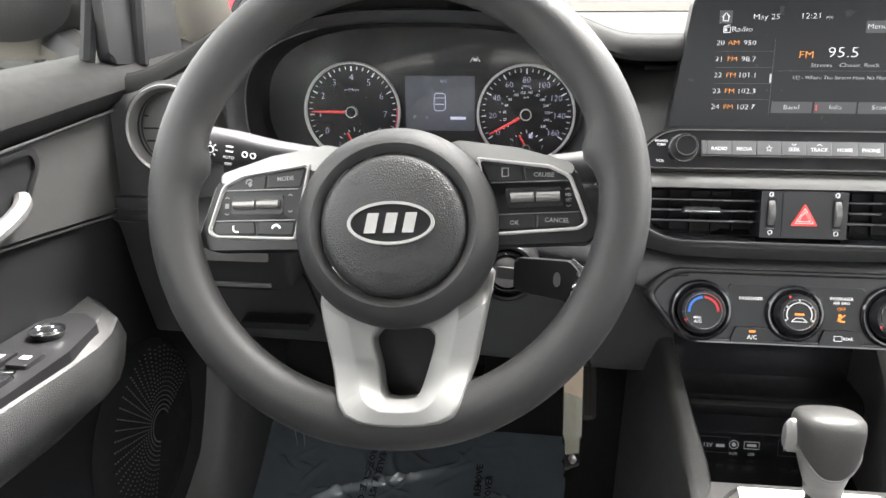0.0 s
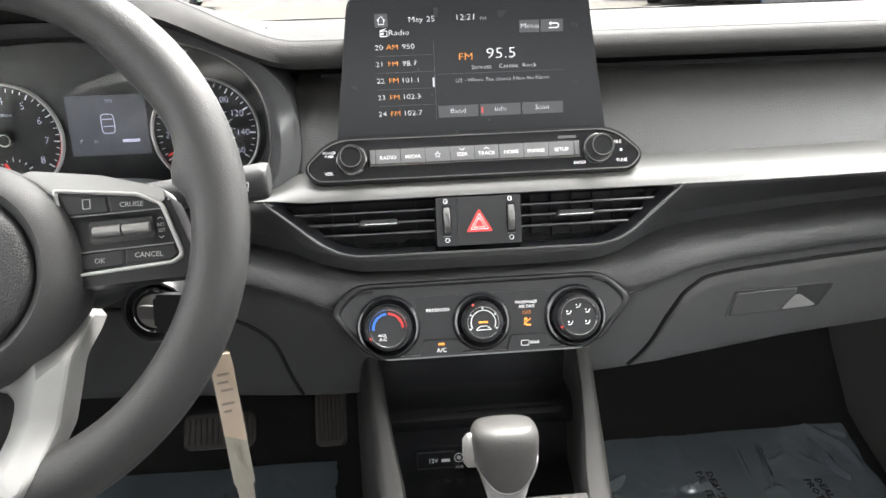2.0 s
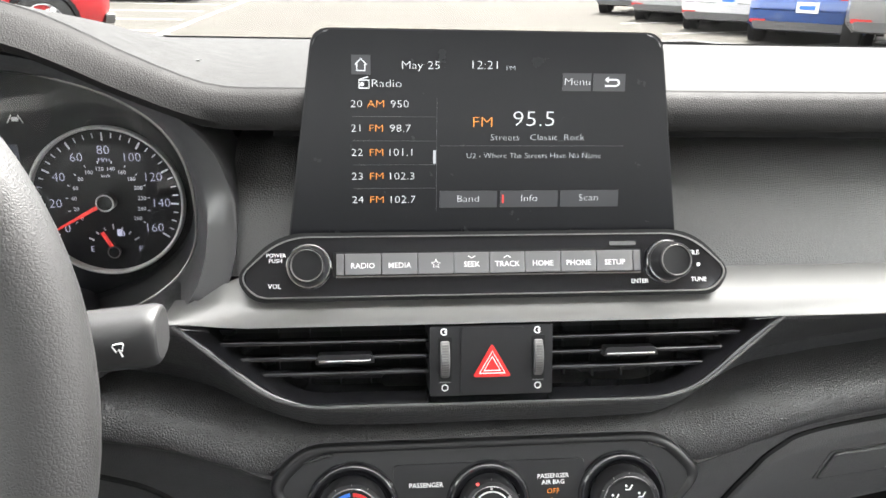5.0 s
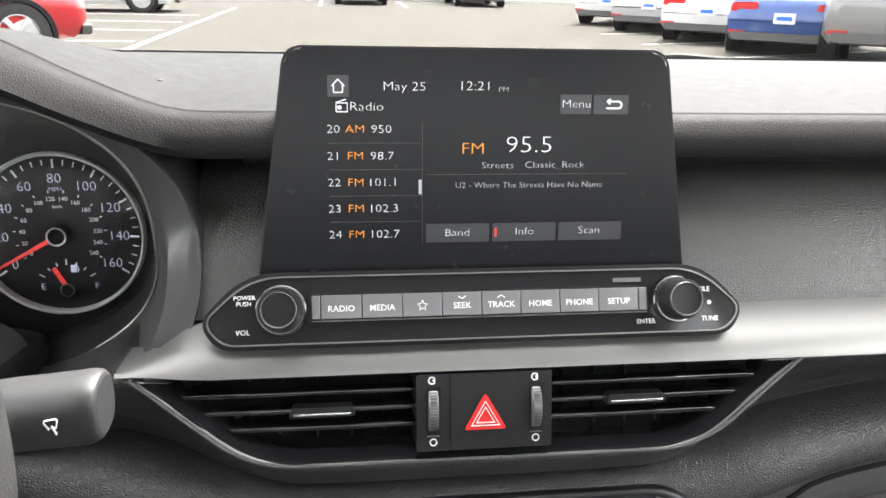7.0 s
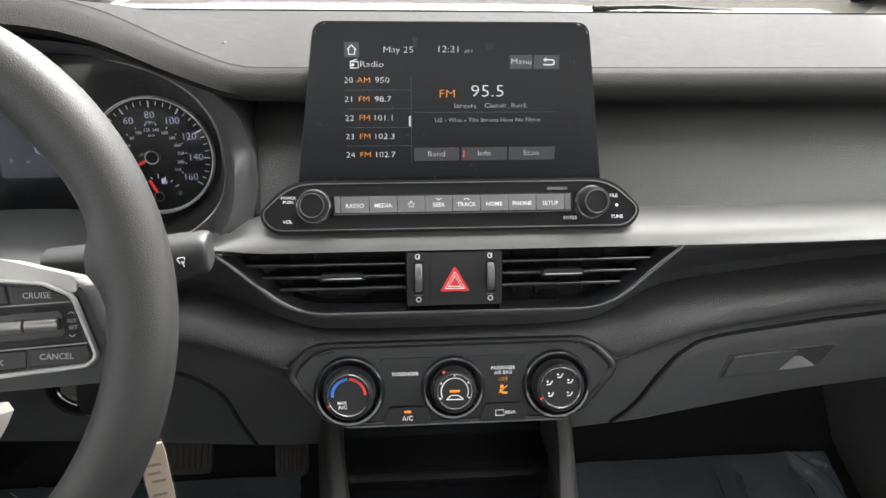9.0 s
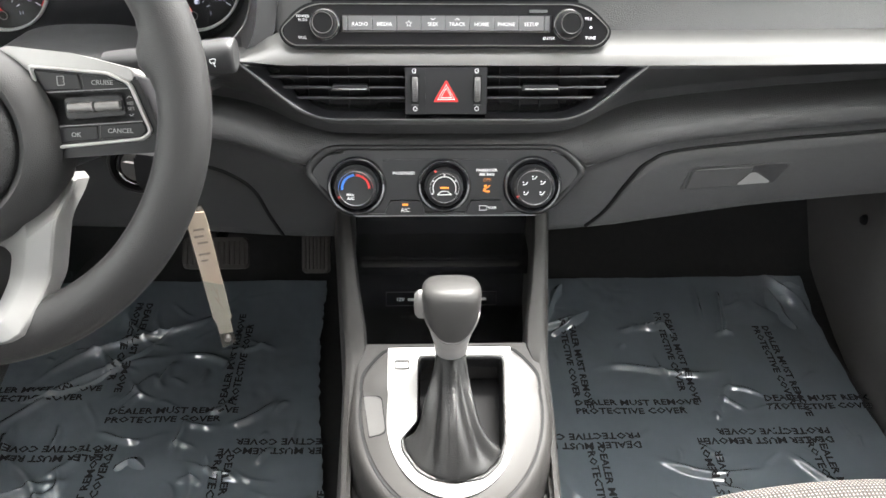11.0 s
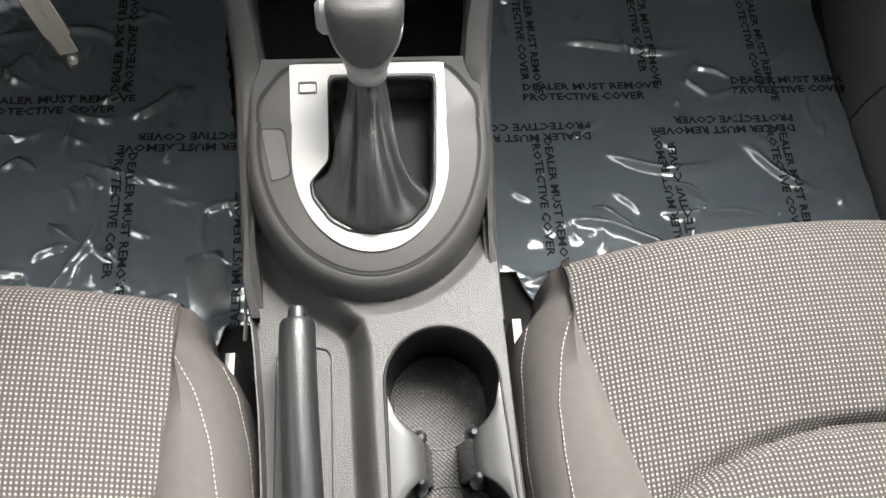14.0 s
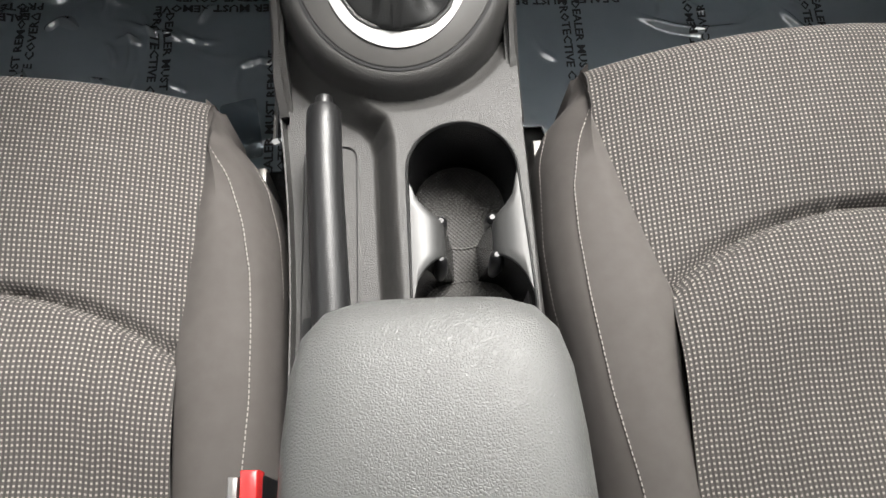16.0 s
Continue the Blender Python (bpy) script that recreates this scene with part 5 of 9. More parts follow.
for u, rr in ((-0.0878, 0.0), (-0.0014, -0.0024), (0.0868, 0.0)):
    R = 0.0262 + rr
    dm = AM_ @ Matrix.Translation((u, -0.0045, 0.0))
    bm = bmesh.new()
    lathe(bm, [(R + 0.0036, -0.003), (R + 0.0034, 0.002), (R + 0.0026, 0.0045), (R + 0.0012, 0.0058), (R - 0.0004, 0.0056), (R - 0.0018, 0.004), (R - 0.004, 0.0015), (0.018, 0.001)], dm, 56)
    part("dial_collar", bm, GLOSS, climate, "black collar round a dial")
    bm = bmesh.new()
    lathe(bm, [(0.0215 + rr, 0.002), (0.0208 + rr, 0.013), (0.0195 + rr, 0.0155), (0.0172 + rr, 0.0160)], dm, 56)
    knob = part("dial_knob", bm, BUTTON, climate)
    bm = bmesh.new()
    lathe(bm, [(0.0174 + rr, 0.0158), (0.0168 + rr, 0.0172), (0.0160 + rr, 0.0160), (0.0158 + rr, 0.0150)], dm, 56)
    part("chrome_ring", bm, CHROME, knob)
    bm = bmesh.new()
    lathe(bm, [(0.0159 + rr, 0.0140), (0.0158 + rr, 0.0150), (0.0, 0.0150)], dm, 48)
    fc = part("dial_face", bm, BUTTON, knob)
    dt = dm @ Matrix.Translation((0, 0, 0.0151))
    base = dm @ Matrix.Translation((0, 0, 0.0046))
    if u < -0.01:
        line_mark(arc(0, 0, 0.0132, 185, 95, 16), 0.0022, dt, BLUE_INK, climate, "blue_scale")
        line_mark(arc(0, 0, 0.0132, 88, 0, 16), 0.0022, dt, RED_INK, climate, "red_scale")
        lettering("MAX", 0.0034, dt, -0.0055, -0.0062, WHITE_INK, climate, lift=0.0)
        lettering("A/C", 0.0044, dt, -0.0050, -0.0098, WHITE_INK, climate, lift=0.0)
    elif u < 0.01:
        line_mark(arc(0, 0, 0.0112, 205, -25, 24), 0.0009, dt, WHITE_INK, climate, "fan_scale")
        for a in range(5):
            q = radians(205 - 230 * a / 4)
            bar(circle(0.0130 * math.cos(q), 0.0130 * math.sin(q), 0.0008, 8), dt, WHITE_INK, climate, "fan_mark")
        bar(rect(-0.0042, 0.0042, -0.0006, 0.0012), dt, LIT_AMBER, climate, "amber_lamp")
        line_mark([(-0.0068, -0.0066), (-0.0052, -0.0050), (-0.003, -0.0032), (0.003, -0.0032), (0.0052, -0.0050), (0.0072, -0.0066), (-0.0068, -0.0066)], 0.0007, dt, WHITE_INK, climate, "recirculation_mark")
    else:
        for a in (215, 155, 90, 30, -35):
            q = radians(a)
            cx, cy = 0.0098 * math.cos(q), 0.0098 * math.sin(q)
            line_mark([(cx - 0.0024, cy - 0.0012), (cx + 0.0004, cy - 0.0012), (cx + 0.0022, cy + 0.0018)], 0.0008, dt, WHITE_INK, climate, "airflow_mark")
            bar(circle(cx - 0.0018, cy + 0.0012, 0.0008, 8), dt, WHITE_INK, climate, "airflow_mark")
    q = radians(208 if abs(u) > 0.01 else 118)
    bar(circle(0.0186 * math.cos(q), 0.0186 * math.sin(q), 0.0011, 8), dm @ Matrix.Translation((0, 0, 0.0158)), LIT_RED, climate, "red_pointer")
    for a in range(9):
        q = radians(215 - 250 * a / 8)
        line_mark([(0.0186 * math.cos(q), 0.0186 * math.sin(q)), (0.0196 * math.cos(q), 0.0196 * math.sin(q))], 0.0004, dm @ Matrix.Translation((0, 0, 0.0157)), KEYCAP, climate, "scale_mark")

# ---- steering wheel ----
wheel = thing("steering_wheel", (-0.351, -0.20, 0.43), "black grained steering wheel with silver lower spoke", "steering wheel")
WM = facing((-0.3545, -0.2009, 0.6229), 27.2, 3)
HB = WM @ Matrix.Translation((0.003, -0.0268, 0.0168))
KM = WM @ Matrix.Translation((0.0, -0.0262, 0.0005))
SPM = WM @ Matrix.Translation((0.003, -0.0222, 0.010))
RIM, RIM_N = 0.1670, 0.0


def rim_point(a):
    """Centre of the rim at angle a, from the right upwards, and its thickness."""
    return RIM * math.cos(a), RIM * math.sin(a), 0.0182 + 0.0010 * ease(-math.sin(a), 0.72, 1.0)


bm = bmesh.new()
secs = []
for i in range(96):
    a = 2 * math.pi * i / 96
    u, v, tr = rim_point(a)
    e = Vector((math.cos(a), math.sin(a), 0))
    # thumb grips bulge inwards at ten and two
    grip = sum(h * math.exp(-((math.degrees(a) - c) / w) ** 2) for h, c, w in ((0.003, 38, 12), (0.003, 142, 12), (0.010, 9, 5), (0.010, 171, 5)))
    row = []
    for j in range(18):
        b = 2 * math.pi * j / 18
        w = tr * (1.0 + (grip / tr if math.cos(b) < -0.2 else 0) * -math.cos(b))
        p = Vector((u, v, RIM_N)) + e * math.cos(b) * w + Vector((0, 0, 1)) * math.sin(b) * tr * 0.92
        row.append(WM @ p)
    secs.append(row)
loft(bm, secs, True, False, True)
part("rim", bm, RUBBER_RIM, wheel, "grained urethane rim", angle=60)

bm = bmesh.new()
lathe(bm, [(0.073, -0.05), (0.0755, -0.026), (0.0735, -0.014), (0.068, -0.007), (0.063, -0.0025), (0.0595, -0.0012), (0.0578, -0.0022), (0.0535, -0.0068)], HB @ Matrix.Diagonal((1.0, 0.985, 1, 1)), 72)
part("hub_shell", bm, RUBBER_RIM, wheel, "grained hub with a recessed ring", angle=50)
bm = bmesh.new()
lathe(bm, [(0.0535, -0.0090), (0.0528, -0.0062), (0.0516, -0.0034), (0.049, -0.0012), (0.045, 0.0004), (0.035, 0.0018), (0.02, 0.0030), (0.0, 0.0034)], HB @ Matrix.Diagonal((1.0, 0.985, 1, 1)), 72)
cover = part("airbag_cover", bm, HUB, wheel, "round coarsely grained airbag cover", angle=50)
WT = HB @ Matrix.Translation((0, 0, 0.0026))
lettering("AIRBAG", 0.006, WT, 0.0, -0.0365, PAD_SMOOTH, cover, "embossed_lettering")
for s in (-1, 1):
    line_mark([(s * 0.0245, 0.0335), (s * 0.0245, 0.0295), (s * 0.0315, 0.0305)], 0.0008, WT, PAD_SMOOTH, cover, "embossed_horn_mark")
LM = HB @ Matrix.Translation((0, 0, 0.0018))
bm = bmesh.new()
slab(bm, circle(0, 0, 0.0300, 48, 0.0146), 0.0, 0.0028, LM, 0.001)
badge = part("badge", bm, GLOSS, wheel, "oval badge with plain silver shapes")
bm = bmesh.new()
ring(bm, circle(0, 0, 0.0308, 48, 0.0153), circle(0, 0, 0.0285, 48, 0.0133), 0.0, 0.0040, LM)
part("badge_ring", bm, SATIN_BRIGHT, badge)
# plain silver shapes on the badge
BM_ = LM @ Matrix.Translation((0, 0, 0.0029))
for c in (-0.0135, 0.0, 0.0135):
    pts = [(c - 0.0055, -0.0070), (c + 0.0025, -0.0070), (c + 0.0055, 0.0070), (c - 0.0025, 0.0070)]
    bar(pts, BM_, SATIN_BRIGHT, badge, "silver_shape", 0.0012)

# side spokes: silver wing above and outside, gloss-black key block below, keys in a silver frame
FRAME = [(0.0732, -0.0083), (0.1345, -0.0055), (0.1420, -0.0008), (0.1304, 0.0345), (0.1150, 0.0425), (0.0618, 0.0500)]
FRAME_IN = [(0.0750, -0.0056), (0.1335, -0.0030), (0.1386, 0.0003), (0.1279, 0.0330), (0.1137, 0.0401), (0.0648, 0.0472)]
KEY_PADS = [[(0.0658, 0.0464), (0.0948, 0.0420), (0.0962, 0.0312), (0.0702, 0.0316)], [(0.0962, 0.0418), (0.1130, 0.0393), (0.1266, 0.0325), (0.1275, 0.0305), (0.0976, 0.0311)], [(0.0756, -0.0046), (0.1030, -0.0034), (0.1036, 0.0068), (0.0738, 0.0064)], [(0.1044, -0.0033), (0.1330, -0.0020), (0.1374, 0.0004), (0.1352, 0.0074), (0.1050, 0.0068)]]
BED = [(0.0736, 0.0076), (0.1346, 0.0085), (0.1280, 0.0294), (0.0706, 0.0303)]
for s in (-1, 1):
    def f(pts):
        pts = [(s * u, v) for u, v in pts]
        return pts if s > 0 else pts[::-1]
    bm = bmesh.new()
    slab(bm, round_poly(f([(0.045, 0.030), (0.062, 0.048), (0.115, 0.041), (0.129, 0.034), (0.1335, 0.0395), (0.1292, 0.0445), (0.0925, 0.0560), (0.0500, 0.0630), (0.036, 0.060)]), [0.002, 0.004, 0.006, 0.003, 0.004, 0.006, 0.02, 0.012, 0.004], 4), -0.030, -0.0062, KM, 0.0035, 3)
    part("spoke_wing", bm, SATIN_BRIGHT, wheel, "pale silver upper wing")
    if s < 0:
        bm = bmesh.new()
        slab(bm, round_poly(f([(0.1415, -0.0035), (0.1495, -0.0018), (0.1372, 0.0350), (0.1310, 0.0345)]), 0.0025, 3), -0.026, -0.0075, KM, 0.002)
        part("spoke_tip", bm, SATIN_BRIGHT, wheel, "pale silver facet beside the keys")
    bm = bmesh.new()
    slab(bm, round_poly(f([(0.052, -0.0150), (0.1440, -0.0142), (0.1480, -0.0030), (0.1340, 0.0385), (0.120, 0.044), (0.055, 0.052)]), 0.006), -0.034, -0.0068, KM, 0.002)
    part("spoke_base", bm, BUTTON, wheel, "gloss black spoke")
    radii = [0.0015, 0.008, 0.008, 0.010, 0.010, 0.002]
    fo, fi = round_poly(f(FRAME), radii if s > 0 else radii[::-1], 5), round_poly(f(FRAME_IN), radii if s > 0 else radii[::-1], 5)
    bm = bmesh.new()
    rows = [[KM @ Vector((a[0] + (b[0] - a[0]) * k, a[1] + (b[1] - a[1]) * k, h)) for a, b in zip(fo, fi)] for k, h in ((0.0, -0.012), (0.0, -0.0052), (0.25, -0.0036), (0.6, -0.0034), (0.9, -0.0048), (1.0, -0.0090))]
    loft(bm, rows, True, False)
    part("key_frame", bm, FRAME_SILVER, wheel, "satin silver key frame", angle=50)
    for pts in KEY_PADS:
        bm = bmesh.new()
        slab(bm, round_poly(f(pts), 0.0012, 2), -0.010, -0.0058, KM, 0.0010, 3)
        part("key", bm, BUTTON, wheel)
    bm = bmesh.new()
    slab(bm, round_poly(f(BED), 0.0015), -0.010, -0.0068, KM, 0.0006)
    part("rocker_bed", bm, BUTTON, wheel)
    for v0 in (0.0072, 0.0307):
        line_mark([(s * (0.0722 if v0 > 0.01 else 0.0745), v0), (s * (0.1285 if v0 > 0.01 else 0.1350), v0 + (0.0 if v0 > 0.01 else 0.0006))], 0.0007, KM @ Matrix.Translation((0, 0, -0.0066)), KEYCAP, wheel, "bed_edge", 0.0010)
    bm = bmesh.new()
    slab(bm, round_poly(f([(0.0835, 0.0118), (0.1240, 0.0126), (0.1225, 0.0262), (0.0830, 0.0262)]), 0.002), -0.009, -0.0062, KM, 0.0006)
    part("rocker_cradle", bm, PAD_SMOOTH, wheel)
    for w in (-1, 1):
        bm = bmesh.new()
        u0 = s * 0.1038 + w * 0.0092
        lathe(bm, [(0.0, -0.0086), (0.0030, -0.0086), (0.0035, -0.0080), (0.0035, 0.0080), (0.0030, 0.0086), (0.0, 0.0086)], KM @ Matrix.Translation((u0, 0.0193, -0.0052)) @ Matrix.Rotation(radians(90), 4, "Y"), 24)
        part("rocker", bm, SATIN, wheel, "satin chrome rocker")
KT = KM @ Matrix.Translation((0, 0, -0.0057))
for txt, u, v in (("MODE", -0.0815, 0.0385), ("CRUISE", 0.1105, 0.0352), ("CANCEL", 0.1190, 0.0018), ("OK", 0.0885, 0.0008)):
    lettering(txt, 0.0046, KT, u, v, SOFT_INK, cover, "key_lettering", turn=(3 if u < 0 else -3), lift=0.0)
line_mark(arc(-0.1095, 0.0362, 0.0024, 200, 20, 8), 0.0012, KT, SOFT_INK, cover, "voice_mark")
bar(circle(-0.1088, 0.0350, 0.0016, 10, 0.0020), KT, SOFT_INK, cover, "voice_mark")
line_mark(arc(-0.1185, 0.0022, 0.0032, 150, 290, 8), 0.0014, KT, WHITE_INK, cover, "call_mark")
line_mark(arc(-0.0885, 0.0006, 0.0030, 10, 170, 8), 0.0016, KT, WHITE_INK, cover, "end_call_mark")
line_mark([(0.0805, 0.0350), (0.0805, 0.0410), (0.0850, 0.0410), (0.0850, 0.0350), (0.0805, 0.0350)], 0.0007, KT, SOFT_INK, cover, "page_mark")
RT2 = KM @ Matrix.Translation((0, 0, -0.0067))
for u, v in ((-0.1270, 0.0190), (-0.0780, 0.0200), (0.1275, 0.0185)):
    for d in (-0.0062, 0.0062):
        line_mark([(u - 0.0016, v + d - 0.0006 * (1 if d > 0 else -1)), (u, v + d + 0.0006 * (1 if d > 0 else -1)), (u + 0.0016, v + d - 0.0006 * (1 if d > 0 else -1))], 0.0006, RT2, SOFT_INK, cover, "arrow_mark")
bar(rect(-0.1285, -0.1255, 0.0172, 0.0208), RT2, SOFT_INK, cover, "volume_mark")
lettering("RES", 0.0030, RT2, 0.1275, 0.0203, SOFT_INK, cover, "key_lettering", lift=0.0)
lettering("SET", 0.0030, RT2, 0.1280, 0.0166, SOFT_INK, cover, "key_lettering", lift=0.0)

# lower spoke: a silver V with a slot through it
half_o = [(0.0655, -0.030), (0.0640, -0.048), (0.0605, -0.066), (0.0570, -0.082), (0.0525, -0.102), (0.0468, -0.119), (0.0430, -0.131), (0.0385, -0.1385), (0.0300, -0.1428), (0.0150, -0.1450)]
half_i = [(0.0140, -0.0775), (0.0190, -0.0790), (0.0228, -0.0840), (0.0225, -0.0890), (0.0205, -0.0965), (0.0180, -0.1060), (0.0155, -0.1160), (0.0135, -0.1225), (0.0105, -0.1258), (0.0050, -0.1268)]
cx_ = 0.0043
VO_ = [(cx_ - u, v) for u, v in half_o] + [(cx_, -0.1455)] + [(cx_ + u, v) for u, v in half_o[::-1]] + [(cx_, -0.030)]
VI_ = [(cx_ - u, v) for u, v in half_i] + [(cx_, -0.1270)] + [(cx_ + u, v) for u, v in half_i[::-1]] + [(cx_, -0.0772)]


VO_ = [(u + cx_, v - 0.1) for u, v in resample([(u - cx_, v + 0.1) for u, v in VO_], 96)]
VI_ = [(u + cx_, v - 0.1) for u, v in resample([(u - cx_, v + 0.1) for u, v in VI_], 96)]


def between(k):
    return [(a[0] + (b[0] - a[0]) * k, a[1] + (b[1] - a[1]) * k) for a, b in zip(VO_, VI_)]


bm = bmesh.new()
rows = []
for k, h in ((0.0, -0.036), (0.0, -0.0150), (0.025, -0.0120), (0.07, -0.0102), (0.12, -0.0096), (0.55, -0.0092), (0.60, -0.0095), (0.97, -0.0165), (1.0, -0.0185), (1.0, -0.042)):
    rows.append([SPM @ Vector((u, v, h - 0.03 * ease(v, -0.065, -0.03) + 0.0205 * ease(-v, 0.098, 0.136))) for u, v in between(k)])
loft(bm, rows, True, False)
part("lower_spoke", bm, SPOKE, wheel, "silver V-shaped lower spoke with a slot", angle=22)
bm = bmesh.new()
slab(bm, [(cx_ + (u - cx_) * 1.15, v * 1.01) for u, v in VI_], -0.046, -0.040, SPM)
part("slot_backing", bm, DARK, wheel)

# ---- steering column, stalks, ignition ----
column = thing("steering_column_cover", (-0.355, -0.09, 0.50), "black plastic steering column cover", "column cover")
bm = bmesh.new()
secs = []
for y, w, h, dz in ((-0.165, 0.060, 0.042, 0.0), (-0.15, 0.066, 0.048, 0.0), (-0.10, 0.074, 0.056, -0.004), (-0.03, 0.080, 0.060, -0.008), (0.08, 0.084, 0.062, -0.01)):
    z = 0.585 + (y + 0.165) * -0.10 + dz
    secs.append([(-0.352 + w * math.copysign(abs(math.cos(t)) ** 0.7, math.cos(t)), y, z + (0.25 if math.sin(t) > 0 else 1.0) * h * math.copysign(abs(math.sin(t)) ** 0.7, math.sin(t))) for t in [2 * math.pi * i / 32 for i in range(32)]])
loft(bm, secs)
part("lower_shell", bm, PAD_SMOOTH, column, angle=50)
bm = bmesh.new()
tube(bm, [(-0.352 - 0.083, y, 0.586 + (y + 0.165) * -0.10) for y in np.linspace(-0.13, 0.06, 8)], 0.0012, 6)
part("seam", bm, DARK, column)
bm = bmesh.new()
loft(bm, [[(-0.352 + w * math.copysign(abs(math.cos(t)) ** 0.7, math.cos(t)), y, 0.572 + (y + 0.165) * -0.10 + 0.036 * math.sin(t) ** 0.7) for t in np.linspace(0.02, math.pi - 0.02, 21)] for y, w in ((-0.150, 0.060), (-0.135, 0.066), (-0.08, 0.074), (0.06, 0.080))], False, False)
part("upper_shell", bm, KNEE, column, "grained upper shell", angle=50)


STALK = material("matt_dark_grey_stalk_plastic", (0.022, 0.022, 0.0225), 0.48, grain=1100, bump=0.1, spec=0.32)


def stalk(name, label, pts, radii):
    st = thing(name, pts[0], label, "stalk")
    bm = bmesh.new()
    secs = []
    line = smooth_line(pts, 5)
    rr = [along(i / (len(line) - 1), np.linspace(0, 1, len(radii)), [r[0] for r in radii]) for i in range(len(line))]
    hh = [along(i / (len(line) - 1), np.linspace(0, 1, len(radii)), [r[1] for r in radii]) for i in range(len(line))]
    for p, a, b in zip(line, rr, hh):
        secs.append([(p.x, p.y + a * math.copysign(abs(math.cos(t)) ** 0.75, math.cos(t)), p.z + b * math.copysign(abs(math.sin(t)) ** 0.75, math.sin(t))) for t in [2 * math.pi * i / 20 for i in range(20)]])
    loft(bm, secs)
    part("lever", bm, STALK, st, angle=45)
    return st


wipe = stalk("wiper_stalk", "black wiper stalk with white symbols", [(-0.275, -0.105, 0.613), (-0.235, -0.112, 0.617), (-0.20, -0.118, 0.6215), (-0.172, -0.121, 0.6255), (-0.167, -0.121, 0.6262)], [(0.010, 0.008), (0.0125, 0.0110), (0.0135, 0.0130), (0.0135, 0.0132), (0.010, 0.0105)])
lights = stalk("light_stalk", "black headlamp stalk with white symbols", [(-0.43, -0.105, 0.618), (-0.47, -0.112, 0.624), (-0.50, -0.117, 0.630), (-0.545, -0.119, 0.637), (-0.555, -0.119, 0.638)], [(0.012, 0.010), (0.013, 0.0125), (0.014, 0.0150), (0.014, 0.0155), (0.010, 0.012)])
wt = facing((-0.182, -0.1340, 0.6250), 8, 10) @ Matrix.Diagonal((0.60, 0.60, 1, 1))
line_mark([(-0.0040, 0.0040), (-0.0032, 0.0052), (0.0032, 0.0052), (0.0040, 0.0040), (0.0020, -0.0008), (0.0, 0.0012), (-0.0020, -0.0008), (-0.0040, 0.0040)], 0.00055, wt, WHITE_INK, wipe, "wiper_mark", 0.001)
line_mark([(0.0, 0.0010), (0.0016, -0.0048)], 0.0006, wt, WHITE_INK, wipe, "wiper_mark", 0.001)
for i, txt in enumerate(("MIST", "OFF", "INT", "LO", "HI")):
    lettering(txt, 0.0040, facing((-0.2005, -0.1325, 0.6225), 8, 10), 0.0, 0.0085 - 0.0042 * i, WHITE_INK, wipe, lift=0.0012)
lt = facing((-0.520, -0.1325, 0.6340), 8, -8)
for i in range(8):
    a = 2 * math.pi * i / 8
    line_mark([(0.0042 * math.cos(a), 0.0042 * math.sin(a)), (0.0062 * math.cos(a), 0.0062 * math.sin(a))], 0.0008, lt, WHITE_INK, lights, "lamp_mark", 0.001)
line_mark(arc(0, 0, 0.0028, 0, 360, 14), 0.0008, lt, WHITE_INK, lights, "lamp_mark", 0.001)
for i, txt in enumerate(("AUTO", "OFF")):
    lettering(txt, 0.0036, lt, 0.0165, -0.0045 - 0.0055 * i, WHITE_INK, lights, lift=0.0012)
bar(rect(0.0135, 0.0195, 0.0040, 0.0052), lt, WHITE_INK, lights, "lamp_mark", 0.001)
bar(rect(0.0135, 0.0195, 0.0000, 0.0012), lt, WHITE_INK, lights, "lamp_mark", 0.001)
line_mark(arc(0.030, 0.0, 0.0022, 0, 360, 12), 0.0007, lt, WHITE_INK, lights, "fog_mark", 0.001)
line_mark(arc(0.037, 0.0, 0.0022, 0, 360, 12), 0.0007, lt, WHITE_INK, lights, "fog_mark", 0.001)

ign = thing("ignition_lock", (-0.272, -0.08, 0.50), "round ignition lock in a black housing", "ignition lock")
im = look((-0.272, -0.103, 0.518), (-0.262, -0.6, 0.62)) @ Matrix.Rotation(math.pi, 4, "Y")
bm = bmesh.new()
lathe(bm, [(0.0300, -0.06), (0.0275, -0.004), (0.0245, 0.002), (0.0225, 0.002), (0.0205, -0.004)], im, 40)
part("housing", bm, PAD_SMOOTH, ign)
bm = bmesh.new()
lathe(bm, [(0.0205, -0.006), (0.0190, 0.001), (0.0165, 0.003), (0.0150, 0.001), (0.0145, -0.006)], im, 40)
part("ring", bm, GLOSS, ign)
bm = bmesh.new()
lathe(bm, [(0.0146, -0.008), (0.0138, 0.0015), (0.0, 0.0025)], im, 32)
part("barrel", bm, SATIN, ign, "metal lock barrel")

key = thing("car_key", (-0.235, -0.15, 0.50), "black car key in the ignition", "car key")
kx = Vector((0.90, -0.42, 0.10)).normalized()
kn_ = Vector((0.40, 0.88, -0.25))
kn_ = -(kn_ - kx * kn_.dot(kx)).normalized()
ky = kn_.cross(kx)
kmat = Matrix(((kx.x, ky.x, kn_.x, -0.238), (kx.y, ky.y, kn_.y, -0.132), (kx.z, ky.z, kn_.z, 0.527), (0, 0, 0, 1)))
bm = bmesh.new()
slab(bm, round_poly([(-0.028, -0.013), (0.020, -0.0165), (0.031, -0.009), (0.032, 0.008), (0.022, 0.0165), (-0.028, 0.015)], [0.004, 0.008, 0.006, 0.006, 0.008, 0.004], 5), -0.006, 0.006, kmat, 0.003, 3)
fob = part("fob", bm, BUTTON, key)
bm = bmesh.new()
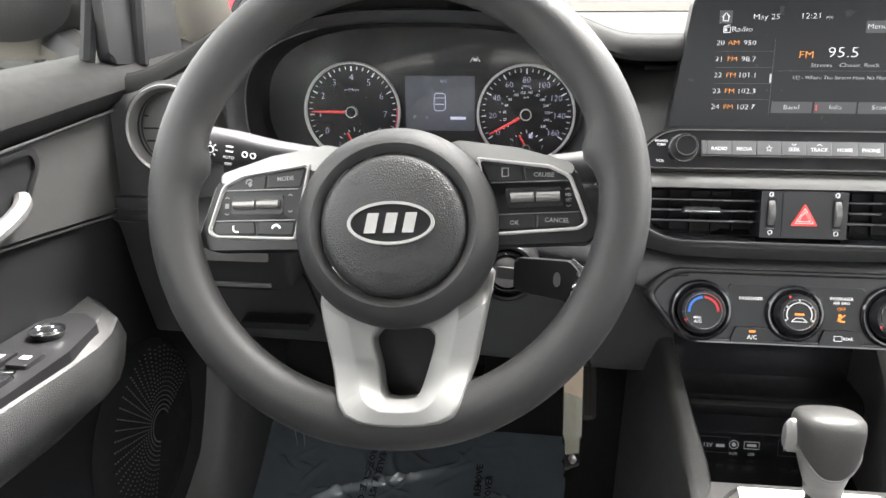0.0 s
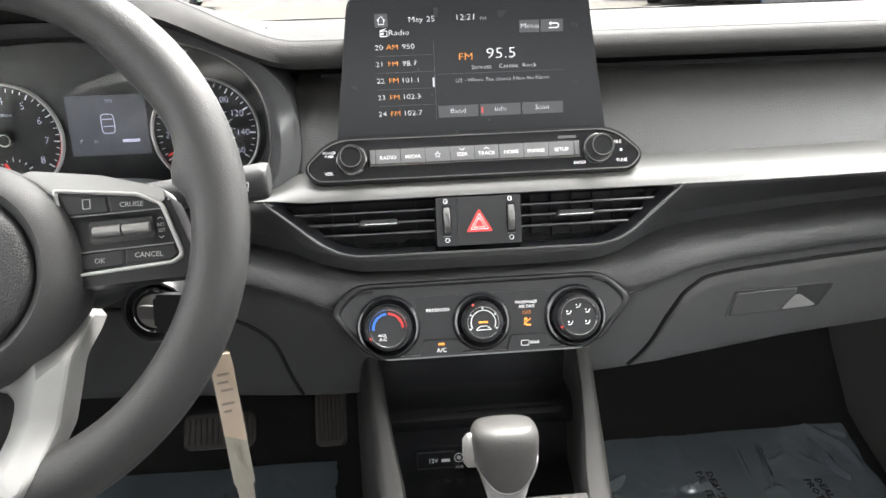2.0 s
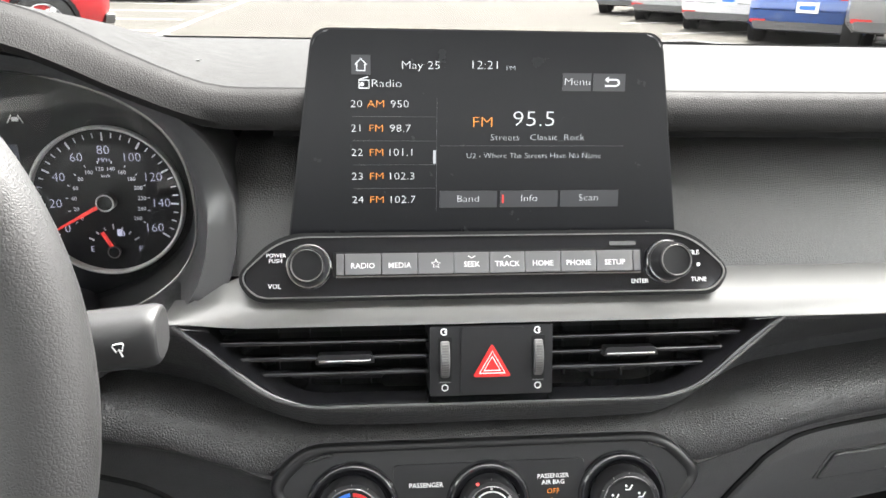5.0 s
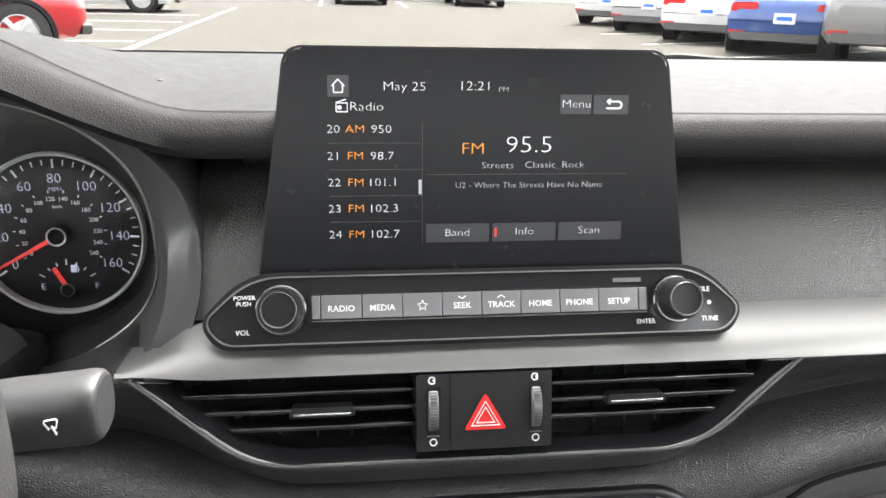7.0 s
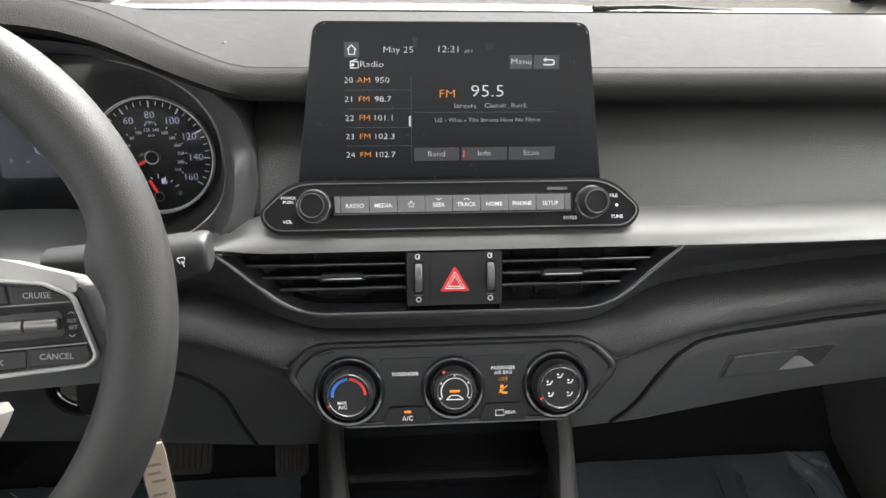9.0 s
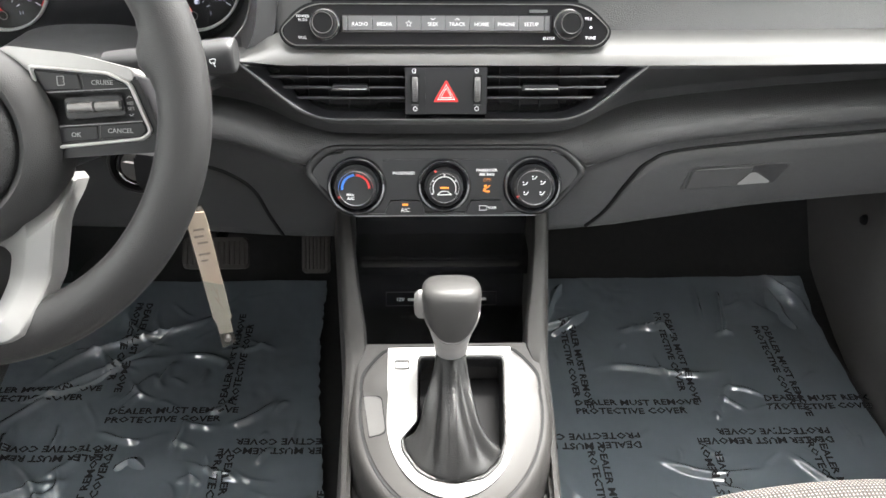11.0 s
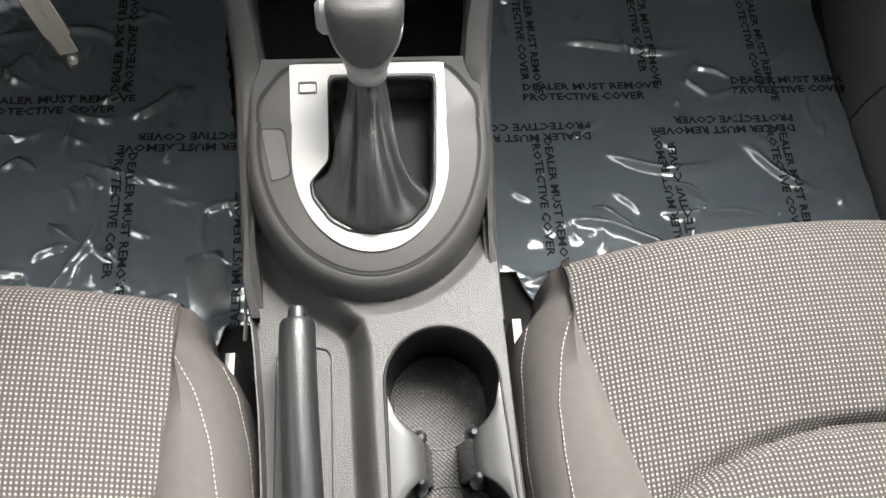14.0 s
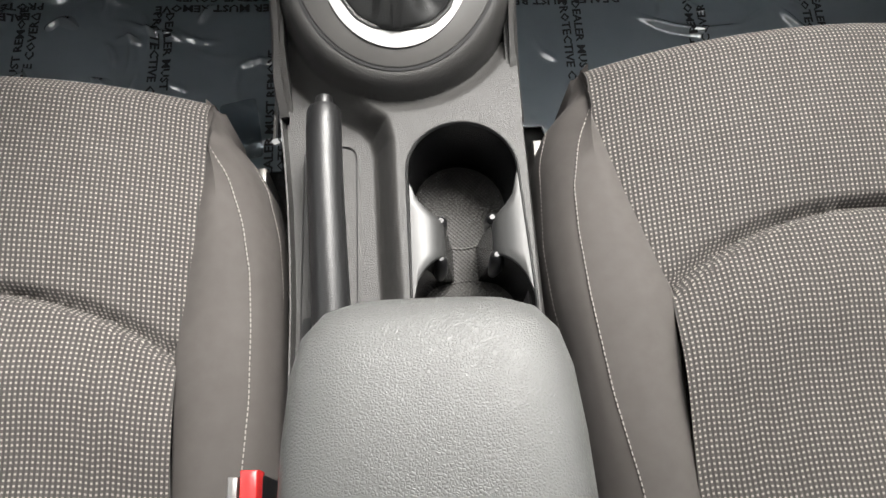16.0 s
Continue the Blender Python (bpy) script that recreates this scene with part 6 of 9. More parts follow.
slab(bm, circle(0.012, 0.0005, 0.0032, 20, 0.0062), 0.0058, 0.0066, kmat)
part("badge", bm, SATIN, fob, "small plain oval badge")
bm = bmesh.new()
tube(bm, [kmat @ Vector(p) for p in ((0.020, -0.0162, 0.0), (0.031, -0.0105, 0.0), (0.033, 0.0, 0.0), (0.032, 0.010, 0.0), (0.022, 0.0168, 0.0))], 0.0022, 8)
part("chrome_loop", bm, CHROME, key)
bm = bmesh.new()
slab(bm, rect(-0.046, -0.026, -0.005, 0.005, 0.001), -0.0025, 0.0025, kmat, 0.001)
part("blade", bm, SATIN, key)

BROWN_INK = material("faded_brown_ink", (0.17, 0.13, 0.105), 0.7)
tag = thing("key_tag", (-0.214, -0.155, 0.345), "clear acrylic stock tag with a paper slip hanging from the key", "key tag")
tx = Vector((0.96, 0.26, 0.0)).normalized()
tup = Vector((-0.03, -0.02, 1.0)).normalized()
tn = tx.cross(tup).normalized()
tmat = Matrix(((tx.x * 0.74, tup.x, tn.x, -0.2145), (tx.y * 0.74, tup.y, tn.y, -0.154), (tx.z * 0.74, tup.z, tn.z, 0.5140), (0, 0, 0, 1)))
bm = bmesh.new()
tube(bm, [tmat @ Vector((0.006 * math.sin(a), 0.006 + 0.011 * math.cos(a), 0.0)) for a in np.linspace(0, 2 * math.pi, 19)[:-1]], 0.0014, 6, True)
part("split_ring", bm, CHROME, tag)
bm = bmesh.new()
slab(bm, [(-0.0100, -0.006), (0.0100, -0.006), (0.0125, -0.020), (0.0125, -0.132), (0.0095, -0.134), (0.0095, -0.163), (-0.0085, -0.168), (-0.0085, -0.136), (-0.0115, -0.130), (-0.0115, -0.020)], -0.0018, 0.0018, tmat, 0.0006)
sheet_ = part("acrylic_sleeve", bm, ACRYLIC, tag, "clear acrylic sleeve")
sheet_.visible_shadow = False
bm = bmesh.new()
slab(bm, [(-0.0105, -0.012), (0.0105, -0.012), (0.0115, -0.022), (0.0115, -0.092), (-0.0105, -0.084)], -0.0006, 0.0006, tmat)
slip = part("paper_slip", bm, material("tan_paper", (0.36, 0.285, 0.225), 0.8, vary=0.15, blotch=60), tag, "tan paper slip")
bm = bmesh.new()
slab(bm, [(-0.0105, -0.0842), (0.0115, -0.0922), (0.0115, -0.1315), (0.0088, -0.1335), (0.0088, -0.150), (-0.0080, -0.150), (-0.0080, -0.1355), (-0.0105, -0.1295)], -0.0008, 0.0008, tmat)
for k, (u0, u1, v0) in enumerate(((-0.006, 0.006, -0.030), (-0.007, 0.004, -0.037), (-0.005, 0.007, -0.044), (-0.007, 0.006, -0.056), (-0.006, 0.002, -0.063))):
    bar(rect(u0, u1, v0, v0 + 0.0022), tmat @ Matrix.Translation((0, 0, 0.0007)), BROWN_INK, slip, "print_bar", 0.0002)
card = part("printed_card", bm, material("olive_grey_card", (0.20, 0.195, 0.165), 0.5, vary=0.2, blotch=50), tag, "olive grey card")
line_mark([(-0.004, -0.096), (-0.001, -0.090), (0.001, -0.101), (0.003, -0.094), (0.002, -0.110), (-0.002, -0.104), (0.004, -0.118)], 0.0007, tmat @ Matrix.Translation((0, 0, 0.0009)), BROWN_INK, card, "scribble", 0.0002)
bm = bmesh.new()
lathe(bm, [(0.0, 0.0035), (0.003, 0.003), (0.0045, 0.0012), (0.0045, -0.002), (0.0, -0.002)], tmat @ Matrix.Translation((0.0005, -0.155, 0.002)), 20)
part("rivet", bm, SATIN, tag, "brass rivet")

# lever and small tray under the dash on the driver's side
tray = thing("switch_tray", (-0.53, -0.10, 0.49), "black switch block with a silver edge under the dash", "switch block")
bm = bmesh.new()
slab(bm, round_poly([(-0.60, -0.105), (-0.475, -0.105), (-0.470, 0.02), (-0.60, 0.02)], 0.012), 0.493, 0.545, Matrix.Translation((0, 0, 0)), 0.006)
part("block", bm, BUTTON, tray)
bm = bmesh.new()
slab(bm, rect(-0.575, -0.490, 0.522, 0.533, 0.002), 0.1045, 0.1075, Matrix(((1, 0, 0, 0), (0, 0, -1, 0), (0, 1, 0, 0), (0, 0, 0, 1))), 0.001)
part("silver_edge", bm, SATIN, tray)
bm = bmesh.new()
slab(bm, rect(-0.585, -0.490, 0.497, 0.500, 0.001), 0.1045, 0.109, Matrix(((1, 0, 0, 0), (0, 0, -1, 0), (0, 1, 0, 0), (0, 0, 0, 1))), 0.001)
part("lower_edge", bm, KEYCAP, tray)
bonnet_pull = thing("bonnet_release", (-0.54, -0.02, 0.40), "black bonnet release lever under the dash", "lever")
bm = bmesh.new()
box(bm, -0.575, -0.495, 0.004, 0.03, 0.392, 0.400, 0.003)
part("lever", bm, BUTTON, bonnet_pull)

# ---- pedals ----
def pedal(name, label, x, y, z, w, h, lean, ribs, upright):
    p = thing(name, (x, y, z), label, "pedal")
    m = facing((x, y, z), lean)
    bm = bmesh.new()
    slab(bm, rect(-w / 2, w / 2, -h / 2, h / 2, 0.008), -0.012, 0.0, m, 0.003)
    pad = part("pad", bm, PEDAL, p)
    for i in range(ribs):
        bm = bmesh.new()
        u = -w / 2 + w * (i + 0.8) / (ribs + 0.6)
        slab(bm, rect(u - 0.0022, u + 0.0022, -h / 2 + 0.006, h / 2 - 0.006, 0.001, 2), -0.001, 0.0025, m, 0.0008)
        part("rib", bm, PEDAL, pad)
    bm = bmesh.new()
    tube(bm, [m @ Vector((0, 0, -0.008)), m @ Vector((0, 0.05, -0.06)), (x, y + 0.12, z + upright)], 0.009, 8)
    part("arm", bm, DARK, p)
    return p


pedal("accelerator_pedal", "black ribbed accelerator pedal", -0.174, 0.190, 0.214, 0.040, 0.076, 38, 7, 0.16)
pedal("brake_pedal", "black ribbed brake pedal", -0.322, 0.20, 0.197, 0.094, 0.046, 40, 12, 0.2)

# ---- centre console ----
console = thing("centre_console", (0, -0.25, 0.0), "grained grey centre console with tray, shifter and cup holders", "centre console")


def deck_left(y):
    """Where the deck ends beside the driver's seat."""
    return along(-y, (0.30, 0.346, 0.393, 0.438, 0.48, 0.57), (-0.0990, -0.0935, -0.0890, -0.0862, -0.0845, -0.0840))


def wing(s):
    rows = []
    path = [(0.09, 0.125, 0.100, 0.440), (0.04, 0.121, 0.100, 0.425), (0.0, 0.1165, 0.098, 0.404), (-0.04, 0.1125, 0.094, 0.384), (-0.08, 0.1085, 0.088, 0.363), (-0.115, 0.105, 0.081, 0.342), (-0.135, 0.1035, 0.079, 0.3275), (-0.16, 0.1028, 0.0865, 0.3172), (-0.19, 0.1028, 0.0905, 0.3060), (-0.22, 0.1030, 0.0930, 0.2930), (-0.25, 0.1030, 0.0950, 0.2760), (-0.285, 0.1032, 0.0985, 0.2565), (-0.300, 0.1010, 0.0965, 0.2500), (-0.315, 0.0975, 0.0940, 0.2400)]
    for y, xo, xi, z in path:
        c = 0.005
        rows.append([(s * (xo + 0.012), y, -0.01), (s * (xo + 0.004), y, z - 0.06), (s * xo, y, z - 0.012), (s * (xo - 0.003), y, z - 0.003), (s * (xo - 0.008), y, z), (s * (xi + 0.003), y, z - 0.001), (s * xi, y, z - 0.006), (s * xi, y, 0.22), (s * xi, y, -0.01)])
    return rows


for s in (-1, 1):
    bm = bmesh.new()
    loft(bm, wing(s))
    part("side_wing", bm, CONSOLE, console, "grained side wing beside the tray", angle=40)
    bm = bmesh.new()
    secs = []
    for y, xo, z in ((-0.13, 0.1040, 0.300), (-0.20, 0.1035, 0.285), (-0.26, 0.1040, 0.262), (-0.33, 0.1050, 0.257), (-0.45, 0.1070, 0.254), (-0.58, 0.1090, 0.252), (-0.95, 0.110, 0.252)):
        if s < 0 and y < -0.3:
            xo = 0.004 - deck_left(y)
        xi = xo - 0.012
        z -= (0.050 if s < 0 else 0.012) * ease(-y, 0.27, 0.32)
        secs.append([(s * (xo + 0.010), y, -0.01), (s * (xo + 0.002), y, z - 0.02), (s * (xo - 0.001), y, z - 0.004), (s * (xo - 0.005), y, z), (s * xi, y, z), (s * xi, y, -0.01)])
    loft(bm, secs)
    part("side_wall", bm, CONSOLE, console, "grained side wall", angle=40)

# tray under the climate panel
TRAY = material("glossy_black_tray_plastic", (0.0115, 0.0115, 0.0122), 0.20, vary=0.08, spec=0.5)
bm = bmesh.new()
box(bm, -0.104, 0.104, 0.045, 0.075, 0.20, 0.46)
part("tray_back", bm, TRAY, console, "black back of the tray")
bm = bmesh.new()
box(bm, -0.104, 0.104, -0.135, 0.05, 0.240, 0.258, 0.003)
part("tray_floor", bm, TRAY, console, "glossy black tray floor")
bm = bmesh.new()
secs = [[(x, -0.012, 0.3405), (x, -0.016, 0.336), (x, -0.012, 0.322), (x, 0.0, 0.316), (x, 0.05, 0.318), (x, 0.05, 0.338), (x, 0.0, 0.344)] for x in np.linspace(-0.1005, 0.1005, 9)]
loft(bm, secs)
part("shelf", bm, TRAY, console, "black shelf across the tray", angle=50)
sk = facing((0, 0.008, 0.2695), 14)
bm = bmesh.new()
slab(bm, rect(-0.098, 0.098, -0.018, 0.046), -0.02, 0.0, sk)
part("socket_wall", bm, TRAY, console)
bm = bmesh.new()
slab(bm, rect(-0.070, 0.070, -0.012, 0.014, 0.012, 6), 0.0, 0.003, sk, 0.0015)
sp = part("socket_plate", bm, GLOSS, console, "gloss black socket plate")
STX = sk @ Matrix.Translation((0, 0, 0.0031))
lettering("12V", 0.0065, STX, -0.049, 0.0, WHITE_INK, sp, lift=0.0)
bar(rect(-0.040, -0.031, -0.0016, 0.0016), STX, WHITE_INK, sp, "socket_mark")
lettering("AUX", 0.0042, STX, -0.021, -0.0085, WHITE_INK, sp, lift=0.0)
line_mark(arc(-0.021, 0.002, 0.0048, 0, 360, 20), 0.0008, STX, WHITE_INK, sp, "jack_ring")
bar(circle(-0.021, 0.002, 0.0024, 14), STX, WHITE_INK, sp, "jack_mark")
line_mark([(-0.010, -0.002), (0.006, -0.002), (0.006, 0.006), (-0.010, 0.006), (-0.010, -0.002)], 0.0008, STX, WHITE_INK, sp, "usb_outline")
bar(rect(-0.007, 0.003, 0.0005, 0.0035), STX, WHITE_INK, sp, "usb_mark")
lettering("USB", 0.0042, STX, -0.002, -0.0085, WHITE_INK, sp, lift=0.0)
lettering("12V", 0.0065, STX, 0.036, 0.0, WHITE_INK, sp, lift=0.0)
bar(rect(0.045, 0.054, -0.0016, 0.0016), STX, WHITE_INK, sp, "socket_mark")
for u0, u1 in ((-0.066, -0.026), (0.026, 0.066)):
    line_mark([(u0, -0.008), (u1, -0.008), (u1, 0.010), (u0, 0.010), (u0, -0.008)], 0.0005, STX, HARD, sp, "flap_edge", 0.0003)

# raised shifter island
TI = radians(16.6)
BZ = Matrix(((1, 0, 0, 0.003), (0, math.cos(TI), -math.sin(TI), -0.209), (0, math.sin(TI), math.cos(TI), 0.3040), (0, 0, 0, 1)))


def island(w, top_v, low_v, mid_v=0.015, chamfer=0.0):
    """An outline square at the front, its corners cut, and round at the rear."""
    pts = [(w - chamfer * 1.0, top_v), (-w + chamfer * 1.0, top_v), (-w, top_v - chamfer * 1.3)] if chamfer else [(w, top_v), (-w, top_v)]
    pts = round_poly([(w, 0.03)] + ([(w, top_v - chamfer * 1.3)] if chamfer else []) + pts[:2] + pts[2:] + [(-w, 0.03)], [0.001] + [0.030 if chamfer else 0.001] * (4 if chamfer else 2) + [0.001], 3)
    b_ = mid_v - low_v
    pts += [(w * math.cos(a), mid_v + b_ * math.sin(a)) for a in np.linspace(math.pi, math.pi * 2, 41)]
    return pts


def top_plane(y):
    return 0.3040 + 0.2981 * (y + 0.209)


DECK = 0.2570
RIDGE = [(-0.0960, -0.2300), (-0.0880, -0.2520), (-0.0770, -0.2660), (-0.0580, -0.2860), (-0.0370, -0.3010), (-0.0190, -0.3130), (-0.0070, -0.3270), (-0.0025, -0.3470), (-0.0015, -0.4090), (0.0010, -0.4800), (0.0015, -0.6200)]


def past_ridge(x, y):
    """How far a place lies on the brake's side of the ridge, in metres."""
    best, sign, most = 9.0, 1.0, 0.0
    for (ax, ay), (bx_, by) in zip(RIDGE, RIDGE[1:]):
        dx, dy = bx_ - ax, by - ay
        n2 = dx * dx + dy * dy
        t = min(1, max(0, ((x - ax) * dx + (y - ay) * dy) / n2))
        d = math.hypot(x - ax - t * dx, y - ay - t * dy)
        off = (dx * (y - ay) - dy * (x - ax)) / math.sqrt(n2)
        if d < best - 1e-7 or (d < best + 1e-7 and abs(off) > most):
            best, sign, most = min(d, best), 1.0 if off < 0 else -1.0, abs(off)
    return best * sign


def past_groove(x, y):
    """How far a place lies outside the surround."""
    u, v = x - 0.0025, (y + 0.209) / 0.958
    if v > 0.015:
        return abs(u) - 0.0862
    r = math.hypot(u / 0.0862, (v - 0.015) / 0.1070)
    return (r - 1) * (math.hypot(u, v - 0.015) / max(r, 1e-6))


def in_well(u, v):
    return -0.031 < u < 0.054 and -0.010 < v < 0.066 or (u / 0.047) ** 2 + ((v + 0.015) / 0.046) ** 2 < 1


def deck_height(x, y):
    d = past_ridge(x, y)
    z = DECK
    if d > 0:
        k = min(1.0, d / 0.0185)
        z -= 0.0290 * (k * k * (3 - 2 * k) * 0.75 + 0.25 * k)
        left = (x - deck_left(y)) / 0.006
        if left < 1:
            z = max(z, DECK - 0.0290 * ease(left, 0.0, 1.0) - 0.020 * ease(-y, 0.27, 0.32))
    g = past_groove(x, y)
    if 0.013 < g < 0.030 and y < -0.2:
        z -= 0.0045 * (1 - ease(g, 0.016, 0.030)) * ease(-y, 0.20, 0.25)
    if g < -0.02 and in_well(x - 0.003, (y + 0.209) / 0.958):
        return 0.235
    top = top_plane(y)
    if g < 0.0025:
        zi = top - 0.0012
    elif g < 0.0155:
        q = (g - 0.0025) / 0.013
        zi = top - 0.0012 - 0.034 * (1 - math.sqrt(max(0.0, 1 - q ** 2.3)))
    else:
        zi = 0.0
    return max(z, zi)


def field(bm, x0, x1, y0, y1, step):
    k = int(round((x1 - x0) / step)) + 1
    rows_ = [[(x, y, deck_height(x, y)) for x in np.linspace(max(x0, deck_left(y) - 0.001), x1, k)] for y in np.linspace(y0, y1, int(round((y1 - y0) / step)) + 1)]
    loft(bm, rows_, False, False)


bm = bmesh.new()
field(bm, -0.1000, 0.10148, -0.3320, -0.1300, 0.00138)
field(bm, -0.1000, 0.0035, -0.5700, -0.3320, 0.00138)
for s, x in ((-1, -0.1000), (1, 0.1010)):
    edge_ = [(x, y, deck_height(x, y)) for y in np.linspace(-0.332, -0.130, 80)]
    loft(bm, [edge_, [(x + s * 0.0022, y, z - 0.004) for x_, y, z in edge_], [(x + s * 0.0035, y, 0.235) for x_, y, z in edge_]], False, False)
part("shifter_island", bm, CONSOLE, console, "grained island round the shifter flowing into the deck", angle=60)
bm = bmesh.new()
ring(bm, island(0.0882, 0.0789, -0.0936, 0.015, 0.0235), island(0.0856, 0.0763, -0.0910, 0.015, 0.0235), -0.006, -0.0004, BZ)
part("surround_gap", bm, DARK, console)
CAP = [(-0.0838, 0.0240), (-0.0672, 0.0240), (-0.0622, -0.0130), (-0.0770, -0.0165)]
CAP_R = [0.001, 0.006, 0.006, 0.001]
bm = bmesh.new()
slab(bm, round_poly(CAP, CAP_R), -0.002, 0.0010, BZ, 0.0007)
sb = part("lock_release_cap", bm, SURROUND, console, "small square cap")
bm = bmesh.new()
ring(bm, round_poly([(-0.0842, 0.0250), (-0.0664, 0.0250), (-0.0612, -0.0138), (-0.0775, -0.0177)], CAP_R), round_poly(CAP, CAP_R), -0.002, 0.0007, BZ)
part("cap_gap", bm, DARK, sb)
BO = island(0.0612, 0.0762, -0.0752, 0.000)
BI_RAW = [(0.0552, 0.0672), (-0.0318, 0.0672), (-0.0330, -0.0020), (-0.0485, -0.0200), (-0.0470, -0.0320), (-0.0340, -0.0510), (-0.0200, -0.0595), (0.0030, -0.0625), (0.0280, -0.0592), (0.0440, -0.0440), (0.0505, -0.0230)]
BI0 = round_poly(BI_RAW, [0.004, 0.004, 0.012, 0.005, 0.012, 0.02, 0.02, 0.02, 0.02, 0.02, 0.03], 4)
BOr, BI = resample(BO, 120), resample(BI0, 120)
SO = resample(island(0.0858, 0.0765, -0.0912, 0.015, 0.0235), 120)
bm = bmesh.new()
rows = [[BZ @ Vector((u * k, v * k, h)) for u, v in SO] for k, h in ((1.0, -0.006), (1.0, -0.0010), (0.996, 0.0), (0.985, 0.0005))] + [[BZ @ Vector((u * 1.04, v * 1.04, 0.0005)) for u, v in BI]]
loft(bm, rows, True, False)
part("shifter_surround", bm, SURROUND, console, "satin warm grey surround", angle=60)
bm = bmesh.new()
ring(bm, BOr, BI, -0.004, 0.0022, BZ)
part("silver_bezel", bm, SATIN_BRIGHT, console, "bright satin silver shifter bezel", angle=25)
bm = bmesh.new()
rows = [[BZ @ Vector((u * k, v * k, h)) for u, v in BI] for k, h in ((1.0, -0.006), (0.995, 0.0026), (0.97, 0.0032), (0.94, 0.0026), (0.925, -0.001), (0.92, -0.030))]
loft(bm, rows, True, False)
part("bezel_lip", bm, LEATHER, console, "soft dark inner lip", angle=60)
bm = bmesh.new()
slab(bm, BI, -0.036, -0.030, BZ)
part("gaiter_well", bm, DARK, console)
ring_pts = rect(-0.0545, -0.0400, 0.0520, 0.0615, 0.0015, 2)
bm = bmesh.new()
ring(bm, ring_pts, rect(-0.0535, -0.0410, 0.0530, 0.0605, 0.0012, 2), 0.0028, 0.0034, BZ)
part("shift_lock_outline", bm, SURROUND, console, "small outlined shift-lock slot")

# cup holders on the passenger's half
CUP1, CUP2 = (0.0500, -0.3790, 0.0430), (0.0530, -0.4880, 0.0450)


def cup_outline(grow=0.0):
    a = [(CUP1[0] + (CUP1[2] + grow) * math.cos(t), CUP1[1] + (CUP1[2] + grow) * math.sin(t)) for t in np.linspace(0, math.pi, 26)]
    b = [(CUP2[0] + (CUP2[2] + grow) * math.cos(t), CUP2[1] + (CUP2[2] + grow) * math.sin(t)) for t in np.linspace(math.pi, 2 * math.pi, 26)]
    return a + b


def out_to(pts, x0, x1, y0, y1):
    res = []
    cx, cy = (x0 + x1) / 2, (y0 + y1) / 2
    for x, y in pts:
        t = math.atan2((y - cy) / (y1 - y0), (x - cx) / (x1 - x0))
        c, s_ = math.cos(t), math.sin(t)
        k = 0.5 / max(abs(c), abs(s_))
        res.append((cx + c * k * (x1 - x0), cy + s_ * k * (y1 - y0)))
    for corner in ((x0, y0), (x0, y1), (x1, y0), (x1, y1)):
        near = min(range(len(res)), key=lambda i: math.dist(res[i], corner))
        res[near] = corner
    return res


FLAT = Matrix.Translation((0, 0, 0))
DIVIDER = material("pale_satin_divider_plastic", (0.024, 0.024, 0.0236), 0.40, grain=1600, bump=0.04, vary=0.06, spec=0.34)
cup_in = cup_outline()
cup_edge = cup_outline(0.0022)
bm = bmesh.new()
ring(bm, out_to(cup_edge, 0.0035, 0.1010, -0.570, -0.332), cup_edge, DECK - 0.010, DECK, FLAT)
part("cup_deck", bm, CONSOLE, console, "grained deck round the cup holders")
bm = bmesh.new()
rows = [[(x, y, DECK + h) for x, y in cup_outline(g)] for g, h in ((0.0022, -0.006), (0.0020, 0.0002), (0.0015, 0.0010), (0.0008, 0.0012), (0.0002, 0.0006), (0.0, -0.003))]
loft(bm, rows, True, False)
part("cup_rim", bm, DIVIDER, console, "thin rim of the cup holder", angle=60)
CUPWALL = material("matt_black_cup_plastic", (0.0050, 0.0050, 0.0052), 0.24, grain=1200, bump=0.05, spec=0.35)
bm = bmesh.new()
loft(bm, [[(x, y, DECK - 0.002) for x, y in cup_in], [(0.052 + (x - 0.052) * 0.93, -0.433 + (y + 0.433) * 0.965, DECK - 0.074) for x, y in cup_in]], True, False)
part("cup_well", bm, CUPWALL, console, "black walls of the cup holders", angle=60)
CUPMAT = material("dimpled_grey_rubber", (0.042, 0.041, 0.039), 0.34, vary=0.08)


def dimples(m, pitch):
    """Regular dimples, staggered row by row."""
    t = m.node_tree
    co = t.nodes.new("ShaderNodeTexCoord")
    mp = t.nodes.new("ShaderNodeMapping")
    mp.inputs["Rotation"].default_value = (0, 0, radians(45))
    link(t, co.outputs["Object"], mp.inputs["Vector"])
    v = t.nodes.new("ShaderNodeTexVoronoi")
    v.voronoi_dimensions = "2D"
    v.inputs["Scale"].default_value = 1 / pitch
    v.inputs["Randomness"].default_value = 0.0
    link(t, mp.outputs[0], v.inputs["Vector"])
    bp = t.nodes.new("ShaderNodeBump")
    bp.inputs["Strength"].default_value, bp.inputs["Distance"].default_value = 1.0, pitch * 0.5
    link(t, v.outputs["Distance"], bp.inputs["Height"])
    link(t, bp.outputs["Normal"], t.nodes["Principled BSDF"].inputs["Normal"])


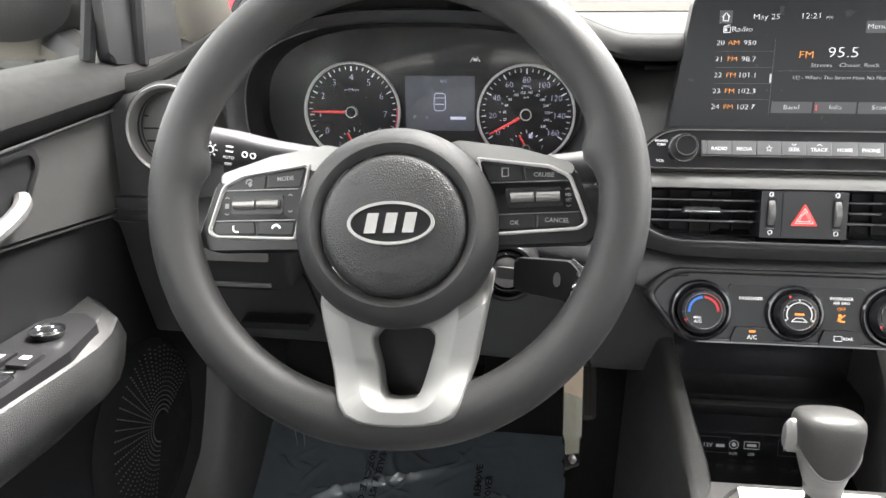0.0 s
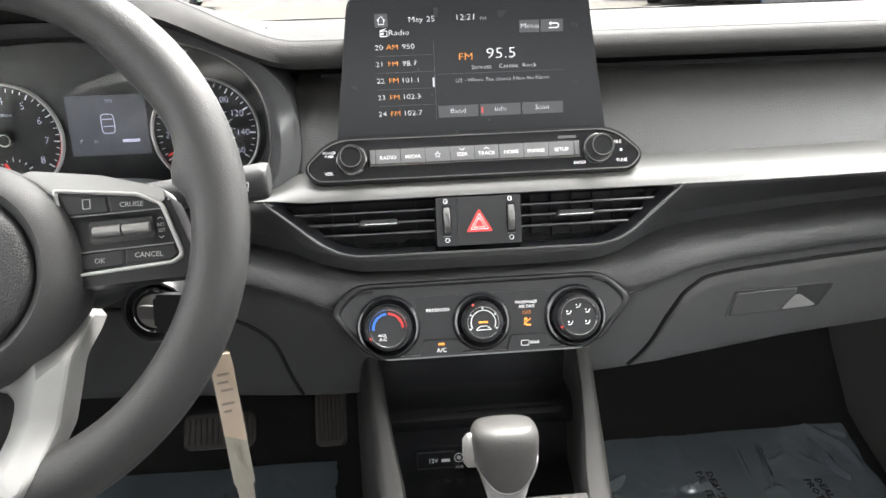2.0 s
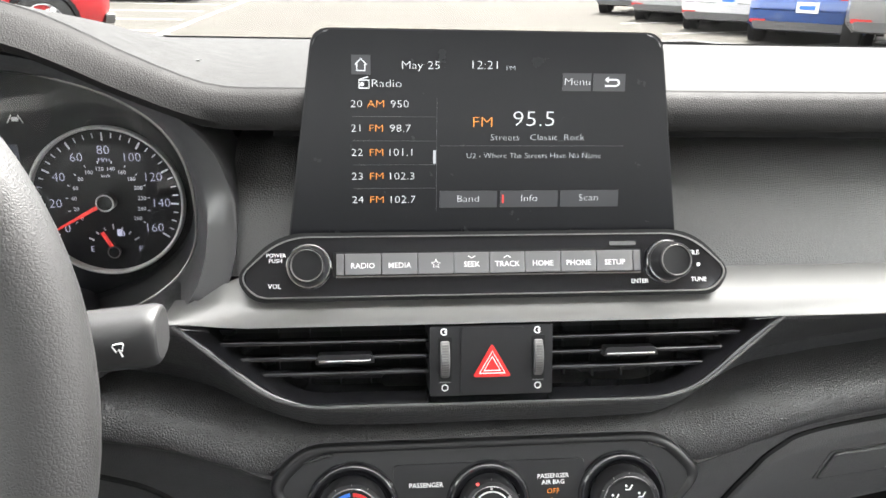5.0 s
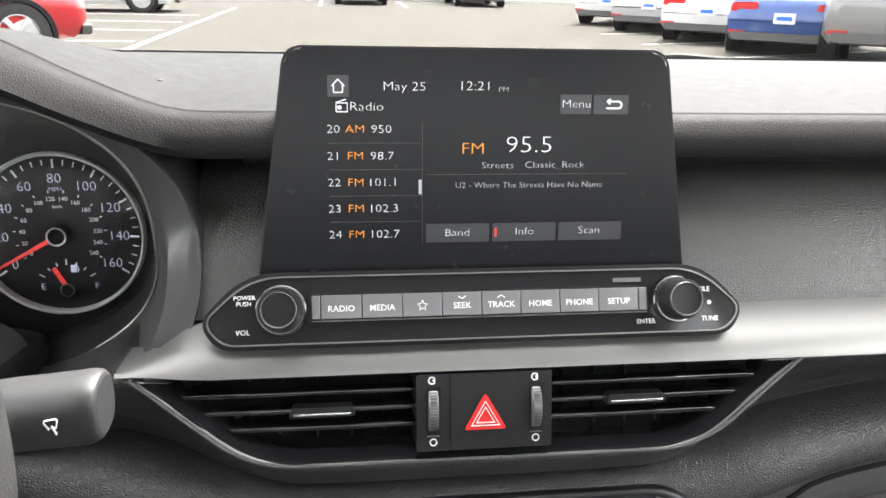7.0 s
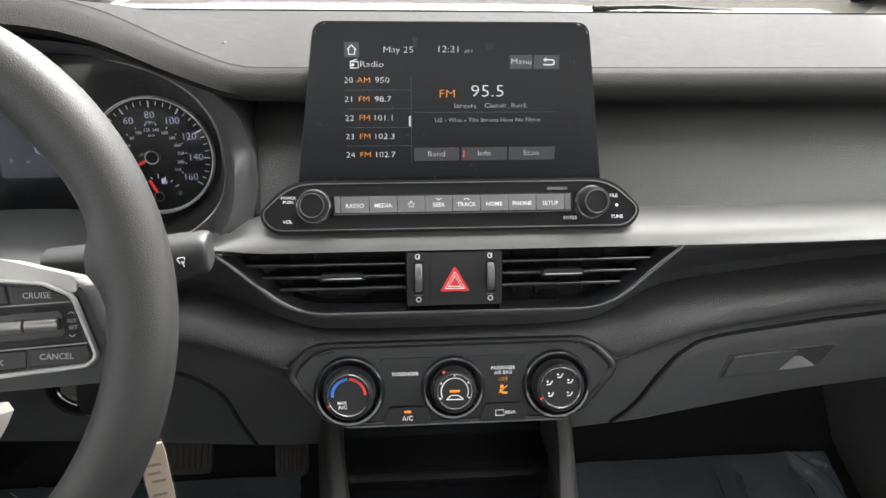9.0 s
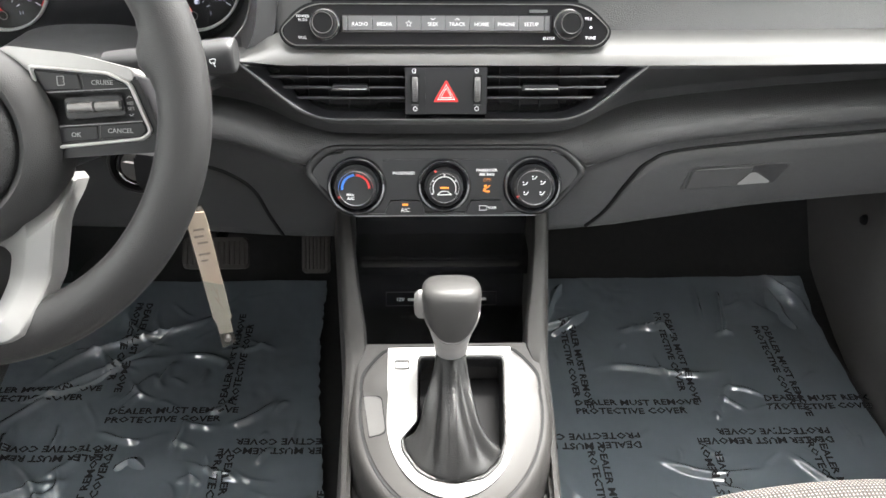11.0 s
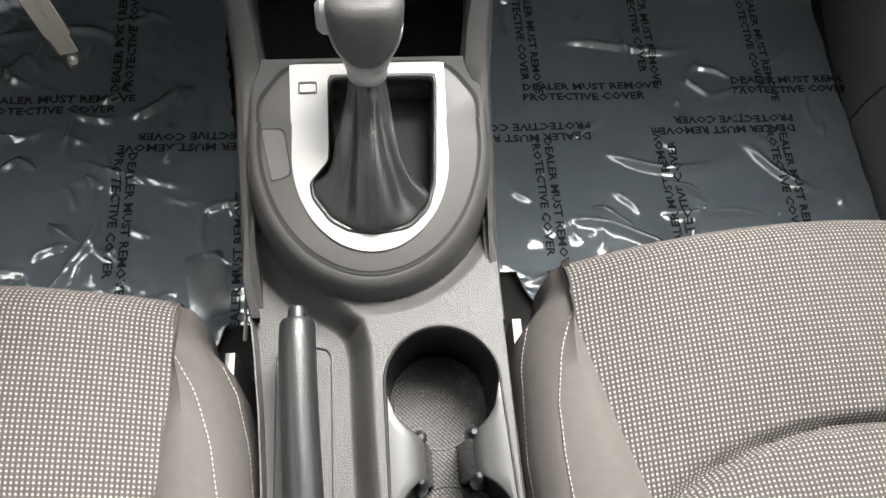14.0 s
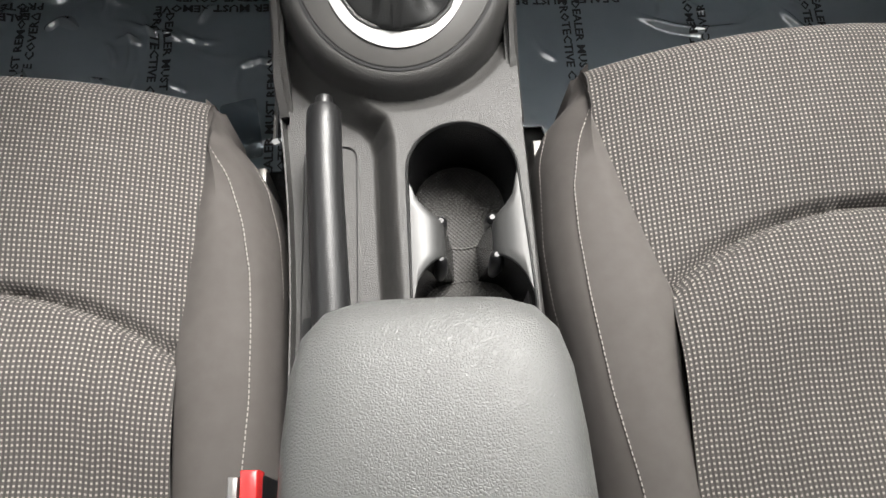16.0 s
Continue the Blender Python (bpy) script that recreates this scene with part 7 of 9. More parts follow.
dimples(CUPMAT, 0.0026)
for c in (CUP1, CUP2):
    bm = bmesh.new()
    tube(bm, [(0.052 + (c[0] + c[2] * 0.90 * math.cos(t) - 0.052) * 0.94, -0.433 + (c[1] + c[2] * 0.90 * math.sin(t) + 0.433) * 0.97, DECK - 0.0700) for t in np.linspace(0, 2 * math.pi, 49)[:-1]], 0.0010, 6, True)
    part("mat_lip", bm, CUPMAT, console, "raised round lip on the mat")
bm = bmesh.new()
slab(bm, [(0.052 + (x - 0.052) * 0.94, -0.433 + (y + 0.433) * 0.97) for x, y in cup_in], DECK - 0.076, DECK - 0.070, FLAT)
part("cup_mat", bm, CUPMAT, console, "dimpled rubber mat in the cup holder")


def bow(c, a0, a1, n=9, r=None):
    return [(c[0] + (r or c[2]) * math.cos(radians(t)), c[1] + (r or c[2]) * math.sin(radians(t))) for t in np.linspace(a0, a1, n)]




def cup_side(c, x, s):
    """Where a line across the car meets a cup's edge, on the side towards the other cup."""
    return c[1] - s * math.sqrt(max(0.0, c[2] ** 2 - (x - c[0]) ** 2))


SADDLE = (((0.0078, -0.0002), (0.0120, -0.0002), (0.0170, -0.0006), (0.0220, -0.0016), (0.0265, -0.0034), (0.0300, -0.0060), (0.0328, -0.0096), (0.0342, -0.0135)), ((0.0974, -0.0002), (0.0930, -0.0002), (0.0880, -0.0006), (0.0830, -0.0016), (0.0785, -0.0034), (0.0750, -0.0060), (0.0724, -0.0096), (0.0710, -0.0135)))
for s, profile in zip((-1, 1), SADDLE):
    rows, cuts = [], []
    for x, dz in profile:
        y1, y0 = cup_side(CUP1, x, 1), cup_side(CUP2, x, -1)
        cuts.append((x, y0, y1, DECK + dz))
        rows.append([(x, y0, DECK + dz - 0.0020), (x, y0 + 0.0006, DECK + dz - 0.0006)] + [(x, y0 + 0.0016 + (y1 - y0 - 0.0032) * k / 6, DECK + dz) for k in range(7)] + [(x, y1 - 0.0006, DECK + dz - 0.0006), (x, y1, DECK + dz - 0.0020)])
    bm = bmesh.new()
    loft(bm, rows, False, False)
    saddle = part("cup_divider", bm, DIVIDER, console, "pale satin divider between the cups", angle=60)
    # the black flanks below the saddle
    x, y0, y1, z = cuts[-1]
    loop = [(x_, y1_, z_ - 0.0020) for x_, y0_, y1_, z_ in cuts] + [(x_, y0_, z_ - 0.0020) for x_, y0_, y1_, z_ in cuts[::-1]]
    foot = [(x_ - s * (0.0 if i in (0, 15) else 0.0085 * ease(abs(x_ - cuts[0][0]), 0.018, 0.026)), y_, DECK - 0.071) for i, (x_, y_, z_) in enumerate(loop)]
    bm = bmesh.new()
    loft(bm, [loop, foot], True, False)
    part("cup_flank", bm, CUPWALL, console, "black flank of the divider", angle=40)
    for c, sg, ux in ((CUP1, 1, 0.0315 if s < 0 else 0.0715), (CUP2, -1, 0.0300 if s < 0 else 0.0730)):
        vy = cup_side(c, ux, sg)
        bm = bmesh.new()
        tube(bm, [(ux, vy, DECK - 0.008), (ux, vy, DECK - 0.012), (ux, vy + sg * 0.0035, DECK - 0.028), (ux, vy, DECK - 0.050)], [0.002, 0.0048, 0.0056, 0.004], 14)
        part("cup_finger", bm, BUTTON, console, "black rubber cup finger")
# slot of the hand brake
bm = bmesh.new()
so, si = rect(-0.0805, -0.0325, -0.60, -0.3370, 0.014, 6), rect(-0.0785, -0.0345, -0.598, -0.3390, 0.012, 6)
ring(bm, so, si, 0.2270, 0.2300, FLAT)
part("brake_slot_rim", bm, CONSOLE, console)
bm = bmesh.new()
ring(bm, [(u * 1.0, v) for u, v in si], rect(-0.0776, -0.0354, -0.5972, -0.3398, 0.0115, 6), 0.2270, 0.2290, FLAT)
part("brake_slot_gap", bm, DARK, console)
bm = bmesh.new()
slab(bm, rect(-0.0768, -0.0352, -0.5970, -0.487, 0.004), 0.2280, 0.2312, Matrix.Translation((0, 0, 0)))
part("brake_slot", bm, DARK, console)
bm = bmesh.new()
box(bm, -0.062, 0.095, -0.95, -0.572, 0.10, 0.335, 0.006)
part("armrest_box", bm, HARD, console, "box under the armrest")

# ---- gear selector ----
shifter = thing("gear_selector", (0.003, -0.19, 0.30), "gear selector with a grey leather knob and black gaiter", "gear selector")
foot_ring = []
for i, (u, v) in enumerate(resample([(u * 0.95, v * 0.95) for u, v in BI], 120)):
    a = math.atan2(v, u)
    side_k = ease(v, -0.034 if u > 0 else -0.022, -0.014 if u > 0 else -0.004)
    rr = math.hypot(u, v)
    small = 0.024 if u < 0 else 0.020
    r_in = min(rr, small + 0.010 * max(0.0, math.sin(a)))
    r = rr + (r_in - rr) * side_k
    foot_ring.append((math.cos(a) * r, math.sin(a) * r, 0.0015 - 0.024 * side_k))
foot_c, neck_c = Vector((0.0, 0.004, -0.002)), Vector((0.0, 0.0590, 0.0330))
PINCH = ((0, 0.05, 0.12, 0.2, 0.35, 0.6, 0.8, 1.0), (1.0, 0.98, 0.82, 0.66, 0.48, 0.31, 0.15, 0.0))
PROFILE = ((0, 0.06, 0.2, 0.35, 0.6, 0.8, 1.0), (1.0, 0.98, 0.80, 0.58, 0.30, 0.12, 0.0))


def gaiter_at(i, s):
    """A place on the gaiter: i steps round, s from the foot to the neck."""
    u, v, h = foot_ring[i % 120]
    k = along(s, *PROFILE)
    kx = along(s, *PINCH)
    lift = s ** 1.15
    c = foot_c.lerp(neck_c, s)
    a = math.atan2(v, u)
    nx_, ny_ = 0.0140 * math.cos(a), 0.0130 * math.sin(a)
    depth = 0.0060 * 4 * s * (1 - s) * (1 - 0.4 * s) + 0.0022 * (1 - s)
    rear = max(0.0, -math.sin(a))
    fold = depth * (0.95 * math.cos(4.6 * (a + math.pi / 2)) * (0.35 + 0.65 * rear) + 0.22 * math.sin(a * 11 + 2.0 + 4 * s) + 0.12 * math.sin(a * 7 - 9 * s))
    x = c.x + nx_ + (u - nx_) * kx + math.cos(a) * fold
    y = c.y * (1 - k) + ny_ * (1 - k) + v * k + math.sin(a) * fold
    z = h * k + c.z * (1 - k) + 0.010 * math.sin(math.pi * min(1, s * 1.25)) * (0.5 + 0.5 * rear) + fold * 0.6
    return BZ @ Vector((x, y, z))


rows = [[gaiter_at(i, j / 24) for i in range(120)] for j in range(25)]
bm = bmesh.new()
loft(bm, rows, True, False)
part("gaiter", bm, LEATHER, shifter, "black leatherette gaiter with folds", angle=80)
bm = bmesh.new()
for off in (-3, 3):
    for j in range(26):
        s = 0.04 + 0.90 * j / 26
        w_ = max(1.0, 3.6 * (1 - s) ** 0.2)
        p0, p1 = gaiter_at(60, s), gaiter_at(60, s + 0.016)
        d = (p1 - p0).normalized()
        n_ = Vector((1, 0, 0)).cross(d).normalized()
        if n_.z < 0:
            n_ = -n_
        c0 = p0 + Vector((off * 0.0011, 0, 0)) + n_ * 0.0008
        m_ = Matrix((( 1, d.x, n_.x, c0.x), (0, d.y, n_.y, c0.y), (0, d.z, n_.z, c0.z), (0, 0, 0, 1)))
        slab(bm, rect(-0.0004, 0.0004, -0.0011, 0.0011), -0.0006, 0.0004, m_)
part("gaiter_stitching", bm, BUTTON, shifter, "dark stitching")
ax0, ax1 = Vector((0.003, -0.1640, 0.3440)), Vector((0.003, -0.1460, 0.4180))


def knob_section(s, w, d, p=3.0, shift=0.0):
    c = ax0.lerp(ax1, s)
    out = []
    ax = (ax1 - ax0).normalized()
    side, fwd = Vector((1, 0, 0)), ax.cross(Vector((1, 0, 0)))
    for i in range(32):
        t = 2 * math.pi * i / 32
        cs, sn = math.cos(t), math.sin(t)
        out.append(c + side * (w * math.copysign(abs(cs) ** (2 / p), cs)) + fwd * (d * math.copysign(abs(sn) ** (2 / p), sn) + shift))
    return out


bm = bmesh.new()
loft(bm, [knob_section(q, w, d, p) for q, w, d, p in ((0.02, 0.0130, 0.0120, 2.2), (0.06, 0.0150, 0.0140, 2.2), (0.14, 0.0158, 0.0150, 2.2), (0.17, 0.0152, 0.0146, 2.3), (0.20, 0.0165, 0.0155, 2.3), (0.36, 0.0200, 0.0190, 2.5), (0.50, 0.0228, 0.0212, 2.6), (0.66, 0.0246, 0.0226, 2.8), (0.80, 0.0255, 0.0228, 2.8))])
part("collar", bm, SATIN_BRIGHT, shifter, "satin silver collar")
CAP_S = (0.20, 0.36, 0.50, 0.60, 0.72, 0.86, 0.94, 0.99, 1.015, 1.025)
CAP_W = (0.0174, 0.0211, 0.0240, 0.0255, 0.0270, 0.0278, 0.0270, 0.0240, 0.0180, 0.0050)
CAP_D = (0.0164, 0.0200, 0.0226, 0.0238, 0.0250, 0.0250, 0.0238, 0.0200, 0.0140, 0.0040)


def cap_point(t, q):
    """A place on the leather cap: t round the knob, q from its lower edge to its crown; the edge dips towards the seats."""
    cs, sn = math.cos(t), math.sin(t)
    low = 0.64 - 0.34 * max(0.0, -sn) ** 1.6
    s = low + (1.025 - low) * q
    w, d, p = along(s, CAP_S, CAP_W), along(s, CAP_S, CAP_D), 2.8
    ax = (ax1 - ax0).normalized()
    return ax0.lerp(ax1, s) + Vector((1, 0, 0)) * (w * math.copysign(abs(cs) ** (2 / p), cs)) + ax.cross(Vector((1, 0, 0))) * (d * math.copysign(abs(sn) ** (2 / p), sn))


turns = [2 * math.pi * i / 48 for i in range(48)]
bm = bmesh.new()
loft(bm, [[cap_point(t, q) for t in turns] for q in (0.0, 0.04, 0.15, 0.3, 0.45, 0.6, 0.72, 0.82, 0.89, 0.94, 0.97, 0.99, 1.0)])
part("knob", bm, GRIP, shifter, "grey grained leather knob", angle=60)
bm = bmesh.new()
tube(bm, [cap_point(t, 0.0) for t in turns], 0.0011, 8, True)
part("chrome_line", bm, SATIN, shifter, "thin chrome line under the leather")
bm = bmesh.new()
bc = ax0.lerp(ax1, 0.70)
lathe(bm, [(0.0, 0.0105), (0.006, 0.0098), (0.0085, 0.006), (0.0088, -0.004), (0.0, -0.004)], Matrix.Translation(bc + Vector((-0.0250, 0.002, 0.0))) @ Matrix.Rotation(radians(-90), 4, "Y") @ Matrix.Diagonal((1.9, 0.95, 0.95, 1)), 24)
part("release_button", bm, SATIN_BRIGHT, shifter, "pale silver release button")

# ---- hand brake ----
hb_ = thing("parking_brake_lever", (-0.056, -0.43, 0.232), "black grained parking brake lever, released", "parking brake")
bm = bmesh.new()
line = [(-0.0562, -0.3330, 0.2780), (-0.0562, -0.3360, 0.2780), (-0.0562, -0.350, 0.2775), (-0.0552, -0.39, 0.2745), (-0.0530, -0.44, 0.2705), (-0.0505, -0.50, 0.2650), (-0.0490, -0.55, 0.2590), (-0.0480, -0.62, 0.250)]
tube(bm, line, [0.0118, 0.0132, 0.0137, 0.0137, 0.0138, 0.0142, 0.0150, 0.0160], 20)
part("grip", bm, BRAKE, hb_, "grained grip", angle=40)
bm = bmesh.new()
tube(bm, [(-0.0562, -0.3330, 0.2780), (-0.0562, -0.3260, 0.2785), (-0.0562, -0.3230, 0.2786), (-0.0562, -0.3215, 0.2787)], [0.0072, 0.0072, 0.0066, 0.0045], 18)
part("release_button", bm, BRAKE, hb_, "dark release button")

# ---- armrest ----
arm = thing("armrest", (0.017, -0.70, 0.335), "grey grained vinyl armrest lid on the console", "armrest")
bm = bmesh.new()
secs = []
for y, w, zt, zb in ((-0.5245, 0.030, 0.382, 0.366), (-0.5265, 0.046, 0.391, 0.356), (-0.532, 0.060, 0.398, 0.348), (-0.545, 0.071, 0.4035, 0.342), (-0.565, 0.0765, 0.4075, 0.339), (-0.60, 0.0795, 0.4115, 0.338), (-0.66, 0.0815, 0.415, 0.338), (-0.75, 0.083, 0.418, 0.338), (-0.90, 0.083, 0.418, 0.338)):
    row = []
    cz, hz = (zt + zb) / 2, (zt - zb) / 2
    for i in range(40):
        t = 2 * math.pi * i / 40
        c, s_ = math.cos(t), math.sin(t)
        row.append((0.0175 + w * math.copysign(abs(c) ** 0.62, c), y, cz + hz * math.copysign(abs(s_) ** 0.62, s_)))
    secs.append(row)
loft(bm, secs)
part("lid", bm, ARMREST, arm, "soft grained lid", angle=70)
bm = bmesh.new()
secs = []
for y, w in ((-0.538, 0.050), (-0.545, 0.062), (-0.56, 0.068), (-0.60, 0.072), (-0.90, 0.076)):
    secs.append([(0.0175 + w * math.copysign(abs(math.cos(t)) ** 0.5, math.cos(t)), y, 0.336 + 0.012 * math.copysign(abs(math.sin(t)) ** 0.5, math.sin(t))) for t in [2 * math.pi * i / 28 for i in range(28)]])
loft(bm, secs)
part("lower_shell", bm, HARD, arm, "hard dark lower shell", angle=60)
bm = bmesh.new()
box(bm, -0.006, 0.041, -0.5345, -0.530, 0.345, 0.356, 0.001)
part("latch", bm, BUTTON, arm, "black lid latch")

# ---- front seats ----
def woven_cloth():
    """Taupe cloth with fine ribs and rows of pale stitches, laid out in metres along the cloth."""
    m = material("taupe_cloth_with_pale_stitches", (0.033, 0.0285, 0.0258), 0.9, vary=0.10, blotch=9)
    t = m.node_tree
    b = t.nodes["Principled BSDF"]
    base = b.inputs["Base Color"].links[0].from_socket
    uvn = t.nodes.new("ShaderNodeUVMap")
    sep = t.nodes.new("ShaderNodeSeparateXYZ")
    link(t, uvn.outputs[0], sep.inputs[0])

    def math_node(op, a, b_=None, c=None):
        n = t.nodes.new("ShaderNodeMath")
        n.operation = op
        for i, v in enumerate((a, b_, c)):
            if v is None:
                continue
            if isinstance(v, (int, float)):
                n.inputs[i].default_value = v
            else:
                link(t, v, n.inputs[i])
        return n.outputs[0]

    obn = t.nodes.new("ShaderNodeTexCoord")
    sep2 = t.nodes.new("ShaderNodeSeparateXYZ")
    link(t, obn.outputs["Object"], sep2.inputs[0])
    cu_ = math_node("MULTIPLY", sep2.outputs["X"], 1 / 0.0034)
    cv_ = math_node("MULTIPLY", sep.outputs["Y"], 1 / 0.0037)
    fu = math_node("ABSOLUTE", math_node("SUBTRACT", math_node("FRACT", cu_), 0.5))
    fv = math_node("ABSOLUTE", math_node("SUBTRACT", math_node("FRACT", cv_), 0.5))
    du = math_node("LESS_THAN", fu, 0.21)
    dv = math_node("LESS_THAN", fv, 0.19)
    dot = math_node("MULTIPLY", du, dv)
    wear = t.nodes.new("ShaderNodeTexNoise")
    wear.inputs["Scale"].default_value = 160
    link(t, uvn.outputs[0], wear.inputs["Vector"])
    fade = t.nodes.new("ShaderNodeMapRange")
    fade.inputs["From Min"].default_value, fade.inputs["From Max"].default_value = 0.3, 0.7
    fade.inputs["To Min"].default_value, fade.inputs["To Max"].default_value = 0.65, 1.0
    link(t, wear.outputs["Fac"], fade.inputs["Value"])
    rib = math_node("LESS_THAN", math_node("ABSOLUTE", math_node("SUBTRACT", math_node("FRACT", math_node("ADD", cu_, 0.5)), 0.5)), 0.22)
    mix0 = t.nodes.new("ShaderNodeMix")
    mix0.data_type = "RGBA"
    mix0.inputs["B"].default_value = (0.016, 0.0140, 0.0128, 1)
    link(t, math_node("MULTIPLY", rib, 0.85), mix0.inputs["Factor"])
    link(t, base, mix0.inputs["A"])
    mix = t.nodes.new("ShaderNodeMix")
    mix.data_type = "RGBA"
    mix.inputs["B"].default_value = (0.190, 0.174, 0.158, 1)
    link(t, math_node("MULTIPLY", dot, fade.outputs["Result"]), mix.inputs["Factor"])
    link(t, mix0.outputs["Result"], mix.inputs["A"])
    link(t, mix.outputs["Result"], b.inputs["Base Color"])
    bp = t.nodes.new("ShaderNodeBump")
    bp.inputs["Strength"].default_value, bp.inputs["Distance"].default_value = 0.9, 0.0009
    height = math_node("ADD", math_node("MULTIPLY", fu, -1.0), math_node("MULTIPLY", dot, 0.25))
    link(t, height, bp.inputs["Height"])
    link(t, bp.outputs["Normal"], b.inputs["Normal"])
    return m


CLOTH = woven_cloth()


def seat(s, xe, x1, x2, front_y, z_edge, z_mid, far, seam_y, drop, label):
    """A seat cushion: woven centre with a curved cross seam, plain bolsters with pale stitching. s: side of the car; each of xe, x1, x2 gives |x| at depths y."""
    st = thing("front_seat", (s * 0.36, front_y - 0.25, 0.05), label, "car seat", "front seats")
    ys_ = [-p[0] for p in xe]
    edge = lambda y: along(-y, ys_, [p[1] for p in xe])
    cx = (edge(-0.45) + far) / 2

    def top(x, y, seam=1.0):
        q = (abs(x) - cx) / (far - cx)
        back = max(0.0, front_y - y)
        z = z_edge + (z_mid - z_edge) * (1 - q * q)
        z -= 0.020 * ease(back, 0.05, 0.30) * (1 - 0.6 * q * q)
        sy = seam_y - drop * abs(q) ** 2.8
        z -= seam * (0.013 * math.exp(-((y - sy) / 0.0042) ** 2) + 0.004 * math.exp(-((y - sy) / 0.03) ** 2))
        z += seam * 0.010 * math.exp(-((y - sy + 0.06) / 0.05) ** 2)
        return z

    def front_at_x(x):
        q = (abs(x) - cx) / (far - cx)
        return front_y + 0.010 * (1 - q * q)

    def row_at(kind, val, n=41):
        row = []
        for i in range(n):
            y_here = val if kind == "y" else front_y
            a = edge(y_here)
            x = s * (a + (2 * cx - 2 * a) * i / (n - 1))
            fy = front_at_x(x)
            if kind == "y":
                row.append((x, min(val, fy), top(x, min(val, fy - 0.03)) - 0.0))
            else:
                r = 0.030
                zt = top(x, fy - r)
                if val < 1.0:
                    t = val * math.pi / 2
                    row.append((x, fy - r + r * math.sin(math.pi / 2 - t) + 0.002, zt - r + r * math.cos(math.pi / 2 - t) * 0 + r * math.sin(t)))
                else:
                    row.append((x, fy - 0.006 * (val - 1), zt - r - 0.055 * (val - 1)))
        return row

    rows = [row_at("f", v) for v in (4.0, 3.0, 2.0, 1.4)] + [row_at("f", v) for v in (0.02, 0.25, 0.5, 0.75, 0.95)]
    rows += [row_at("y", y) for y in np.arange(front_y - 0.036, -1.02, -0.003)]
    bm = bmesh.new()
    loft(bm, rows, False, False)
    part("cushion_centre", bm, CLOTH, st, "woven taupe centre panel with pale stitches", angle=80)
    for outer in (0, 1):
        def bx(p):
            return s * p if not outer else s * (2 * cx - p)
        lines = [[], []]
        secs = []
        for y in np.arange(front_y - 0.002, -1.02, -0.012):
            a, b, c = (along(-y, [-p[0] for p in tab], [p[1] for p in tab]) for tab in (xe, x1, x2))
            zt = top(s * a, min(y, front_y - 0.03), 0.0)
            grow = ease(front_y - y, 0.0, 0.05)
            zr = zt - 0.018 * (1 - grow) + 0.004 * grow
            b_ = a + (b - a) * max(grow, 0.15)
            c_ = min(b_ - 0.006, a + (c - a) * max(grow, 0.3))
            secs.append([(bx(a + 0.004), y, zt - 0.006), (bx(a), y, zt + 0.0004 - 0.018 * (1 - grow)), (bx(a * 0.5 + b_ * 0.5), y, zr + 0.002), (bx(b_), y, zr - 0.0055), (bx(b_ * 0.5 + c_ * 0.5), y, zr - 0.012), (bx(c_), y, zr - 0.030 * grow - 0.012), (bx(c_ - 0.003), y, zr - 0.075), (bx(c_ + 0.006), y, 0.085), (bx(a + 0.03), y, 0.085)])
            if front_y - y > 0.045:
                lines[0].append((bx(b_), y, zr - 0.0045))
                lines[1].append((bx(c_ + 0.001), y, zr - 0.030 * grow - 0.0105))
        bm = bmesh.new()
        loft(bm, secs)
        part("bolster", bm, SIDE_CLOTH, st, "plain taupe bolster", angle=50)
        for ln in lines:
            bm = bmesh.new()
            dense = smooth_line(ln, 3)
            acc, i = 0.0, 0
            while i < len(dense) - 1:
                p, q = dense[i], dense[i + 1]
                m = Matrix.Translation((p + q) / 2)
                d = (q - p).normalized()
                side_ = d.cross(Vector((0, 0, 1))).normalized() * 0.00048
                up = Vector((0, 0, 0.0008))
                e = d * 0.0013
                c0 = (p + q) / 2
                v = [bm.verts.new(c0 + w) for w in (-e - side_, e - side_, e + side_, -e + side_, -e - side_ * 0.6 + up, e - side_ * 0.6 + up, e + side_ * 0.6 + up, -e + side_ * 0.6 + up)]
                for f4 in ((4, 5, 6, 7), (0, 1, 5, 4), (1, 2, 6, 5), (2, 3, 7, 6), (3, 0, 4, 7)):
                    bm.faces.new([v[k_] for k_ in f4])
                i += 1
            part("stitching", bm, THREAD, st, raw=True)
    bm = bmesh.new()
    box(bm, *sorted((s * (edge(-0.45) - 0.01), s * (2 * cx - edge(-0.45) + 0.01))), -1.0, front_y - 0.02, 0.05, 0.14)
    part("base_frame", bm, DARK, st)
    bm = bmesh.new()
    box(bm, *sorted((s * 0.125, s * 0.134)), front_y - 0.075, front_y - 0.02, 0.02, 0.155 if s < 0 else 0.165, 0.002)
    part("rail_end", bm, METAL, st, "pale metal rail end")
    return st


seat(-1, [(-0.29, 0.1545), (-0.30, 0.1545), (-0.345, 0.151), (-0.42, 0.156), (-0.52, 0.1635), (-0.62, 0.158), (-1.1, 0.16)],
     [(-0.29, 0.152), (-0.345, 0.1520), (-0.36, 0.143), (-0.374, 0.1345), (-0.413, 0.1215), (-0.456, 0.114), (-0.497, 0.1115), (-0.55, 0.111), (-0.62, 0.115), (-1.1, 0.12)],
     [(-0.29, 0.146), (-0.31, 0.139), (-0.335, 0.1275), (-0.37, 0.1095), (-0.4135, 0.0985), (-0.4544, 0.0945), (-0.60, 0.092), (-1.1, 0.095)],
     -0.296, 0.252, 0.288, 0.555, -0.466, 0.055, "driver's seat in taupe cloth with pale stitched dots")
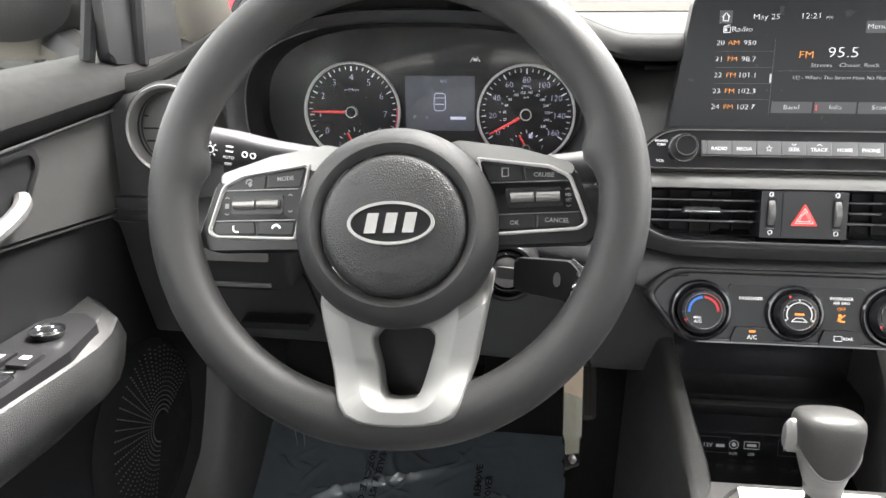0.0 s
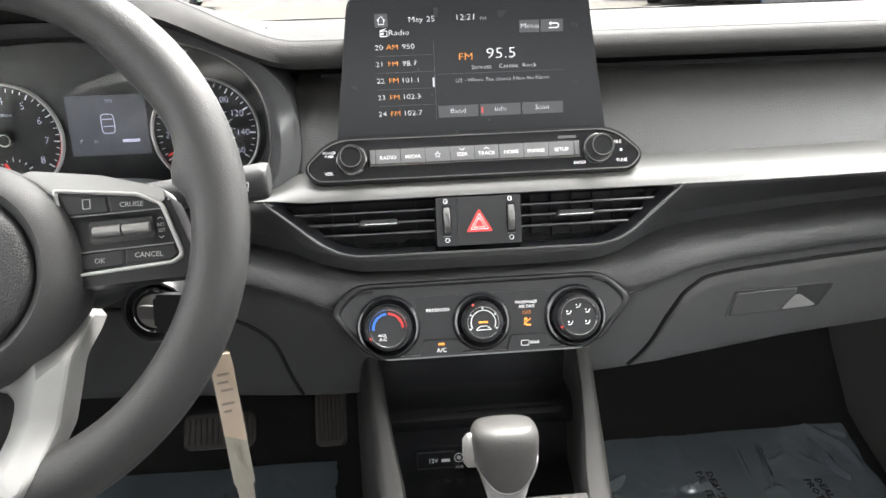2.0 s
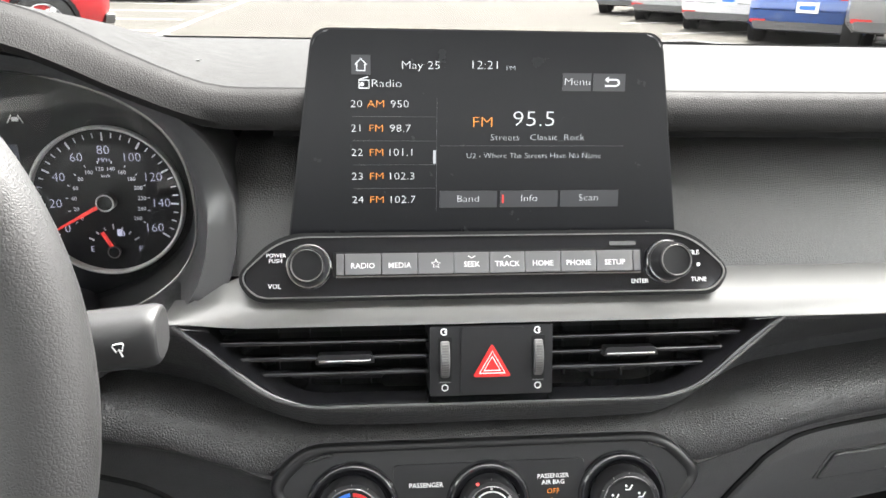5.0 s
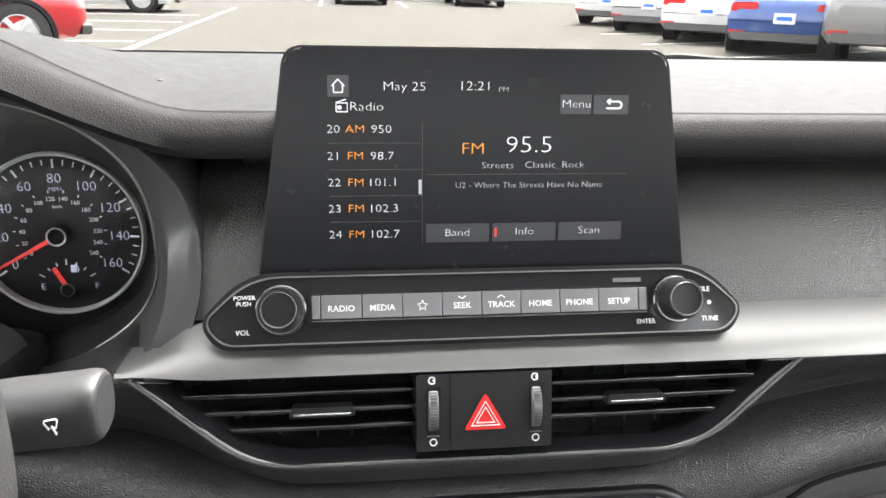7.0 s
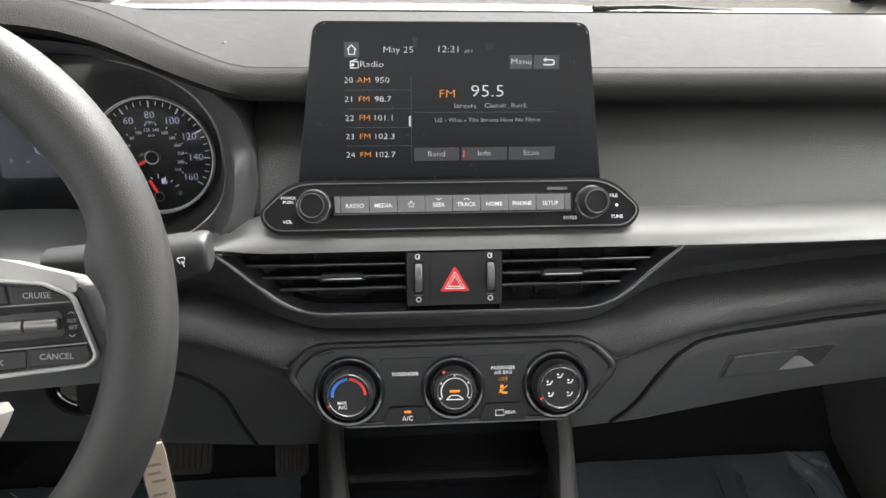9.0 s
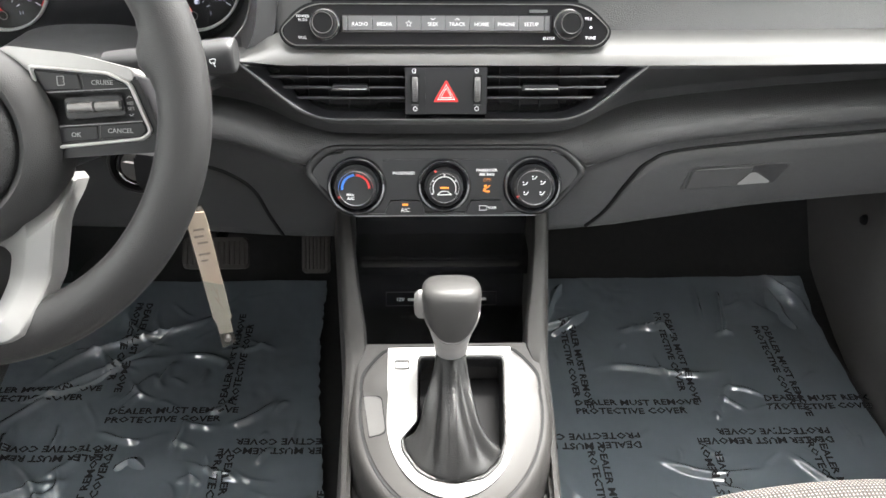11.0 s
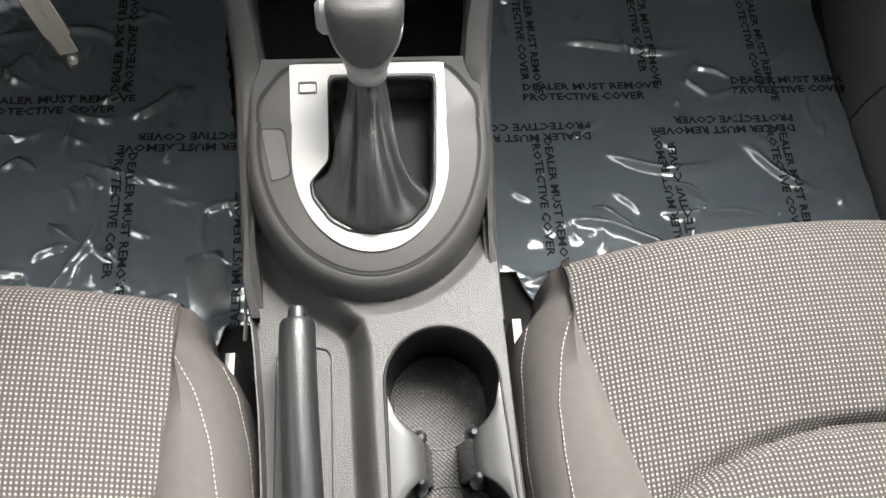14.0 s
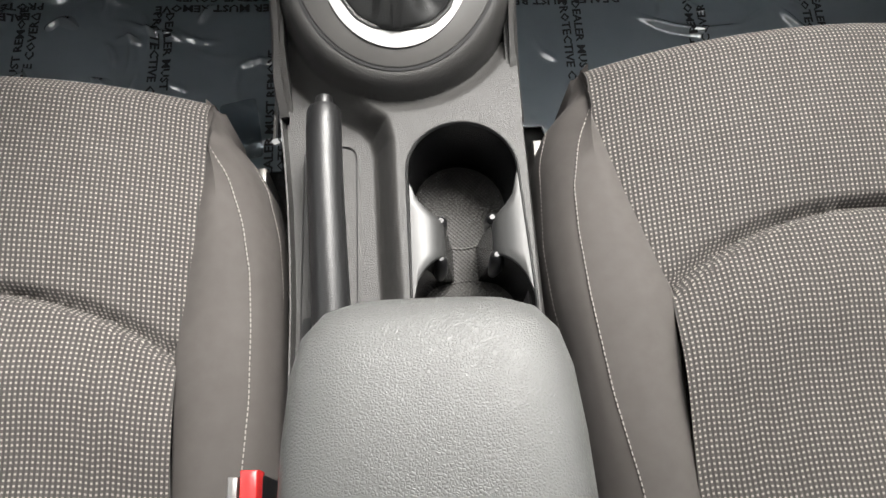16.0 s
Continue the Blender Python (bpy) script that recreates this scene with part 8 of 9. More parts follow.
seat(1, [(-0.27, 0.1565), (-0.286, 0.1565), (-0.334, 0.155), (-0.41, 0.172), (-0.491, 0.194), (-0.63, 0.191), (-1.1, 0.19)],
     [(-0.27, 0.156), (-0.330, 0.1560), (-0.345, 0.149), (-0.3605, 0.1425), (-0.4014, 0.134), (-0.4406, 0.1329), (-0.49, 0.1355), (-0.5615, 0.1437), (-0.626, 0.155), (-1.1, 0.17)],
     [(-0.27, 0.149), (-0.30, 0.1425), (-0.3273, 0.1255), (-0.3618, 0.1154), (-0.4409, 0.1108), (-0.4844, 0.1134), (-0.5343, 0.1215), (-0.62, 0.130), (-1.1, 0.135)],
     -0.281, 0.274, 0.304, 0.56, -0.434, 0.064, "passenger seat in taupe cloth with pale stitched dots")

buckle = thing("seat_belt_buckle", (-0.088, -0.62, 0.25), "seat belt buckle with a red release button", "seat belt buckle")
bm = bmesh.new()
box(bm, -0.0965, -0.0775, -0.645, -0.611, 0.26, 0.346, 0.004)
part("body", bm, BUTTON, buckle)
bm = bmesh.new()
box(bm, -0.0885, -0.0785, -0.646, -0.609, 0.340, 0.358, 0.003)
part("release_button", bm, RED, buckle, "red release button")
bm = bmesh.new()
box(bm, -0.0958, -0.0900, -0.641, -0.612, 0.340, 0.354, 0.002)
part("slot_edge", bm, SATIN, buckle)

# ---- protective film on the floor mats ----
FILM = material("dark_slate_floor_film", (0.205, 0.240, 0.270), 0.20, coat=1.0, vary=0.25, blotch=7)
FILM.node_tree.nodes["Principled BSDF"].inputs["Coat IOR"].default_value = 2.1
CREASES = {-1: [(-0.60, 0.12, -0.36, 0.30, 0.012), (-0.66, 0.05, -0.42, 0.18, 0.008), (-0.55, -0.10, -0.40, -0.16, 0.008), (-0.60, -0.02, -0.47, -0.12, 0.009), (-0.70, -0.10, -0.50, -0.06, 0.010), (-0.56, 0.30, -0.60, 0.42, 0.014), (-0.20, -0.22, -0.14, -0.18, 0.010)],
           1: [(0.58, 0.40, 0.63, 0.25, 0.016), (0.44, 0.36, 0.46, 0.24, 0.010), (0.20, 0.32, 0.17, 0.25, 0.014), (0.24, 0.27, 0.17, 0.22, 0.010), (0.33, 0.24, 0.39, 0.23, 0.010), (0.25, 0.13, 0.45, 0.15, 0.006), (0.30, -0.03, 0.46, -0.05, 0.008), (0.48, -0.02, 0.58, -0.09, 0.007), (0.24, -0.13, 0.42, -0.17, 0.010), (0.18, -0.19, 0.30, -0.21, 0.010), (0.36, -0.10, 0.50, -0.14, 0.008)]}


rng_film = random.Random(11)
for side in (-1, 1):
    for k in range(70):
        x, y, a = side * rng_film.uniform(0.16, 0.64), rng_film.uniform(-0.30, 0.38), rng_film.uniform(0, math.pi)
        n = rng_film.uniform(0.015, 0.07)
        CREASES[side].append((x, y, x + n * math.cos(a), y + n * math.sin(a), rng_film.uniform(0.0015, 0.0050)))
for k in range(45):
    x, y, a = rng_film.uniform(-0.62, -0.24), rng_film.uniform(-0.26, 0.24), rng_film.uniform(0, math.pi)
    n = rng_film.uniform(0.03, 0.10)
    CREASES[-1].append((x, y, x + n * math.cos(a), y + n * math.sin(a), rng_film.uniform(0.004, 0.008)))


def creased(s, x, y):
    """Height that the creases add at places x, y (arrays)."""
    z = np.zeros_like(x)
    for i, (x0, y0, x1, y1, h) in enumerate(CREASES[s]):
        dx, dy = x1 - x0, y1 - y0
        n = math.hypot(dx, dy)
        dx, dy = dx / n, dy / n
        t = ((x - x0) * dx + (y - y0) * dy) / n
        off = (x - x0) * dy - (y - y0) * dx + 0.08 * n * np.sin(t * 4 + x0 * 30)
        wide = 0.0055 if n > 0.08 else 0.0038
        z += h * np.exp(-(off / wide) ** 2) * np.exp(-((t - 0.5) / 0.42) ** 4) * (1 - 0.8 * np.clip((y - 0.27) / 0.06, 0, 1)) * (1 - 0.85 * np.clip((0.20 - np.abs(x)) / 0.03, 0, 1) * np.clip((-0.10 - y) / 0.05, 0, 1))
    return z


def swell(s, x, y):
    return floor_line(y) + 0.008 + 0.0022 * noise.noise((x * 9, y * 9, 3 * s)) + 0.0016 * noise.noise((x * 27, y * 22, 5)) + 0.0007 * noise.noise((x * 70, y * 60, 8))


def film(s, label):
    st = thing("protective_floor_film", (s * 0.40, 0.05, 0.0), label, "floor film", "floor films")
    nx, ny = 190, 240
    rows = []
    for j in range(ny):
        y = -0.34 + 0.690 * j / (ny - 1)
        inner = (0.142 + 0.045 * ease(y, -0.25, 0.25) + 0.004 * noise.noise((y * 30, 2 * s, 1)) + 0.003 * noise.noise((y * 90, s, 4))) if s < 0 else 0.128
        outer = 0.69 if s < 0 else 0.646 + 0.012 * ease(y, 0.22, 0.35) + 0.003 * noise.noise((y * 25, 7, 1))
        row = []
        for i in range(nx):
            x = s * (inner + (outer - inner) * i / (nx - 1))
            row.append((x, y, swell(s, x, y)))
        rows.append(row)
    arr = np.array(rows)
    # the seat end is cut on a round, further back at the inner edge
    ax = np.abs(arr[:, :, 0])
    back = (-0.235 if s < 0 else -0.185) - 0.11 * np.clip((ax - 0.17) / 0.09, 0, 1) ** 0.6
    arr[:, :, 1] = np.maximum(arr[:, :, 1], back)
    arr[:, :, 2] = arr[:, :, 2] + creased(s, arr[:, :, 0], arr[:, :, 1])
    bm = bmesh.new()
    loft(bm, [[tuple(p) for p in row] for row in arr], False, False)
    sheet = part("film", bm, FILM, st, angle=80)
    return st, sheet


def folds(s, lines, sheet):
    """Sharp standing folds of the film, along lines of (x, y, x, y, x, y, height)."""
    for x0, y0, x1, y1, x2, y2, h in lines:
        pts = smooth_line([(x0, y0, 0), (x1, y1, 0), (x2, y2, 0)], 8)
        k = len(pts)
        rows = []
        for i, q in enumerate(pts):
            d = (pts[min(i + 1, k - 1)] - pts[max(i - 1, 0)]).normalized()
            n = Vector((-d.y, d.x, 0))
            t = i / (k - 1)
            a = h * math.sin(math.pi * (0.04 + 0.92 * t)) ** 0.7 * (1 + 0.25 * math.sin(9 * t + x0 * 40))
            z = swell(s, q.x, q.y) + float(creased(s, np.array([q.x]), np.array([q.y]))[0])
            rows.append([q + n * (0.9 * a * w) + Vector((0, 0, z + a * v)) for w, v in ((-1.3, -0.10), (-0.55, 0.34), (-0.18, 0.86), (0.0, 1.0), (0.30, 0.80), (0.75, 0.30), (1.5, -0.10))])
        bm = bmesh.new()
        loft(bm, rows, False, False)
        part("fold", bm, FILM, sheet, angle=80)


def floor_words(s, body, x, y, turn, sheet, size=0.0148):
    """Printed words that follow the film."""
    cu = bpy.data.curves.new("letters", "FONT")
    cu.body, cu.size, cu.align_x, cu.align_y, cu.resolution_u, cu.extrude = body, size, "CENTER", "CENTER", 1, 0.0001
    cu.offset = 0.018 * size
    tmp = new("letters", cu)
    me = bpy.data.meshes.new_from_object(tmp.evaluated_get(bpy.context.evaluated_depsgraph_get()))
    bpy.data.objects.remove(tmp)
    me.transform(Matrix.Translation((x, y, 0)) @ Matrix.Rotation(radians(turn), 4, "Z") @ Matrix.Diagonal((1.22, 1, 1, 1)))
    bm = bmesh.new()
    bm.from_mesh(me)
    bm.verts.ensure_lookup_table()
    lift = creased(s, np.array([v.co.x for v in bm.verts]), np.array([v.co.y for v in bm.verts]))
    for v, q in zip(bm.verts, lift):
        v.co.z = swell(s, v.co.x, v.co.y) + float(q) + (0.0012 if v.co.z > 0 else 0.0004)
    part("print_line", bm, DARK_INK, sheet, raw=True)


A_, B_ = "DEALER MUST REMOVE", "PROTECTIVE COVER"
st, driver_sheet = film(-1, "clear protective film with black print over the driver's floor mat")
for x, y, t in ((-0.388, 0.066, 0), (-0.215, 0.008, 180), (-0.545, 0.002, 180), (-0.312, 0.178, 90), (-0.490, 0.205, -90), (-0.298, -0.100, -90), (-0.465, -0.085, 90), (-0.150, -0.16, 90), (-0.60, 0.11, 0)):
    c, s_ = math.cos(radians(t)), math.sin(radians(t))
    floor_words(-1, A_, x - s_ * 0.008, y + c * 0.008, t, driver_sheet)
    floor_words(-1, B_, x + s_ * 0.008 - c * 0.012, y - c * 0.008 - s_ * 0.012, t, driver_sheet)
st, sheet = film(1, "clear protective film with black print over the passenger floor mat")
for x, y, t in ((0.300, 0.068, 0), (0.590, 0.072, 0), (0.195, 0.008, 180), (0.475, 0.012, 180), (0.385, 0.170, -90), (0.220, 0.160, -90), (0.545, 0.140, -90), (0.385, -0.085, 90), (0.222, -0.095, -90), (0.540, -0.085, -90), (0.30, -0.20, 0)):
    c, s_ = math.cos(radians(t)), math.sin(radians(t))
    floor_words(1, A_, x - s_ * 0.008, y + c * 0.008, t, sheet)
    floor_words(1, B_, x + s_ * 0.008 - c * 0.012, y - c * 0.008 - s_ * 0.012, t, sheet)

folds(1, ((0.587, 0.322, 0.588, 0.265, 0.605, 0.226, 0.011), (0.622, 0.332, 0.640, 0.326, 0.650, 0.318, 0.006), (0.496, 0.314, 0.487, 0.263, 0.476, 0.216, 0.007), (0.191, 0.219, 0.222, 0.241, 0.262, 0.271, 0.009), (0.185, 0.247, 0.205, 0.299, 0.225, 0.335, 0.008), (0.346, 0.228, 0.370, 0.243, 0.396, 0.212, 0.006), (0.273, -0.103, 0.296, -0.115, 0.321, -0.131, 0.009), (0.377, -0.069, 0.400, -0.081, 0.425, -0.102, 0.007)), sheet)
folds(-1, ((-0.618, 0.095, -0.522, 0.130, -0.427, 0.236, 0.006), (-0.442, -0.029, -0.426, -0.015, -0.402, -0.026, 0.008), (-0.462, -0.082, -0.444, -0.113, -0.429, -0.136, 0.008), (-0.379, -0.099, -0.362, -0.113, -0.341, -0.126, 0.008)), driver_sheet)

scrap = thing("clear_plastic_scrap", (-0.175, -0.21, 0.01), "small clear plastic tag lying by the seat", "plastic scrap")
bm = bmesh.new()
slab(bm, rect(-0.022, 0.022, -0.038, 0.038, 0.006), 0, 0.001, pose(-0.185, -0.195, 0.022, 4, -8, 8))
part("sheet", bm, clear("clear_plastic", (0.75, 0.78, 0.80), 0.15, 0.1), scrap)

# curled clear film standing at the driver's left
curl = thing("curled_clear_film", (-0.62, 0.33, 0.02), "curled loose edge of clear film by the foot rest", "plastic film")
bm = bmesh.new()
rows = []
for i in range(16):
    a = math.pi * 1.3 * i / 15
    rows.append([(-0.66 + 0.05 * math.sin(a) + 0.02 * j / 7, 0.30 + 0.012 * j + 0.01 * math.sin(a * 2 + j), 0.035 + 0.05 * (1 - math.cos(a)) * (1 - 0.04 * j)) for j in range(8)])
loft(bm, rows, False, False)
part("film", bm, clear("clear_film", (0.88, 0.90, 0.90), 0.18, 0.06), curl)
# White tubes stand in for sky glints along folds of the clear film.
GLINT = material("white_fold_glint", (0.42, 0.42, 0.42), 0.15, vary=0.1)
for pts in ([(-0.628, 0.29, 0.012), (-0.628, 0.285, 0.050), (-0.622, 0.29, 0.078), (-0.612, 0.295, 0.088)], [(-0.617, 0.29, 0.014), (-0.616, 0.29, 0.050), (-0.618, 0.29, 0.074)], [(-0.616, 0.29, 0.062), (-0.600, 0.288, 0.050), (-0.580, 0.285, 0.036)], [(-0.582, 0.29, 0.070), (-0.575, 0.29, 0.060), (-0.570, 0.288, 0.045)]):
    bm = bmesh.new()
    line_ = smooth_line(pts, 6)
    tube(bm, line_, [0.0004 + 0.0009 * math.sin(math.pi * (i + 0.3) / (len(line_) + 0.3)) for i in range(len(line_))], 6)
    part("fold_glint", bm, GLINT, curl, "bright glint along a fold of the film")

# kick panels beside the foot wells, with the sill plates behind them
def kick_side(s, label):
    k = thing("kick_panel", (s * 0.68, 0.25, 0.0), label, "kick panel", "kick panels")
    bm = bmesh.new()
    secs = []
    for y, x, h in ((0.02, 0.657, 0.09), (0.06, 0.658, 0.10), (0.10, 0.660, 0.13), (0.13, 0.662, 0.17), (0.16, 0.664, 0.22), (0.19, 0.668, 0.29), (0.22, 0.672, 0.36), (0.27, 0.680, 0.40), (0.34, 0.690, 0.42), (0.60, 0.70, 0.44)):
        secs.append([(s * (x + 0.10), y, -0.03), (s * x, y, -0.03), (s * (x - 0.004), y, h * 0.4), (s * (x - 0.001), y, h * 0.7), (s * (x + 0.008), y, h * 0.9), (s * (x + 0.02), y, h), (s * (x + 0.10), y, h + 0.005)])
    loft(bm, secs)
    # Passenger's side is the brighter grey, light put into its colour.
    part("panel", bm, KICK if s > 0 else HARD, k, angle=60)
    bm = bmesh.new()
    secs = [[(s * 0.76, y, -0.03), (s * 0.655, y, -0.03), (s * 0.652, y, 0.04), (s * 0.658, y, 0.075), (s * 0.672, y, 0.086), (s * 0.76, y, 0.09)] for y in (-0.95, -0.6, -0.2, 0.0155)]
    loft(bm, secs)
    part("sill_plate", bm, KICK, k, "grey sill plate", angle=60)
    bm = bmesh.new()
    lathe(bm, [(0.0, 0.004), (0.006, 0.0035), (0.0085, 0.001), (0.009, -0.003)], Matrix(((0, 0, -s, s * 0.6745), (1, 0, 0, 0.27), (0, 1, 0, 0.20), (0, 0, 0, 1))), 16)
    part("trim_clip", bm, BUTTON, k)


kick_side(1, "rounded kick panel in the passenger footwell, brightened for light")
kick_side(-1, "dark kick panel in the driver's footwell")

# ---- car park outside ----
GROUND = -0.30
ASPHALT = material("worn_grey_asphalt", (0.070, 0.0665, 0.0595), 0.95, spec=0.03, grain=55, bump=0.25, kind="noise", vary=0.18, blotch=0.8)
LINE = material("white_road_paint", (0.34, 0.34, 0.32), 0.8, vary=0.15, blotch=6)
LEAF = material("green_shrub_leaves", (0.065, 0.105, 0.030), 0.7, vary=0.4, blotch=5)
TYRE = material("black_tyre_rubber", (0.022, 0.022, 0.022), 0.8, grain=60, bump=0.3)
ALLOY = material("silver_alloy_wheel", (0.55, 0.55, 0.56), 0.3, metal=0.8)
LAMP = material("clear_lamp_cover", (0.70, 0.72, 0.74), 0.12, coat=0.6)
TAIL = material("red_lamp_cover", (0.50, 0.02, 0.02), 0.15, coat=0.6)
DARKGLASS = material("dark_car_glass", (0.02, 0.022, 0.025), 0.06, coat=0.5)
PLATE = material("white_plate", (0.72, 0.73, 0.75), 0.4)

bm = bmesh.new()
box(bm, -400, 400, -400, 600, GROUND - 0.1, GROUND)
tagged(part("ground", bm, ASPHALT), "grey asphalt of the car park", "ground", kind="structure")
for i, (x0, y0, x1, y1) in enumerate(((-2.95, 4.0, -3.32, 23.5), (-3.3, 11.9, -9.0, 11.6), (-3.4, 14.2, -9.0, 13.9), (-3.5, 16.6, -9.0, 16.3), (-3.6, 19.2, -9.0, 18.9), (-0.9, 26.0, -1.0, 31.0), (2.0, 26.0, 2.0, 31.0), (5.2, 10.4, 11.0, 12.9), (5.2, 12.8, 11.0, 15.3), (5.2, 15.2, 11.0, 17.7))):
    d = Vector((x1 - x0, y1 - y0)).normalized() * 1.0
    n = Vector((-d.y, d.x)) * 0.055
    bm = bmesh.new()
    slab(bm, [(x0 + n.x, y0 + n.y), (x0 - n.x, y0 - n.y), (x1 - n.x, y1 - n.y), (x1 + n.x, y1 + n.y)], GROUND, GROUND + 0.004, Matrix.Translation((0, 0, 0)))
    tagged(part("parking_line", bm, LINE), "white painted parking bay line", "road marking", "parking lines", "structure")
bm = bmesh.new()
box(bm, -14, 40, 32.0, 32.2, GROUND, GROUND + 0.15, 0.02)
tagged(part("kerb", bm, material("pale_concrete", (0.42, 0.41, 0.38), 0.9, grain=40, bump=0.2, kind="noise")), "pale concrete kerb at the edge of the car park", "kerb", kind="structure")
rng = random.Random(5)
bm = bmesh.new()
for i in range(5200):
    x, y = rng.uniform(-13, 38), rng.uniform(32.3, 36)
    top_z = 0.5 + 0.35 * noise.noise((x * 0.35, y * 0.4, 0)) + 0.25 * noise.noise((x * 1.3, y, 4))
    z = GROUND + rng.uniform(0.05, max(0.2, top_z + 0.5))
    c = Vector((x, y, z))
    e1 = Vector((rng.uniform(-1, 1), rng.uniform(-1, 1), rng.uniform(-1, 1))).normalized() * rng.uniform(0.06, 0.13)
    e2 = e1.orthogonal().normalized() * rng.uniform(0.04, 0.08)
    bm.faces.new([bm.verts.new(c + q) for q in (e1, e2, -e1, -e2)])
tagged(part("shrubs", bm, LEAF, raw=True), "low green shrubs behind the kerb", "shrubs", kind="stuff")


def car(name, label, at, heading, paint, L=4.6, W=1.82, H=1.45, lift=0.0):
    """A parked car: lofted body, glasshouse, wheels, lamps, plates. heading: degrees from +y, to the left."""
    c = thing(name, (at[0], at[1], GROUND), label, "car", "parked cars")
    m = Matrix.Translation((at[0], at[1], GROUND)) @ Matrix.Rotation(radians(heading), 4, "Z")
    prof = [(-0.50, 0.42, 0.62, 0.80), (-0.485, 0.26, 0.80, 0.92), (-0.44, 0.20, 0.95, 0.98), (-0.30, 0.18, 0.98, 1.0), (0.0, 0.18, 0.95, 1.0), (0.22, 0.18, 0.92, 1.0), (0.36, 0.20, 0.86, 0.98), (0.455, 0.22, 0.74, 0.93), (0.49, 0.30, 0.62, 0.84), (0.50, 0.40, 0.52, 0.74)]
    bm = bmesh.new()
    secs = []
    for q, lo, hi, w in prof:
        lo, hi, hw = lo + lift, hi * (H / 1.45) + lift, W / 2 * w
        y = q * L
        half = [(0.88, lo), (0.99, lo + 0.12), (1.0, (lo + hi) / 2), (0.97, hi - 0.08), (0.90, hi)]
        secs.append([m @ Vector((hw * k, y, z)) for k, z in half] + [m @ Vector((-hw * k, y, z)) for k, z in half[::-1]])
    loft(bm, secs)
    body = part("body", bm, paint, c, angle=38)
    bm = bmesh.new()
    secs = []
    base = 0.86 * (H / 1.45) + lift
    for q, hi, w in ((-0.40, 0.05, 0.84), (-0.30, 0.36, 0.74), (-0.20, 0.52, 0.68), (0.0, 0.56, 0.68), (0.10, 0.50, 0.68), (0.30, 0.02, 0.80)):
        hw = W / 2
        y, zt = q * L, base + hi * (H / 1.45)
        secs.append([m @ Vector((hw * 0.9, y, base - 0.05)), m @ Vector((hw * w, y, zt - 0.04)), m @ Vector((hw * w * 0.9, y, zt)), m @ Vector((-hw * w * 0.9, y, zt)), m @ Vector((-hw * w, y, zt - 0.04)), m @ Vector((-hw * 0.9, y, base - 0.05))])
    loft(bm, secs)
    part("glasshouse", bm, DARKGLASS, c, "dark windows and roof", angle=30)
    bm = bmesh.new()
    secs = [[m @ Vector((x, y * L, z + 0.585 * (H / 1.45))) for x, z in ((W * 0.30, base - 0.01), (-W * 0.30, base - 0.01), (-W * 0.30, base - 0.04), (W * 0.30, base - 0.04))] for y in (-0.2, -0.05, 0.08)]
    loft(bm, secs)
    part("roof", bm, paint, c)
    R = 0.33 + lift * 0.25
    for sx in (-1, 1):
        for wy in (-0.30, 0.31):
            wm_ = m @ Matrix.Translation((sx * (W / 2 - 0.10), wy * L, R)) @ Matrix.Rotation(radians(90 * sx), 4, "Y")
            bm = bmesh.new()
            lathe(bm, [(0.22, -0.10), (R - 0.02, -0.10), (R, -0.07), (R, 0.08), (R - 0.02, 0.11), (0.225, 0.11)], wm_, 30)
            ty = part("wheel", bm, TYRE, c, "black tyre")
            bm = bmesh.new()
            lathe(bm, [(0.228, 0.10), (0.215, 0.112), (0.205, 0.08), (0.06, 0.085), (0.0, 0.09)], wm_, 30)
            part("rim", bm, ALLOY, ty, "silver alloy rim")
            for k in range(5):
                bm = bmesh.new()
                slab(bm, [(0.03, -0.022), (0.215, -0.035), (0.215, 0.035), (0.03, 0.022)], 0.08, 0.108, wm_ @ Matrix.Rotation(2 * math.pi * k / 5, 4, "Z"), 0.006)
                part("spoke", bm, ALLOY, ty)
            bm = bmesh.new()
            lathe(bm, [(R + 0.065, 0.0), (R + 0.05, 0.113), (R, 0.115), (R - 0.01, 0.0)], wm_, 30)
            part("wheel_arch", bm, DARK, c)
    for sx in (-1, 1):
        rear = m @ Matrix(((1, 0, 0, sx * W * 0.34), (0, 0, -1, -0.487 * L), (0, 1, 0, 0.80 * (H / 1.45) + lift - 0.06), (0, 0, 0, 1)))
        bm = bmesh.new()
        slab(bm, round_poly([(-0.20, -0.08), (0.20, -0.06), (0.21, 0.07), (-0.18, 0.06)], 0.03), -0.06, 0.03, rear, 0.012)
        part("tail_lamp", bm, TAIL, c, "red tail lamp")
        fr = m @ Matrix(((-1, 0, 0, sx * W * 0.36), (0, 0, 1, 0.465 * L), (0, 1, 0, 0.66 * (H / 1.45) + lift), (0, 0, 0, 1)))
        bm = bmesh.new()
        slab(bm, round_poly([(-0.17, -0.06), (0.17, -0.06), (0.18, 0.07), (-0.15, 0.06)], 0.03), -0.04, 0.08, fr, 0.02)
        part("head_lamp", bm, LAMP, c, "clear head lamp")
        fog = m @ Matrix(((1, 0, 0, sx * W * 0.38), (0, 0, -1, -0.492 * L), (0, 1, 0, 0.36 + lift), (0, 0, 0, 1)))
        bm = bmesh.new()
        slab(bm, rect(-0.12, 0.12, -0.025, 0.025, 0.01), -0.04, 0.035, fog, 0.008)
        part("reflector", bm, TAIL, c, "red bumper reflector")
